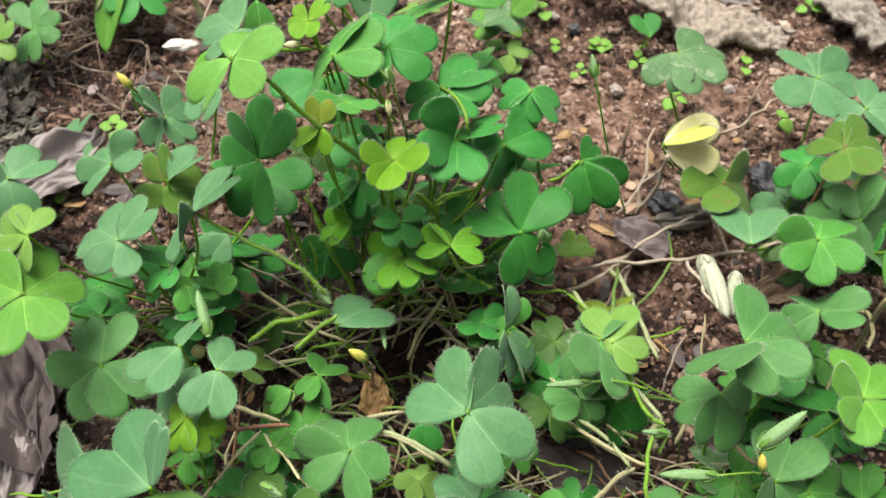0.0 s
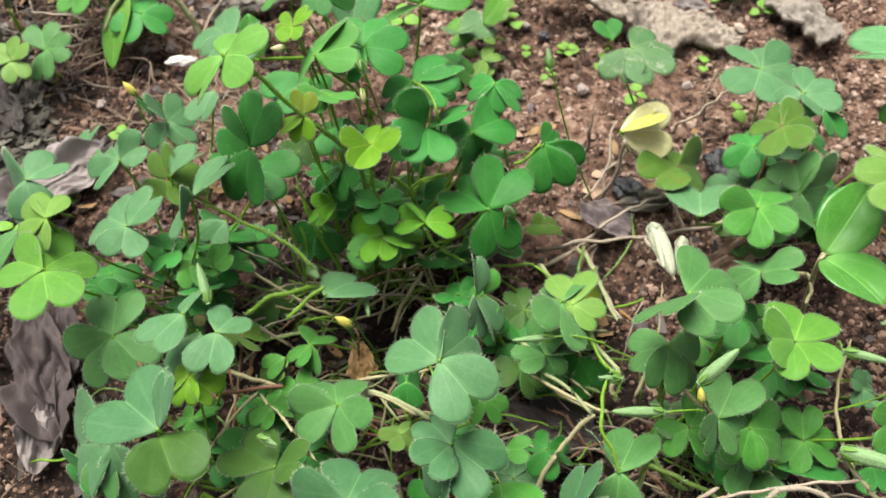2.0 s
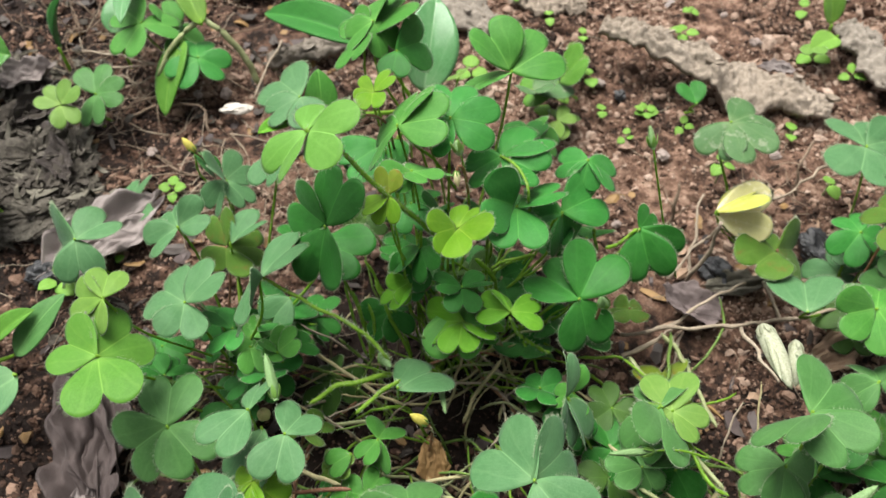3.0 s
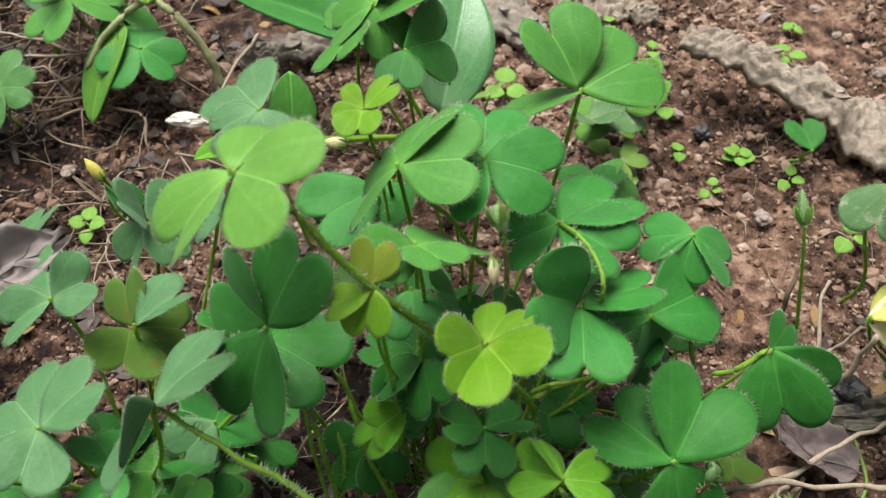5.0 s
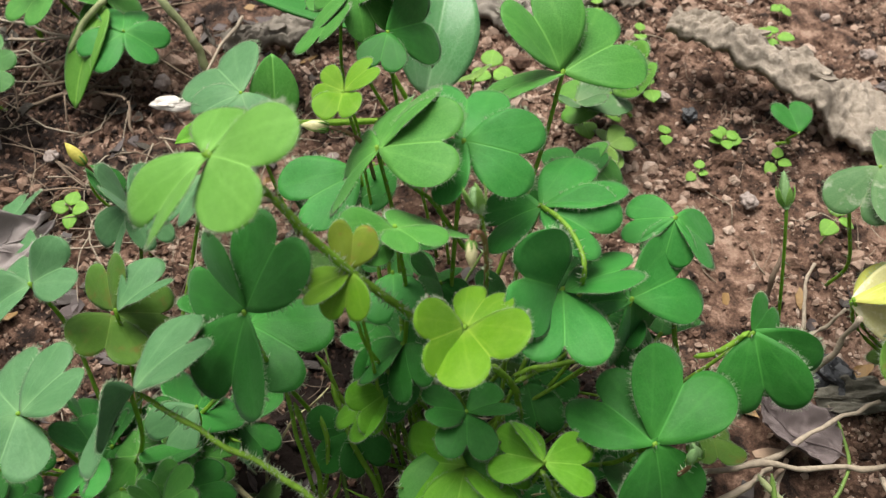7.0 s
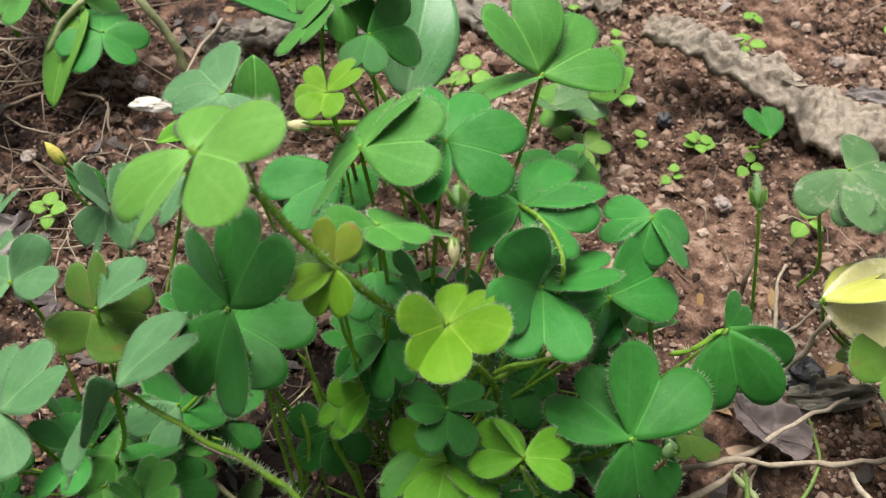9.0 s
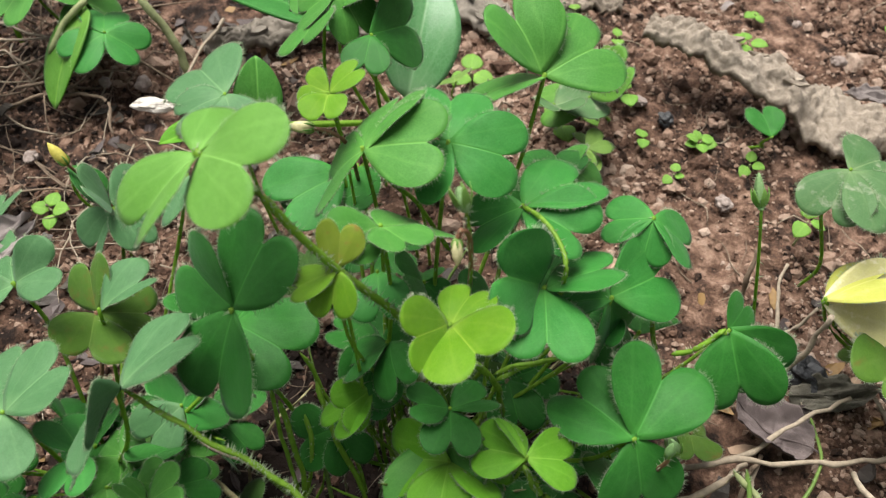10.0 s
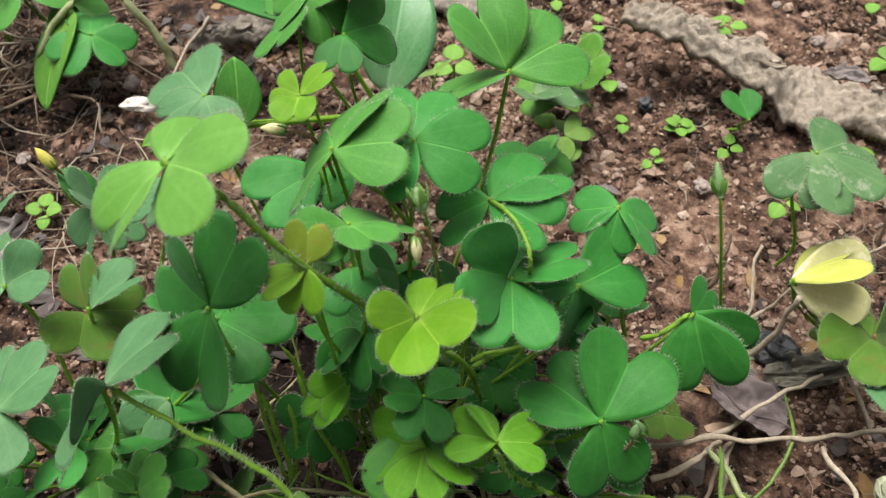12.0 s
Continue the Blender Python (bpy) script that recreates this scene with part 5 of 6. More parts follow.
stem_piece("right_front", "red", 0.0008, 0.0006, [(0.1034, -0.1074, 0.0200), (0.0893, -0.1053, 0.0400), (0.0847, -0.1048, 0.0500)], 30)
stem_piece("central", "green", 0.0008, 0.0006, [(-0.0304, -0.0637, 0.0500), (-0.0403, -0.0581, 0.0580), (-0.0488, -0.0557, 0.0620), (-0.0676, -0.0495, 0.0705)], 340)
stem_piece("central", "green", 0.0008, 0.0008, [(-0.0398, -0.0770, 0.0420), (-0.0337, -0.0721, 0.0460), (-0.0274, -0.0690, 0.0500)], 80)
stem_piece("central", "green", 0.0006, 0.0006, [(-0.0007, -0.0054, 0.0755), (0.0031, -0.0108, 0.0780), (0.0063, -0.0163, 0.0780), (0.0078, -0.0203, 0.0750), (0.0083, -0.0162, 0.0600)], 50)
stem_piece("central", "green", 0.0007, 0.0006, [(-0.0029, -0.0260, 0.0450), (0.0024, -0.0261, 0.0500), (0.0103, -0.0245, 0.0500)], 20)
stem_piece("central", "green", 0.0007, 0.0007, [(0.0330, -0.0217, 0.0520), (0.0372, -0.0216, 0.0550), (0.0424, -0.0197, 0.0600)], 30)
stem_piece("central", "green", 0.0007, 0.0007, [(0.0304, -0.0116, 0.0500), (0.0319, -0.0174, 0.0450)], 10)
stem_piece("central", "green", 0.0006, 0.0006, [(-0.0283, -0.0044, 0.0800), (-0.0206, -0.0045, 0.0700), (-0.0144, -0.0070, 0.0600)], 20)
stem_piece("central", "green", 0.0006, 0.0006, [(-0.0493, -0.0320, 0.0400), (-0.0458, -0.0401, 0.0300), (-0.0418, -0.0472, 0.0200)], 20)
stem_piece("central", "green", 0.0006, 0.0006, [(-0.0427, -0.0286, 0.0500), (-0.0339, -0.0357, 0.0350), (-0.0271, -0.0456, 0.0200)], 20)
stem_piece("central", "tan", 0.0007, 0.0006, [(-0.0087, -0.0419, 0.0350), (-0.0111, -0.0478, 0.0200), (-0.0151, -0.0582, 0.0050)], 10)
stem_piece("central", "tan", 0.0007, 0.0006, [(-0.0002, -0.0425, 0.0300), (0.0044, -0.0500, 0.0150), (0.0021, -0.0605, 0.0050)], 10)
stem_piece("central", "dark", 0.0007, 0.0006, [(-0.0505, -0.0460, 0.0300), (-0.0409, -0.0499, 0.0200), (-0.0287, -0.0595, 0.0060)], 10)
stem_piece("central", "dark", 0.0007, 0.0006, [(-0.0619, -0.0554, 0.0300), (-0.0485, -0.0556, 0.0200), (-0.0301, -0.0630, 0.0060)], 10)
stem_piece("middle_right", "green", 0.0006, 0.0006, [(0.0265, -0.0490, 0.0300), (0.0413, -0.0502, 0.0320), (0.0482, -0.0719, 0.0450)], 30)
stem_piece("middle_right", "green", 0.0007, 0.0007, [(0.0568, -0.1032, 0.0550), (0.0549, -0.1149, 0.0520), (0.0573, -0.1216, 0.0480), (0.0605, -0.1274, 0.0440)], 60)
stem_piece("middle_right", "green", 0.0006, 0.0006, [(0.0711, -0.1177, 0.0400), (0.0675, -0.1263, 0.0300), (0.0657, -0.1466, 0.0200)], 30)
stem_piece("middle_right", "tan", 0.0007, 0.0006, [(0.0343, -0.0774, 0.0300), (0.0432, -0.0845, 0.0300), (0.0560, -0.0973, 0.0300)], 20)
stem_piece("middle_right", "tan", 0.0007, 0.0006, [(0.0377, -0.0897, 0.0300), (0.0481, -0.0974, 0.0300), (0.0557, -0.1021, 0.0300)], 20)
stem_piece("middle_right", "green", 0.0008, 0.0007, [(0.0534, -0.0767, 0.0400), (0.0596, -0.0907, 0.0400), (0.0632, -0.0971, 0.0450)], 30)
stem_piece("front_left", "red", 0.0008, 0.0008, [(-0.0610, -0.0970, 0.0300), (-0.0501, -0.0975, 0.0340), (-0.0392, -0.0973, 0.0360)], 50)
stem_piece("front_left", "tan", 0.0006, 0.0006, [(-0.0479, -0.0989, 0.0350), (-0.0550, -0.1088, 0.0350), (-0.0621, -0.1169, 0.0300)], 30)
stem_piece("front_left", "tan", 0.0006, 0.0006, [(-0.0467, -0.0998, 0.0360), (-0.0361, -0.1108, 0.0380), (-0.0260, -0.1222, 0.0400)], 40)
stem_piece("front_left", "red", 0.0006, 0.0006, [(-0.0626, -0.0781, 0.0400), (-0.0580, -0.0901, 0.0360), (-0.0557, -0.0979, 0.0340)], 30)
stem_piece("front", "tan", 0.0008, 0.0007, [(-0.0173, -0.0964, 0.0300), (-0.0083, -0.0982, 0.0300), (0.0021, -0.1042, 0.0300)], 20)
stem_piece("central", "tan", 0.0008, 0.0007, [(-0.0630, -0.0458, 0.0260), (-0.0531, -0.0520, 0.0245), (-0.0423, -0.0581, 0.0230), (-0.0318, -0.0629, 0.0215), (-0.0283, -0.0638, 0.0200)], 40)
stem_piece("central", "light", 0.0009, 0.0008, [(-0.0642, -0.0672, 0.0140), (-0.0544, -0.0690, 0.0153), (-0.0440, -0.0689, 0.0167), (-0.0378, -0.0679, 0.0180)], 30)
stem_piece("central", "tan", 0.0009, 0.0008, [(-0.0095, -0.0644, 0.0120), (-0.0063, -0.0591, 0.0180), (-0.0021, -0.0545, 0.0240), (0.0021, -0.0512, 0.0300)], 30)
stem_piece("central", "tan", 0.0006, 0.0006, [(0.0006, -0.0426, 0.0300), (0.0044, -0.0469, 0.0220), (0.0074, -0.0527, 0.0140)], 20)
stem_piece("central", "green", 0.0007, 0.0006, [(-0.0416, -0.0357, 0.0350), (-0.0397, -0.0415, 0.0275), (-0.0402, -0.0476, 0.0200)], 20)
stem_piece("central", "tan", 0.0007, 0.0006, [(-0.0180, -0.0544, 0.0120), (-0.0109, -0.0532, 0.0180), (-0.0048, -0.0481, 0.0160)], 20)
stem_piece("central", "light", 0.0007, 0.0006, [(-0.0225, -0.0500, 0.0100), (-0.0116, -0.0469, 0.0160), (0.0007, -0.0441, 0.0140)], 20)
stem_piece("front", "light", 0.0011, 0.001, [(-0.0173, -0.0957, 0.0300), (-0.0079, -0.0976, 0.0300), (-0.0004, -0.1014, 0.0300), (0.0062, -0.1054, 0.0300)], 60)
stem_piece("front", "tan", 0.0008, 0.0007, [(-0.0200, -0.0891, 0.0220), (-0.0115, -0.0874, 0.0220), (-0.0055, -0.0862, 0.0220)], 30)
stem_piece("front_left", "tan", 0.001, 0.0009, [(-0.0665, -0.0852, 0.0260), (-0.0556, -0.0899, 0.0280), (-0.0434, -0.0936, 0.0300)], 40)
stem_piece("middle_right", "tan", 0.001, 0.0009, [(0.0394, -0.1211, 0.0120), (0.0423, -0.1166, 0.0180), (0.0465, -0.1114, 0.0240), (0.0516, -0.1072, 0.0300), (0.0560, -0.1055, 0.0360)], 120)
stem_piece("middle_right", "tan", 0.0008, 0.0007, [(0.0399, -0.0951, 0.0360), (0.0478, -0.0994, 0.0360), (0.0556, -0.1032, 0.0360), (0.0602, -0.1048, 0.0360)], 30)
stem_piece("middle_right", "light", 0.0008, 0.0007, [(0.0408, -0.0933, 0.0380), (0.0478, -0.0970, 0.0370), (0.0549, -0.1057, 0.0360)], 30)
stem_piece("middle_right", "light", 0.0012, 0.0009, [(0.0678, -0.1354, 0.0120), (0.0682, -0.1284, 0.0190), (0.0695, -0.1219, 0.0260), (0.0705, -0.1183, 0.0330), (0.0714, -0.1171, 0.0400)], 60)
stem_piece("middle_right", "tan", 0.0013, 0.001, [(0.0590, -0.0819, 0.0320), (0.0632, -0.0875, 0.0310), (0.0664, -0.0890, 0.0300)], 50)
stem_piece("middle_right", "tan", 0.0013, 0.001, [(0.0664, -0.0890, 0.0300), (0.0634, -0.0927, 0.0270), (0.0657, -0.0967, 0.0240)], 50)
stem_piece("middle_right", "dark", 0.0009, 0.0008, [(0.0427, -0.0788, 0.0240), (0.0473, -0.0841, 0.0240), (0.0536, -0.0903, 0.0240), (0.0600, -0.0937, 0.0240)], 30)
stem_piece("right_front", "dark", 0.0011, 0.0009, [(0.0702, -0.1165, 0.0240), (0.0799, -0.1193, 0.0220), (0.0887, -0.1229, 0.0200), (0.0948, -0.1261, 0.0180)], 40)
stem_piece("right_front", "dark", 0.0012, 0.001, [(0.0740, -0.1127, 0.0240), (0.0779, -0.1182, 0.0190), (0.0865, -0.1213, 0.0140)], 40)
stem_piece("right_front", "tan", 0.0008, 0.0007, [(0.0819, -0.0998, 0.0400), (0.0869, -0.1019, 0.0367), (0.0935, -0.1037, 0.0333), (0.1021, -0.1103, 0.0300)], 30)
stem_piece("right_front", "tan", 0.0009, 0.0008, [(0.0717, -0.0926, 0.0200), (0.0754, -0.0864, 0.0260)], 20)
stem_piece("middle_right", "light", 0.0011, 0.0009, [(0.0419, -0.0474, 0.0300), (0.0476, -0.0569, 0.0308), (0.0530, -0.0654, 0.0316), (0.0564, -0.0736, 0.0324), (0.0596, -0.0826, 0.0332), (0.0648, -0.0907, 0.0340)], 80)
stem_piece("middle_right", "light", 0.001, 0.0008, [(0.0583, -0.0283, 0.0120), (0.0624, -0.0407, 0.0180), (0.0641, -0.0545, 0.0240), (0.0667, -0.0702, 0.0300)], 50)
stem_piece("middle_right", "dark", 0.0008, 0.0007, [(0.0616, -0.0274, 0.0120), (0.0567, -0.0454, 0.0210), (0.0523, -0.0628, 0.0300)], 30)
stem_piece("right_front", "tan", 0.0009, 0.0007, [(0.1282, -0.0517, 0.0300), (0.1317, -0.0543, 0.0333), (0.1300, -0.0621, 0.0367), (0.1246, -0.0694, 0.0400)], 30)
stem_piece("central", "green", 0.0008, 0.0007, [(-0.0455, -0.0374, 0.0460), (-0.0430, -0.0420, 0.0373), (-0.0410, -0.0445, 0.0287), (-0.0403, -0.0488, 0.0200)], 40)
stem_piece("central", "green", 0.0008, 0.0007, [(-0.0392, -0.0319, 0.0440), (-0.0341, -0.0399, 0.0347), (-0.0290, -0.0446, 0.0253), (-0.0263, -0.0486, 0.0160)], 40)
stem_piece("central", "dark", 0.0007, 0.0006, [(-0.0377, -0.0405, 0.0260), (-0.0355, -0.0454, 0.0190), (-0.0346, -0.0494, 0.0120)], 20)
stem_piece("central", "green", 0.0009, 0.0007, [(0.0033, -0.0489, 0.0540), (0.0062, -0.0507, 0.0480), (0.0109, -0.0517, 0.0420), (0.0169, -0.0513, 0.0360)], 60)
stem_piece("central", "green", 0.0008, 0.0007, [(-0.0022, -0.0278, 0.0460), (0.0034, -0.0253, 0.0480), (0.0113, -0.0242, 0.0500)], 30)
stem_piece("central", "green", 0.001, 0.0008, [(-0.0074, -0.0304, 0.0560), (-0.0019, -0.0278, 0.0430), (0.0012, -0.0289, 0.0300)], 40)

# ---- dry stems and roots on the soil ----
loose_stick("straw", 0.0009, 0.0007, [(0.0599, -0.0226, 0.0060), (0.0698, -0.0178, 0.0120), (0.0890, -0.0067, 0.0140)], "pale dry stem lying across the soil")
loose_stick("straw", 0.001, 0.0008, [(0.0707, -0.0005, 0.0040), (0.0741, -0.0011, 0.0200), (0.0746, -0.0006, 0.0400)], "whitish bare stem rising to a withered leaf")
loose_stick("straw", 0.0007, 0.0006, [(0.0640, -0.0003, 0.0060), (0.0751, 0.0103, 0.0120), (0.0829, 0.0150, 0.0200)], "thin dry straw on the soil")
loose_stick("straw", 0.001, 0.0009, [(0.0445, -0.0266, 0.0080), (0.0605, -0.0246, 0.0100), (0.0780, -0.0243, 0.0120), (0.1039, -0.0199, 0.0120), (0.1192, -0.0159, 0.0120)], "long tan dead runner on the soil")
loose_stick("straw", 0.0008, 0.0008, [(0.0616, -0.0280, 0.0080), (0.0652, -0.0411, 0.0120), (0.0713, -0.0599, 0.0120)], "thin greenish-tan dead stem")
loose_stick("root", 0.0008, 0.0006, [(0.0665, -0.0212, 0.0060), (0.0579, -0.0381, 0.0080), (0.0492, -0.0584, 0.0080)], "thin brown dead stem")
loose_stick("straw", 0.0011, 0.0009, [(0.0435, -0.0362, 0.0100), (0.0503, -0.0338, 0.0120), (0.0621, -0.0263, 0.0100)], "broken tan dead stem on soil")
loose_stick("root", 0.0009, 0.0005, [(-0.1643, 0.0726, 0.0040), (-0.1517, 0.0779, 0.0060), (-0.1379, 0.0789, 0.0080), (-0.1283, 0.0761, 0.0080), (-0.1241, 0.0662, 0.0040)], "thin brown root arching over soil")
loose_stick("straw", 0.0008, 0.0006, [(-0.1014, 0.1192, 0.0100), (-0.1036, 0.1018, 0.0120), (-0.1075, 0.0833, 0.0080)], "thin pale dry grass stem on soil")
loose_stick("straw", 0.0006, 0.0005, [(-0.1954, 0.1137, 0.0060), (-0.1676, 0.1050, 0.0100), (-0.1389, 0.0985, 0.0060)], "thin pale dry grass stem on soil")
loose_stick("straw", 0.0006, 0.0005, [(-0.1841, 0.1011, 0.0060), (-0.1593, 0.1007, 0.0100), (-0.1349, 0.1033, 0.0080)], "thin pale dry grass stem on soil")
loose_stick("root", 0.0007, 0.0005, [(-0.1611, 0.0836, 0.0030), (-0.1459, 0.0898, 0.0060), (-0.1269, 0.0950, 0.0040)], "thin brown dead root on soil")
loose_stick("root", 0.0009, 0.0008, [(0.0660, 0.0240, 0.0040), (0.0674, 0.0264, 0.0150), (0.0674, 0.0311, 0.0220)], "upright brown dead stub")
loose_stick("straw", 0.0007, 0.0006, [(0.0725, 0.0014, 0.0040), (0.0740, 0.0171, 0.0120), (0.0786, 0.0314, 0.0160)], "upright thin dry stem in soil")
loose_stick("straw", 0.0008, 0.0006, [(0.1023, 0.0301, 0.0100), (0.1111, 0.0335, 0.0200), (0.1417, 0.0562, 0.0200)], "long tan dead stem")
loose_stick("root", 0.0007, 0.0006, [(0.1192, 0.0430, 0.0040), (0.1179, 0.0478, 0.0150), (0.1240, 0.0574, 0.0200)], "thin brown dead stem on soil")
loose_stick("root", 0.0008, 0.0006, [(0.0770, -0.1169, 0.0040), (0.0877, -0.1303, 0.0060), (0.1005, -0.1389, 0.0060)], "dark dead stem in the litter")
loose_stick("root", 0.0006, 0.0005, [(0.0550, -0.1172, 0.0040), (0.0747, -0.1145, 0.0080), (0.0944, -0.1057, 0.0060)], "thin dead stem in the litter")
loose_stick("root", 0.0006, 0.0005, [(-0.0104, -0.1045, 0.0040), (-0.0040, -0.1222, 0.0100), (-0.0060, -0.1372, 0.0060)], "thin reddish dead stem")
loose_stick("straw", 0.0007, 0.0006, [(0.0664, -0.0222, 0.0040), (0.0559, -0.0564, 0.0060), (0.0398, -0.0444, 0.0060)], "thin pale dry stem on soil")
loose_stick("straw", 0.0009, 0.0006, [(0.1009, -0.0206, 0.0100), (0.0972, -0.0128, 0.0140), (0.0955, -0.0067, 0.0140)], "thin brown dead stem on soil")
loose_stick("straw", 0.0008, 0.0006, [(0.0825, -0.0294, 0.0200), (0.0836, -0.0470, 0.0300), (0.0885, -0.0550, 0.0300)], "pale dead stem under a dry pod")

# ---- seed pods and flowers ----
seed_pod("right_front", (0.0720, -0.1129, 0.0550), (0.0565, -0.1142, 0.0580), 0.0017, stalk=[(0.0840, -0.1104, 0.0500), (0.0926, -0.1085, 0.0350), (0.1032, -0.1084, 0.0200)])
seed_pod("right_front", (0.0799, -0.1087, 0.0640), (0.0901, -0.1019, 0.0720), 0.0021, stalk=[(0.0830, -0.1104, 0.0580), (0.0873, -0.1086, 0.0450)])
seed_pod("middle_right", (0.0435, -0.0869, 0.0500), (0.0303, -0.0894, 0.0520), 0.0012, stalk=[(0.0513, -0.0858, 0.0480), (0.0594, -0.0860, 0.0440)])
seed_pod("right_front", (0.1302, -0.0885, 0.0450), (0.1432, -0.0936, 0.0470), 0.0015, stalk=[(0.1302, -0.0851, 0.0440), (0.1336, -0.0883, 0.0300)])
seed_pod("right_front", (0.1186, -0.1223, 0.0520), (0.1354, -0.1297, 0.0560), 0.0024, stalk=[(0.1205, -0.1239, 0.0500), (0.1249, -0.1280, 0.0460)])
seed_pod("right_front", (0.0756, -0.0505, 0.0570), (0.0793, -0.0719, 0.0600), 0.0032, dry=True)
seed_pod("right_front", (0.0757, -0.0506, 0.0580), (0.0758, -0.0712, 0.0630), 0.0011, dry=True)
seed_pod("right_front", (0.0851, -0.0540, 0.0550), (0.0815, -0.0696, 0.0570), 0.0021, dry=True)
seed_pod("central", (-0.0173, -0.0593, 0.0350), (-0.0141, -0.0750, 0.0400), 0.0011, stalk=[(-0.0192, -0.0651, 0.0300), (-0.0231, -0.0680, 0.0200)])
seed_pod("central", (0.0449, -0.0030, 0.0780), (0.0433, 0.0022, 0.0830), 0.0012, stalk=[(0.0485, -0.0054, 0.0650), (0.0557, -0.0061, 0.0400), (0.0663, -0.0013, 0.0080)])
seed_pod("central", (-0.0119, -0.0313, 0.1040), (-0.0134, -0.0289, 0.1070), 0.0013, stalk=[(-0.0110, -0.0307, 0.0980), (-0.0099, -0.0257, 0.0800), (-0.0097, -0.0202, 0.0600)])
seed_pod("front_left", (-0.0524, -0.1344, 0.0400), (-0.0556, -0.1512, 0.0450), 0.0014)
seed_pod("front_left", (-0.0587, -0.0832, 0.0620), (-0.0632, -0.0712, 0.0660), 0.0016)
seed_pod("front_left", (-0.0443, -0.1149, 0.0400), (-0.0380, -0.1180, 0.0400), 0.0013)
seed_pod("middle_right", (0.0625, -0.1006, 0.0500), (0.0549, -0.1011, 0.0520), 0.001, stalk=[(0.0622, -0.1011, 0.0500), (0.0605, -0.1045, 0.0450)])
seed_pod("right_front", (0.1527, -0.0764, 0.0450), (0.1427, -0.0807, 0.0470), 0.0015)
seed_pod("central", (0.0331, -0.0422, 0.0500), (0.0303, -0.0422, 0.0560), 0.0012)
seed_pod("front", (-0.0352, -0.0570, 0.0420), (-0.0310, -0.0628, 0.0440), 0.0016)
flower_bud("central", (-0.0129, -0.0344, 0.1010), (-0.0124, -0.0371, 0.0980), PETAL_PALE, stalk=[(-0.0123, -0.0333, 0.1020), (-0.0109, -0.0310, 0.0970), (-0.0099, -0.0249, 0.0780), (-0.0097, -0.0190, 0.0580)])
flower_bud("central", (-0.0429, 0.0036, 0.0820), (-0.0483, 0.0036, 0.0820), PETAL_PALE, stalk=[(-0.0389, 0.0019, 0.0830), (-0.0361, 0.0032, 0.0780), (-0.0360, 0.0105, 0.0600)])
flower_bud("front", (-0.0195, -0.0780, 0.0400), (-0.0242, -0.0776, 0.0450), PETAL, stalk=[(-0.0179, -0.0788, 0.0350), (-0.0199, -0.0784, 0.0150)])
flower_bud("left", (-0.1092, 0.0190, 0.0450), (-0.1131, 0.0210, 0.0500), PETAL, stalk=[(-0.1065, 0.0192, 0.0400), (-0.1001, 0.0158, 0.0340)])
flower_bud("right_front", (0.0800, -0.1139, 0.0640), (0.0791, -0.1114, 0.0680), PETAL, stalk=[(0.0818, -0.1134, 0.0600), (0.0858, -0.1109, 0.0500)])
flower_bud("front_left", (-0.0643, -0.0825, 0.0500), (-0.0627, -0.0850, 0.0580), PETAL_PALE)
flower_bud("central", (0.0296, -0.0457, 0.0560), (0.0297, -0.0447, 0.0600), POD, stalk=[(0.0298, -0.0460, 0.0540), (0.0297, -0.0443, 0.0450)])

# ---- other weeds ----
oval_weed = thing("weed", (0.1392, -0.0542, 0.0000), "glossy oval-leaved weed among the sorrel", "plant")
ovate_leaf(oval_weed, (0.1310, -0.0568, 0.0500), (0.1482, -0.0350, 0.0600), 0.019, "gloss", 10, stalk=[(0.1305, -0.0566, 0.0450), (0.1392, -0.0542, 0.0000)], stem="tan")
ovate_leaf(oval_weed, (0.1304, -0.0573, 0.0500), (0.1420, -0.0771, 0.0550), 0.022, "gloss", -10, stalk=[(0.1291, -0.0588, 0.0450), (0.1392, -0.0542, 0.0000)], stem="tan")
oval_weed_low = thing("weed", (-0.0697, -0.1197, 0.0000), "low oval-leaved weed with an insect hole", "plant")
ovate_leaf(oval_weed_low, (-0.0624, -0.1353, 0.0300), (-0.0891, -0.1504, 0.0300), 0.016, "gloss", 0)
ovate_leaf(oval_weed_low, (-0.0560, -0.1314, 0.0300), (-0.0457, -0.1510, 0.0350), 0.013, "gloss", 0)
young_weed = thing("weed", (-0.1809, -0.0465, 0.0000), "light green young oval-leaved weed", "plant")
ovate_leaf(young_weed, (-0.1731, -0.0478, 0.0200), (-0.1829, -0.0218, 0.0350), 0.014, "grey", 0)
ovate_leaf(young_weed, (-0.1698, -0.0501, 0.0220), (-0.1549, -0.0396, 0.0300), 0.009, "clear", 0)
ovate_leaf(young_weed, (-0.1608, -0.0523, 0.0200), (-0.1469, -0.0329, 0.0300), 0.012, "grey", 0)
ovate_leaf(young_weed, (-0.1543, -0.0617, 0.0250), (-0.1711, -0.0759, 0.0200), 0.02, "blue", 0)
ovate_leaf(young_weed, (-0.2436, 0.0965, 0.0200), (-0.2098, 0.0833, 0.0300), 0.03, "gloss", 40)
broad_weed = thing("weed", (-0.0355, 0.0839, 0.0040), "broad-leaved weed behind the sorrel clump", "plant")
ovate_leaf(broad_weed, (-0.0301, 0.0579, 0.0400), (-0.0266, 0.0906, 0.0600), 0.022, "silver", 15)
ovate_leaf(broad_weed, (-0.0520, 0.0858, 0.0400), (-0.1074, 0.1196, 0.0300), 0.018, "dark", -10)
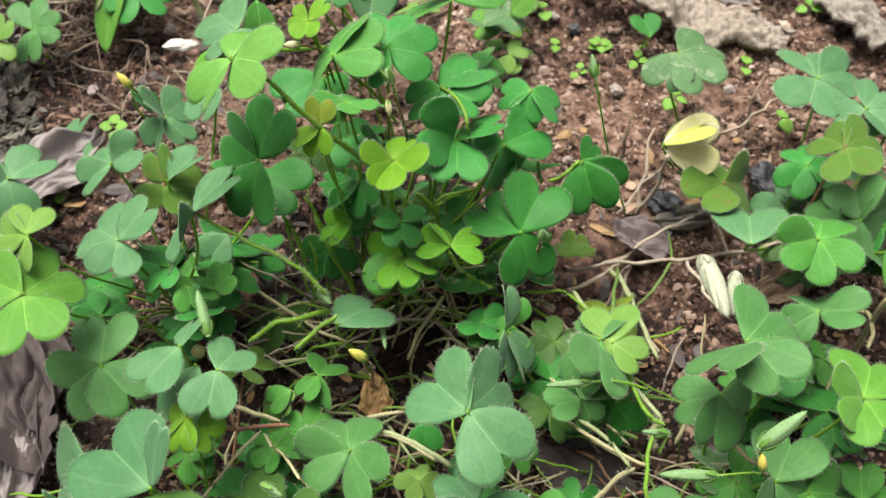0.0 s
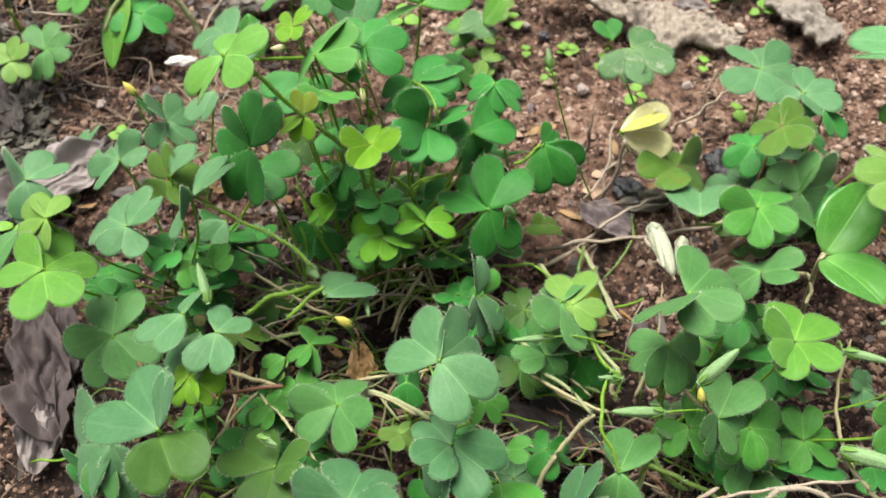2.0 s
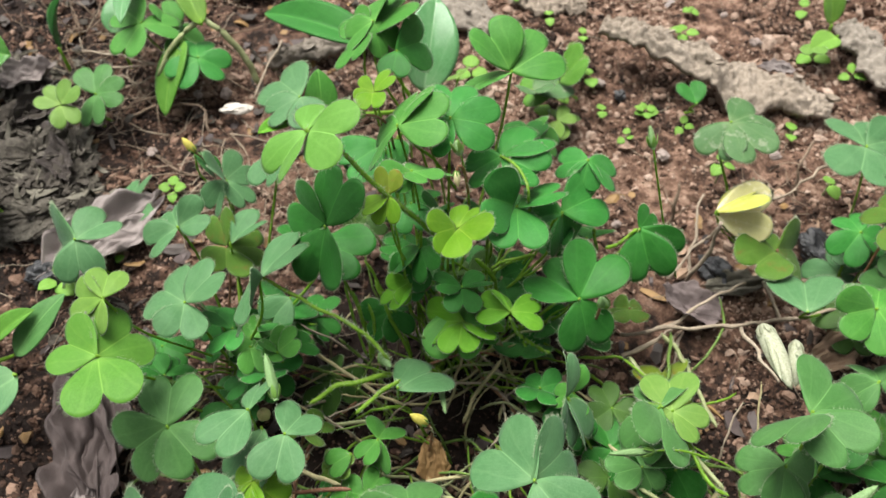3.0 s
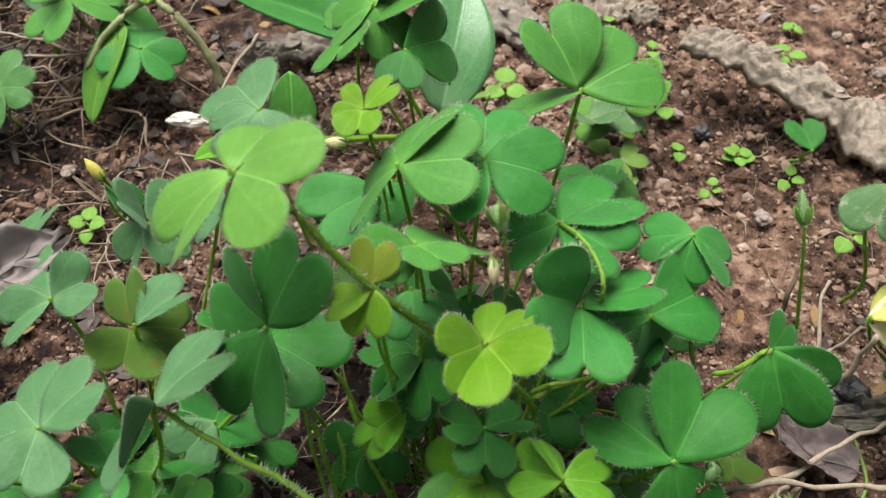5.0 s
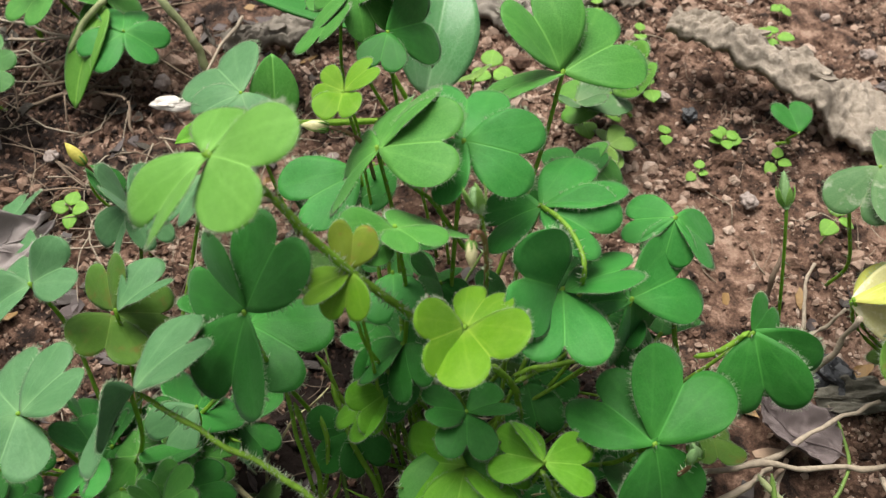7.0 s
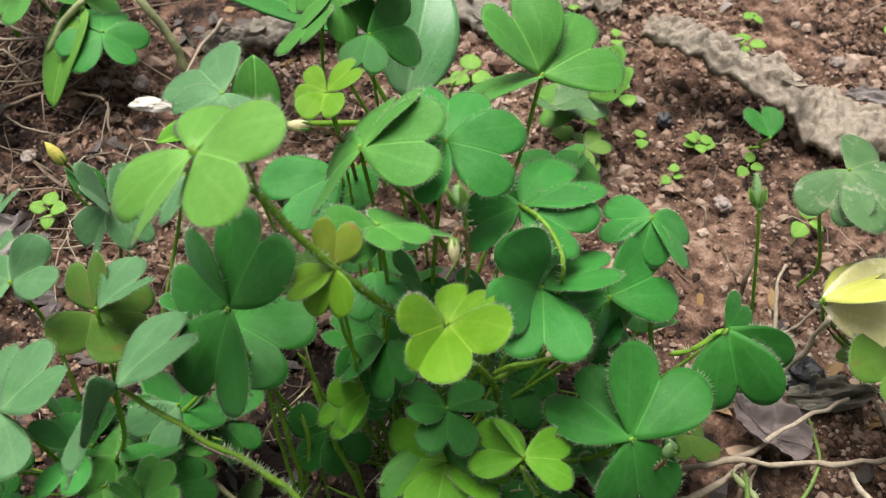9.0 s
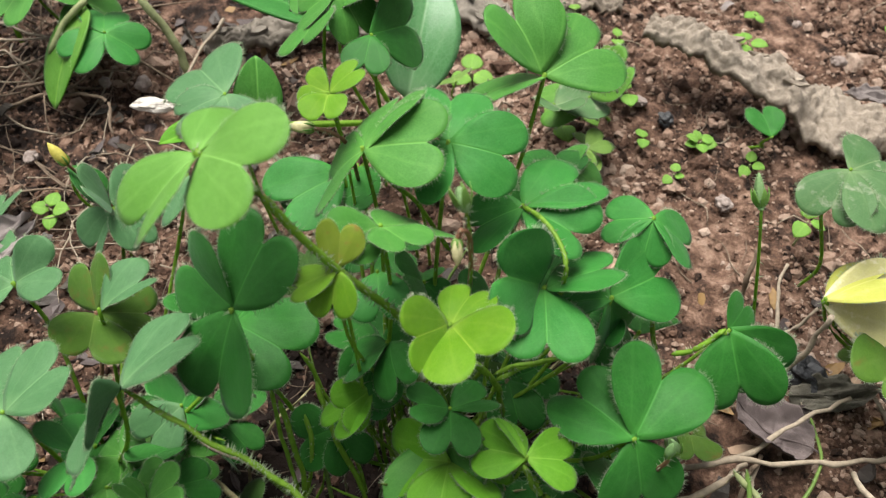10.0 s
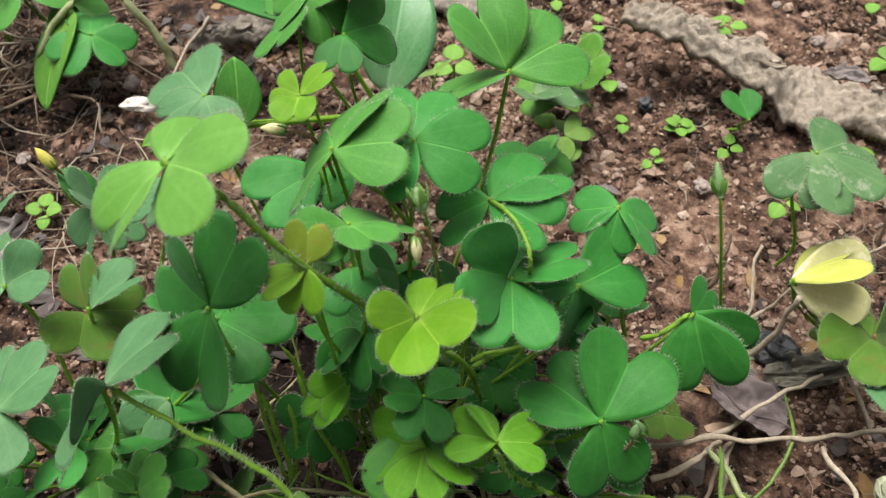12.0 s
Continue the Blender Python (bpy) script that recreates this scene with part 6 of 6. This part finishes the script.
ovate_leaf(broad_weed, (-0.0645, 0.0325, 0.0500), (-0.0660, 0.0451, 0.0620), 0.0125, "green", 25)
ovate_leaf(broad_weed, (-0.0723, 0.0323, 0.0500), (-0.0847, 0.0209, 0.0550), 0.008, "lime", 0)
ovate_leaf(broad_weed, (-0.0430, 0.0097, 0.0500), (-0.0546, 0.0084, 0.0600), 0.02, "grey", 0)
bent_weed = thing("weed", (-0.1100, 0.1021, 0.0000), "weed with a bent pale stem and drooping blade", "plant")
PLANTS["bent"] = bent_weed
stem_piece("bent", "light", 0.0019, 0.0014, [(-0.1098, 0.1011, 0.0000), (-0.1145, 0.1041, 0.0120), (-0.1228, 0.1073, 0.0250), (-0.1321, 0.1116, 0.0300), (-0.1376, 0.1298, 0.0350)], 0)
stem_piece("bent", "light", 0.0016, 0.0012, [(-0.1319, 0.1090, 0.0300), (-0.1426, 0.1001, 0.0240), (-0.1498, 0.0884, 0.0150)], 0)
ovate_leaf(bent_weed, (-0.1407, 0.1024, 0.0250), (-0.1463, 0.0725, 0.0080), 0.017, "clear", 20, stalk=[(-0.1321, 0.1116, 0.0300)])
ovate_leaf(bent_weed, (-0.1692, 0.1413, 0.0350), (-0.1616, 0.0970, 0.0400), 0.011, "silver", 0, stalk=[(-0.1593, 0.1347, 0.0300)])
ovate_leaf(bent_weed, (-0.1306, 0.1058, 0.0300), (-0.1429, 0.1263, 0.0400), 0.012, "lime2", 0, stalk=[(-0.1321, 0.1116, 0.0300)])

eaten_weed = thing("weed", (-0.1722, 0.1096, 0.0), "weed with a pale turquoise insect-eaten leaf", "plant")
ovate_leaf(eaten_weed, (-0.1722, 0.1096, 0.0200), (-0.1747, 0.1257, 0.0300), 0.014, "silver", -12)
dark_weed = thing("weed", (-0.1995, 0.1051, 0.0), "dark green narrow-leaved weed on soil", "plant")
ovate_leaf(dark_weed, (-0.1995, 0.1051, 0.0150), (-0.1925, 0.1080, 0.0400), 0.011, "dark", 10)
oval_seedling = thing("weed", (0.1503, 0.1388, 0.0), "pale green oval-leaved young weed on dry soil", "plant")
ovate_leaf(oval_seedling, (0.1503, 0.1388, 0.0120), (0.1471, 0.1490, 0.0280), 0.0125, "sprout", 8)
ovate_leaf(oval_seedling, (0.1526, 0.1335, 0.0100), (0.1379, 0.1219, 0.0120), 0.0115, "sprout", -6)

# ---- tiny seedlings ----
sprout((0.0633, 0.0881), 6, 0.00256, 0.004)
sprout((0.0446, 0.0874), 2, 0.00256, 0.004)
sprout((0.0536, 0.0733), 3, 0.00192, 0.003)
sprout((0.0783, 0.0797), 3, 0.00256, 0.003)
sprout((0.0848, 0.1386), 4, 0.0032, 0.004)
sprout((0.1451, 0.1635), 2, 0.0032, 0.004)
sprout((-0.1326, 0.0344), 4, 0.0032, 0.004)
sprout((0.0056, 0.1614), 2, 0.00288, 0.004)
sprout((0.0220, 0.1477), 2, 0.00288, 0.004)
sprout((0.1585, 0.1175), 3, 0.0032, 0.004)
sprout((0.1256, 0.0821), 2, 0.00352, 0.004)
sprout((0.0889, 0.0511), 3, 0.0032, 0.012)
sprout((0.0380, 0.1381), 2, 0.00256, 0.003)
sprout((0.0398, 0.1075), 2, 0.004, 0.005)
sprout((0.0248, 0.0966), 3, 0.004, 0.006)
sprout((0.0167, 0.0882), 2, 0.0048, 0.006)
sprout((-0.0139, 0.1079), 3, 0.0048, 0.008)
sprout((-0.1444, 0.0016), 2, 0.0024, 0.003)
sprout((0.1331, 0.0493), 2, 0.00352, 0.008)
sprout((0.1088, 0.0822), 2, 0.00192, 0.003)
sprout((0.0910, 0.1595), 3, 0.00224, 0.003)
sprout((-0.1626, -0.0136), 3, 0.0048, 0.006)
sprout((0.1436, 0.1314), 3, 0.0048, 0.004)

# ---- dead leaves, bark, charcoal, chips ----
dead_leaf((-0.1517, 0.0073, 0.0080), 0.05, 0.027, -45, 4, 8, "pinkgrey", "pale pinkish-grey dead leaf lying on soil", 0.3, 1)
dead_leaf((-0.1313, -0.0789, 0.0080), 0.06, 0.024, 25, 0, -8, "purple", "curled purple-brown dead leaf beside the sorrel", 0.4, 2)
dead_leaf((0.0698, -0.0143, 0.0070), 0.022, 0.016, 60, 5, 5, "mauve", "purple-grey curled dead leaf on soil", 1.1, 4)
dead_leaf((0.0454, -0.0974, 0.0060), 0.035, 0.022, 70, 0, 5, "greydark", "dark grey dead leaf in the litter", 0.3, 5)
dead_leaf((0.0873, -0.1379, 0.0080), 0.024, 0.016, 60, 0, 5, "tan", "pinkish-tan dead leaf in the litter", 0.3, 6)
dead_leaf((-0.1095, -0.0491, 0.0100), 0.012, 0.007, 10, -20, 0, "brown", "small brown dead leaf", 0.5, 7)
dead_leaf((0.1229, 0.1148, 0.0060), 0.016, 0.008, 80, 0, 0, "pinkgrey", "small pale dead leaf on soil", 0.4, 8)
dead_leaf((0.1165, -0.0321, 0.0100), 0.026, 0.012, -60, 0, 10, "tan", "folded tan dead leaf under the sorrel", 0.5, 9)
dead_leaf((-0.1274, -0.1010, 0.0060), 0.03, 0.014, 5, 5, 20, "pinkgrey", "pinkish-grey dead leaf fragment", 0.5, 10)
dead_leaf((-0.1318, -0.0693, 0.0080), 0.05, 0.022, 20, 0, 10, "purple", "purple-brown folded dead leaf", 0.5, 11)
dead_leaf((0.0896, -0.0007, 0.0040), 0.024, 0.011, -80, 0, 0, "lichen", "greenish-grey rotting leaf on soil", 0.2, 14)
dead_leaf((-0.0181, -0.0810, 0.0200), 0.014, 0.01, 10, 30, 0, "brown", "small yellow-brown withered leaf", 0.5, 15)
bark_strip([(0.0444, 0.1250, 0.0170), (0.0634, 0.1160, 0.0185), (0.0869, 0.1080, 0.0130), (0.1055, 0.1033, 0.0040), (0.1261, 0.0996, 0.0030), (0.1435, 0.0927, 0.0020)], (0.009, 0.015, 0.018, 0.026, 0.022, 0.010), 0.009, BARK, "long weathered grey bark strip on soil", 1)
bark_strip([(-0.0490, 0.1825, 0.0040), (-0.0264, 0.1604, 0.0040), (-0.0039, 0.1367, 0.0020)], (0.02, 0.03, 0.012), 0.008, BARK_PALE, "pale weathered bark slab", 2)
bark_strip([(-0.1066, 0.1099, 0.0040), (-0.0864, 0.1191, 0.0060), (-0.0585, 0.1274, 0.0060), (-0.0441, 0.1291, 0.0040)], (0.006, 0.011, 0.012, 0.008), 0.005, BARK_PALE, "narrow pale strip of old bark", 3)
bark_strip([(0.1608, 0.1481, 0.0040), (0.1707, 0.1189, 0.0060), (0.1845, 0.0910, 0.0040)], (0.012, 0.022, 0.014), 0.006, BARK_PALE, "pale dry bark strip beside the soil", 4)
bark_strip([(-0.2588, 0.1020, 0.0060), (-0.2261, 0.0938, 0.0080), (-0.2064, 0.0873, 0.0030)], (0.02, 0.024, 0.01), 0.009, BARK_DARK, "dark rotten wood piece lying on soil", 5)
bark_strip([(-0.1355, 0.1615, 0.0020), (-0.1073, 0.1774, 0.0040), (-0.0728, 0.1964, 0.0040)], (0.01, 0.016, 0.01), 0.006, BARK, "small grey weathered bark fragment", 6)
bark_strip([(0.0044, 0.1656, 0.0020), (0.0196, 0.1588, 0.0040), (0.0403, 0.1573, 0.0020)], (0.01, 0.016, 0.01), 0.005, BARK, "small grey weathered bark fragment", 8)
lump("charcoal", (0.1227, 0.0153, 0.0040), (0.006, 0.009, 0.005), CHARCOAL, "black lump of charcoal on soil", "charcoal", 1, "charcoal lumps", 0.5, 20)
lump("charcoal", (0.0827, 0.0060, 0.0030), (0.005, 0.0065, 0.004), CHARCOAL, "black lump of charcoal on soil", "charcoal", 2, "charcoal lumps", 0.5, 50)
lump("charcoal", (0.0531, 0.0987, 0.0020), (0.0028, 0.0026, 0.002), CHARCOAL, "small black lump of charcoal", "charcoal", 3, "charcoal lumps", 0.4, 0)
lump("charcoal", (-0.1708, -0.0095, 0.0040), (0.007, 0.005, 0.004), CHARCOAL, "black lump of charcoal by a dead leaf", "charcoal", 4, "charcoal lumps", 0.5, 0)
lump("wood_chip", (-0.1148, 0.0791, 0.0060), (0.0066, 0.0026, 0.0022), CHIP, "whitish wood chip on soil", "wood chip", 5, "", 0.3, 5)
lump("berry", (0.0160, -0.1330, 0.0360), (0.0046, 0.0046, 0.005), BERRY, "bright red bumpy berry under the leaves", "berry", 6, "", 0.12, 0)
lump("pebble", (0.1179, 0.1355, 0.0030), (0.0028, 0.00224, 0.00196), STONE, "pale pinkish pebble in the soil", "pebble", 20, "pebbles", 0.3, 0)
lump("pebble", (0.1058, 0.1544, 0.0030), (0.002, 0.0016, 0.0014), STONE, "pale pinkish pebble in the soil", "pebble", 21, "pebbles", 0.3, 40)
lump("pebble", (-0.1228, 0.0915, 0.0030), (0.003, 0.0024, 0.0021), STONE, "pale pinkish pebble in the soil", "pebble", 22, "pebbles", 0.3, 80)
lump("pebble", (-0.1353, 0.0905, 0.0030), (0.0022, 0.00176, 0.00154), STONE, "pale pinkish pebble in the soil", "pebble", 23, "pebbles", 0.3, 120)
lump("pebble", (0.1593, 0.0381, 0.0030), (0.003, 0.0024, 0.0021), STONE, "pale pinkish pebble in the soil", "pebble", 24, "pebbles", 0.3, 160)
lump("pebble", (-0.1079, -0.1381, 0.0030), (0.003, 0.0024, 0.0021), STONE, "pale pinkish pebble in the soil", "pebble", 25, "pebbles", 0.3, 200)
lump("pebble", (-0.1030, -0.1326, 0.0030), (0.0025, 0.002, 0.00175), STONE, "pale pinkish pebble in the soil", "pebble", 26, "pebbles", 0.3, 240)
lump("pebble", (-0.1114, -0.1418, 0.0030), (0.003, 0.0024, 0.0021), STONE, "pale pinkish pebble in the soil", "pebble", 27, "pebbles", 0.3, 280)
lump("pebble", (0.1001, 0.1692, 0.0030), (0.002, 0.0016, 0.0014), STONE, "pale pinkish pebble in the soil", "pebble", 28, "pebbles", 0.3, 320)
lump("pebble", (0.1151, 0.0649, 0.0030), (0.0025, 0.002, 0.00175), STONE, "pale pinkish pebble in the soil", "pebble", 29, "pebbles", 0.3, 360)
lump("pebble", (-0.0604, 0.0650, 0.0030), (0.002, 0.0016, 0.0014), STONE, "pale pinkish pebble in the soil", "pebble", 30, "pebbles", 0.3, 400)
lump("pebble", (-0.1469, 0.0550, 0.0030), (0.0025, 0.002, 0.00175), STONE, "pale pinkish pebble in the soil", "pebble", 31, "pebbles", 0.3, 440)
lump("pebble", (0.0684, 0.0629, 0.0030), (0.003, 0.0024, 0.0021), STONE, "pale pinkish pebble in the soil", "pebble", 32, "pebbles", 0.3, 480)
lump("pebble", (0.0442, 0.1052, 0.0030), (0.0025, 0.002, 0.00175), STONE, "pale pinkish pebble in the soil", "pebble", 33, "pebbles", 0.3, 520)
lump("pebble", (0.0471, 0.0257, 0.0030), (0.002, 0.0016, 0.0014), STONE, "pale pinkish pebble in the soil", "pebble", 34, "pebbles", 0.3, 560)
lump("pebble", (-0.0596, -0.0048, 0.0030), (0.003, 0.0024, 0.0021), STONE, "pale pinkish pebble in the soil", "pebble", 35, "pebbles", 0.3, 600)
lump("rotten_wood", (-0.2126, 0.0660, 0.0040), (0.016, 0.01, 0.007), BARK_DARK, "dark crumbling piece of rotten wood", "wood", 60, "pieces of rotten wood", 0.95, 0)
lump("rotten_wood", (-0.1933, 0.0487, 0.0040), (0.014, 0.012, 0.007), BARK_DARK, "dark crumbling piece of rotten wood", "wood", 61, "pieces of rotten wood", 0.95, 50)
lump("rotten_wood", (-0.1784, 0.0331, 0.0030), (0.013, 0.011, 0.006), BARK_DARK, "dark crumbling piece of rotten wood", "wood", 62, "pieces of rotten wood", 0.95, 100)
lump("rotten_wood", (-0.2001, 0.0362, 0.0030), (0.015, 0.01, 0.006), BARK_DARK, "dark crumbling piece of rotten wood", "wood", 63, "pieces of rotten wood", 0.95, 150)
lump("rotten_wood", (-0.1820, 0.0205, 0.0030), (0.012, 0.01, 0.005), BARK_DARK, "dark crumbling piece of rotten wood", "wood", 64, "pieces of rotten wood", 0.95, 200)
lump("rotten_wood", (-0.2153, 0.0495, 0.0030), (0.014, 0.01, 0.006), BARK_DARK, "dark crumbling piece of rotten wood", "wood", 65, "pieces of rotten wood", 0.95, 250)
lump("rotten_wood", (-0.1793, 0.0530, 0.0030), (0.01, 0.007, 0.005), BARK_DARK, "dark crumbling piece of rotten wood", "wood", 66, "pieces of rotten wood", 0.95, 300)
lump("rotten_wood", (-0.2039, 0.0111, 0.0030), (0.014, 0.009, 0.005), BARK_DARK, "dark crumbling piece of rotten wood", "wood", 67, "pieces of rotten wood", 0.95, 350)
dead_leaf((-0.2088, 0.0895, 0.0120), 0.026, 0.016, -70, 10, 10, "pinkgrey", "curled grey dead leaf on rotten wood", 0.8, 31)
dead_leaf((-0.1974, 0.0749, 0.0080), 0.03, 0.014, -40, 0, 20, "greydark", "dark curled dead leaf on rotten wood", 0.8, 32)
dead_leaf((-0.1787, 0.0435, 0.0100), 0.024, 0.012, 30, 10, -20, "greydark", "dark curled dead leaf on rotten wood", 0.9, 33)



# ---- undergrowth: low leaves and bare stalks in the shade of the clumps ----
def undergrowth(owner, x, y, rx, ry, count, low, high, kinds, size, seed):
    rng = random.Random(seed)
    for _ in range(count):
        a, q = rng.random() * 6.283, math.sqrt(rng.random())
        c = (x + rx * q * math.cos(a), y + ry * q * math.sin(a), rng.uniform(low, high))
        turn = rng.random() * 360
        leaf(owner, c, size * rng.uniform(0.8, 1.2), rng.choice(kinds), *[(turn + 120 * k + rng.uniform(-14, 14), rng.uniform(-35, 10), rng.uniform(-22, 22), rng.uniform(0.85, 1.1)) for k in range(3)],
             stem=rng.choice(("green", "dark", "tan")))


def bare_stalks(owner, x, y, rx, ry, count, high, seed):
    """Thin leafless stalks between the crown and the leaves above."""
    rng = random.Random(seed)
    for _ in range(count):
        a, q = rng.random() * 6.283, math.sqrt(rng.random())
        px, py = x + rx * q * math.cos(a), y + ry * q * math.sin(a)
        b = rng.random() * 6.283
        d = rng.uniform(0.01, 0.035)
        top = (px + d * math.cos(b), py + d * math.sin(b), rng.uniform(0.4, 1.0) * high)
        stem_piece(owner, rng.choice(("green", "green", "tan", "dark", "straw")), 0.0005, 0.0004,
                   [(px, py, -0.001), (px + d * 0.3 * math.cos(b + 0.4), py + d * 0.3 * math.sin(b + 0.4), top[2] * 0.55), top], 12, "bare_stalk")


def tangle(owner, x, y, rx, ry, count, high, seed):
    """Old runners and fallen stalks that arch over one another just above the litter."""
    rng = random.Random(seed)
    for _ in range(count):
        a, q = rng.random() * 6.283, math.sqrt(rng.random())
        px, py = x + rx * q * math.cos(a), y + ry * q * math.sin(a)
        b = rng.uniform(-0.9, 0.9) + (math.pi if rng.random() < 0.5 else 0.0)
        d = rng.uniform(0.018, 0.05)
        lift = rng.uniform(0.3, 1.0) * high
        way = []
        for f in (0.0, 0.3, 0.65, 1.0):
            way.append((px + d * f * math.cos(b), py + d * f * math.sin(b), 0.001 + lift * math.sin(math.pi * (0.06 + 0.8 * f))))
            b += rng.uniform(-0.3, 0.3)
        stem_piece(owner, rng.choice(("tan", "straw", "light", "dark", "red", "green")), rng.uniform(0.00045, 0.0008), 0.0005, way, 14, "runner")


undergrowth("central", -0.016, -0.006, 0.045, 0.022, 7, 0.015, 0.04, ("dark", "dark", "olivedark"), 0.0105, 1)
undergrowth("left", -0.082, -0.045, 0.030, 0.028, 9, 0.012, 0.028, ("dark", "dark", "olivedark", "mid"), 0.0105, 2)
undergrowth("front_left", -0.052, -0.115, 0.032, 0.025, 8, 0.010, 0.026, ("mid", "dark", "green"), 0.0095, 3)
undergrowth("front", 0.012, -0.118, 0.035, 0.02, 6, 0.008, 0.026, ("mid", "dark", "blue"), 0.0105, 4)
undergrowth("right_front", 0.108, -0.088, 0.036, 0.03, 10, 0.010, 0.032, ("mid", "dark", "green"), 0.0115, 5)
undergrowth("right_back", 0.142, -0.005, 0.022, 0.03, 8, 0.012, 0.035, ("olivedark", "mid", "blue"), 0.012, 6)
undergrowth("middle_right", 0.046, -0.072, 0.018, 0.016, 7, 0.008, 0.026, ("mid", "dark", "olivedark"), 0.010, 7)
bare_stalks("central", -0.022, -0.058, 0.034, 0.022, 30, 0.034, 8)
bare_stalks("central", -0.012, -0.03, 0.03, 0.02, 20, 0.05, 9)
bare_stalks("front", 0.0, -0.1, 0.04, 0.02, 22, 0.025, 10)
bare_stalks("right_front", 0.085, -0.105, 0.04, 0.03, 24, 0.028, 11)
bare_stalks("left", -0.075, -0.055, 0.03, 0.03, 18, 0.03, 12)
tangle("central", -0.012, -0.062, 0.040, 0.022, 26, 0.026, 14)
tangle("middle_right", 0.050, -0.070, 0.022, 0.030, 22, 0.018, 15)
tangle("front", 0.004, -0.098, 0.045, 0.022, 18, 0.014, 16)
tangle("front_left", -0.062, -0.092, 0.030, 0.024, 24, 0.018, 17)
tangle("right_front", 0.095, -0.125, 0.045, 0.022, 16, 0.016, 18)
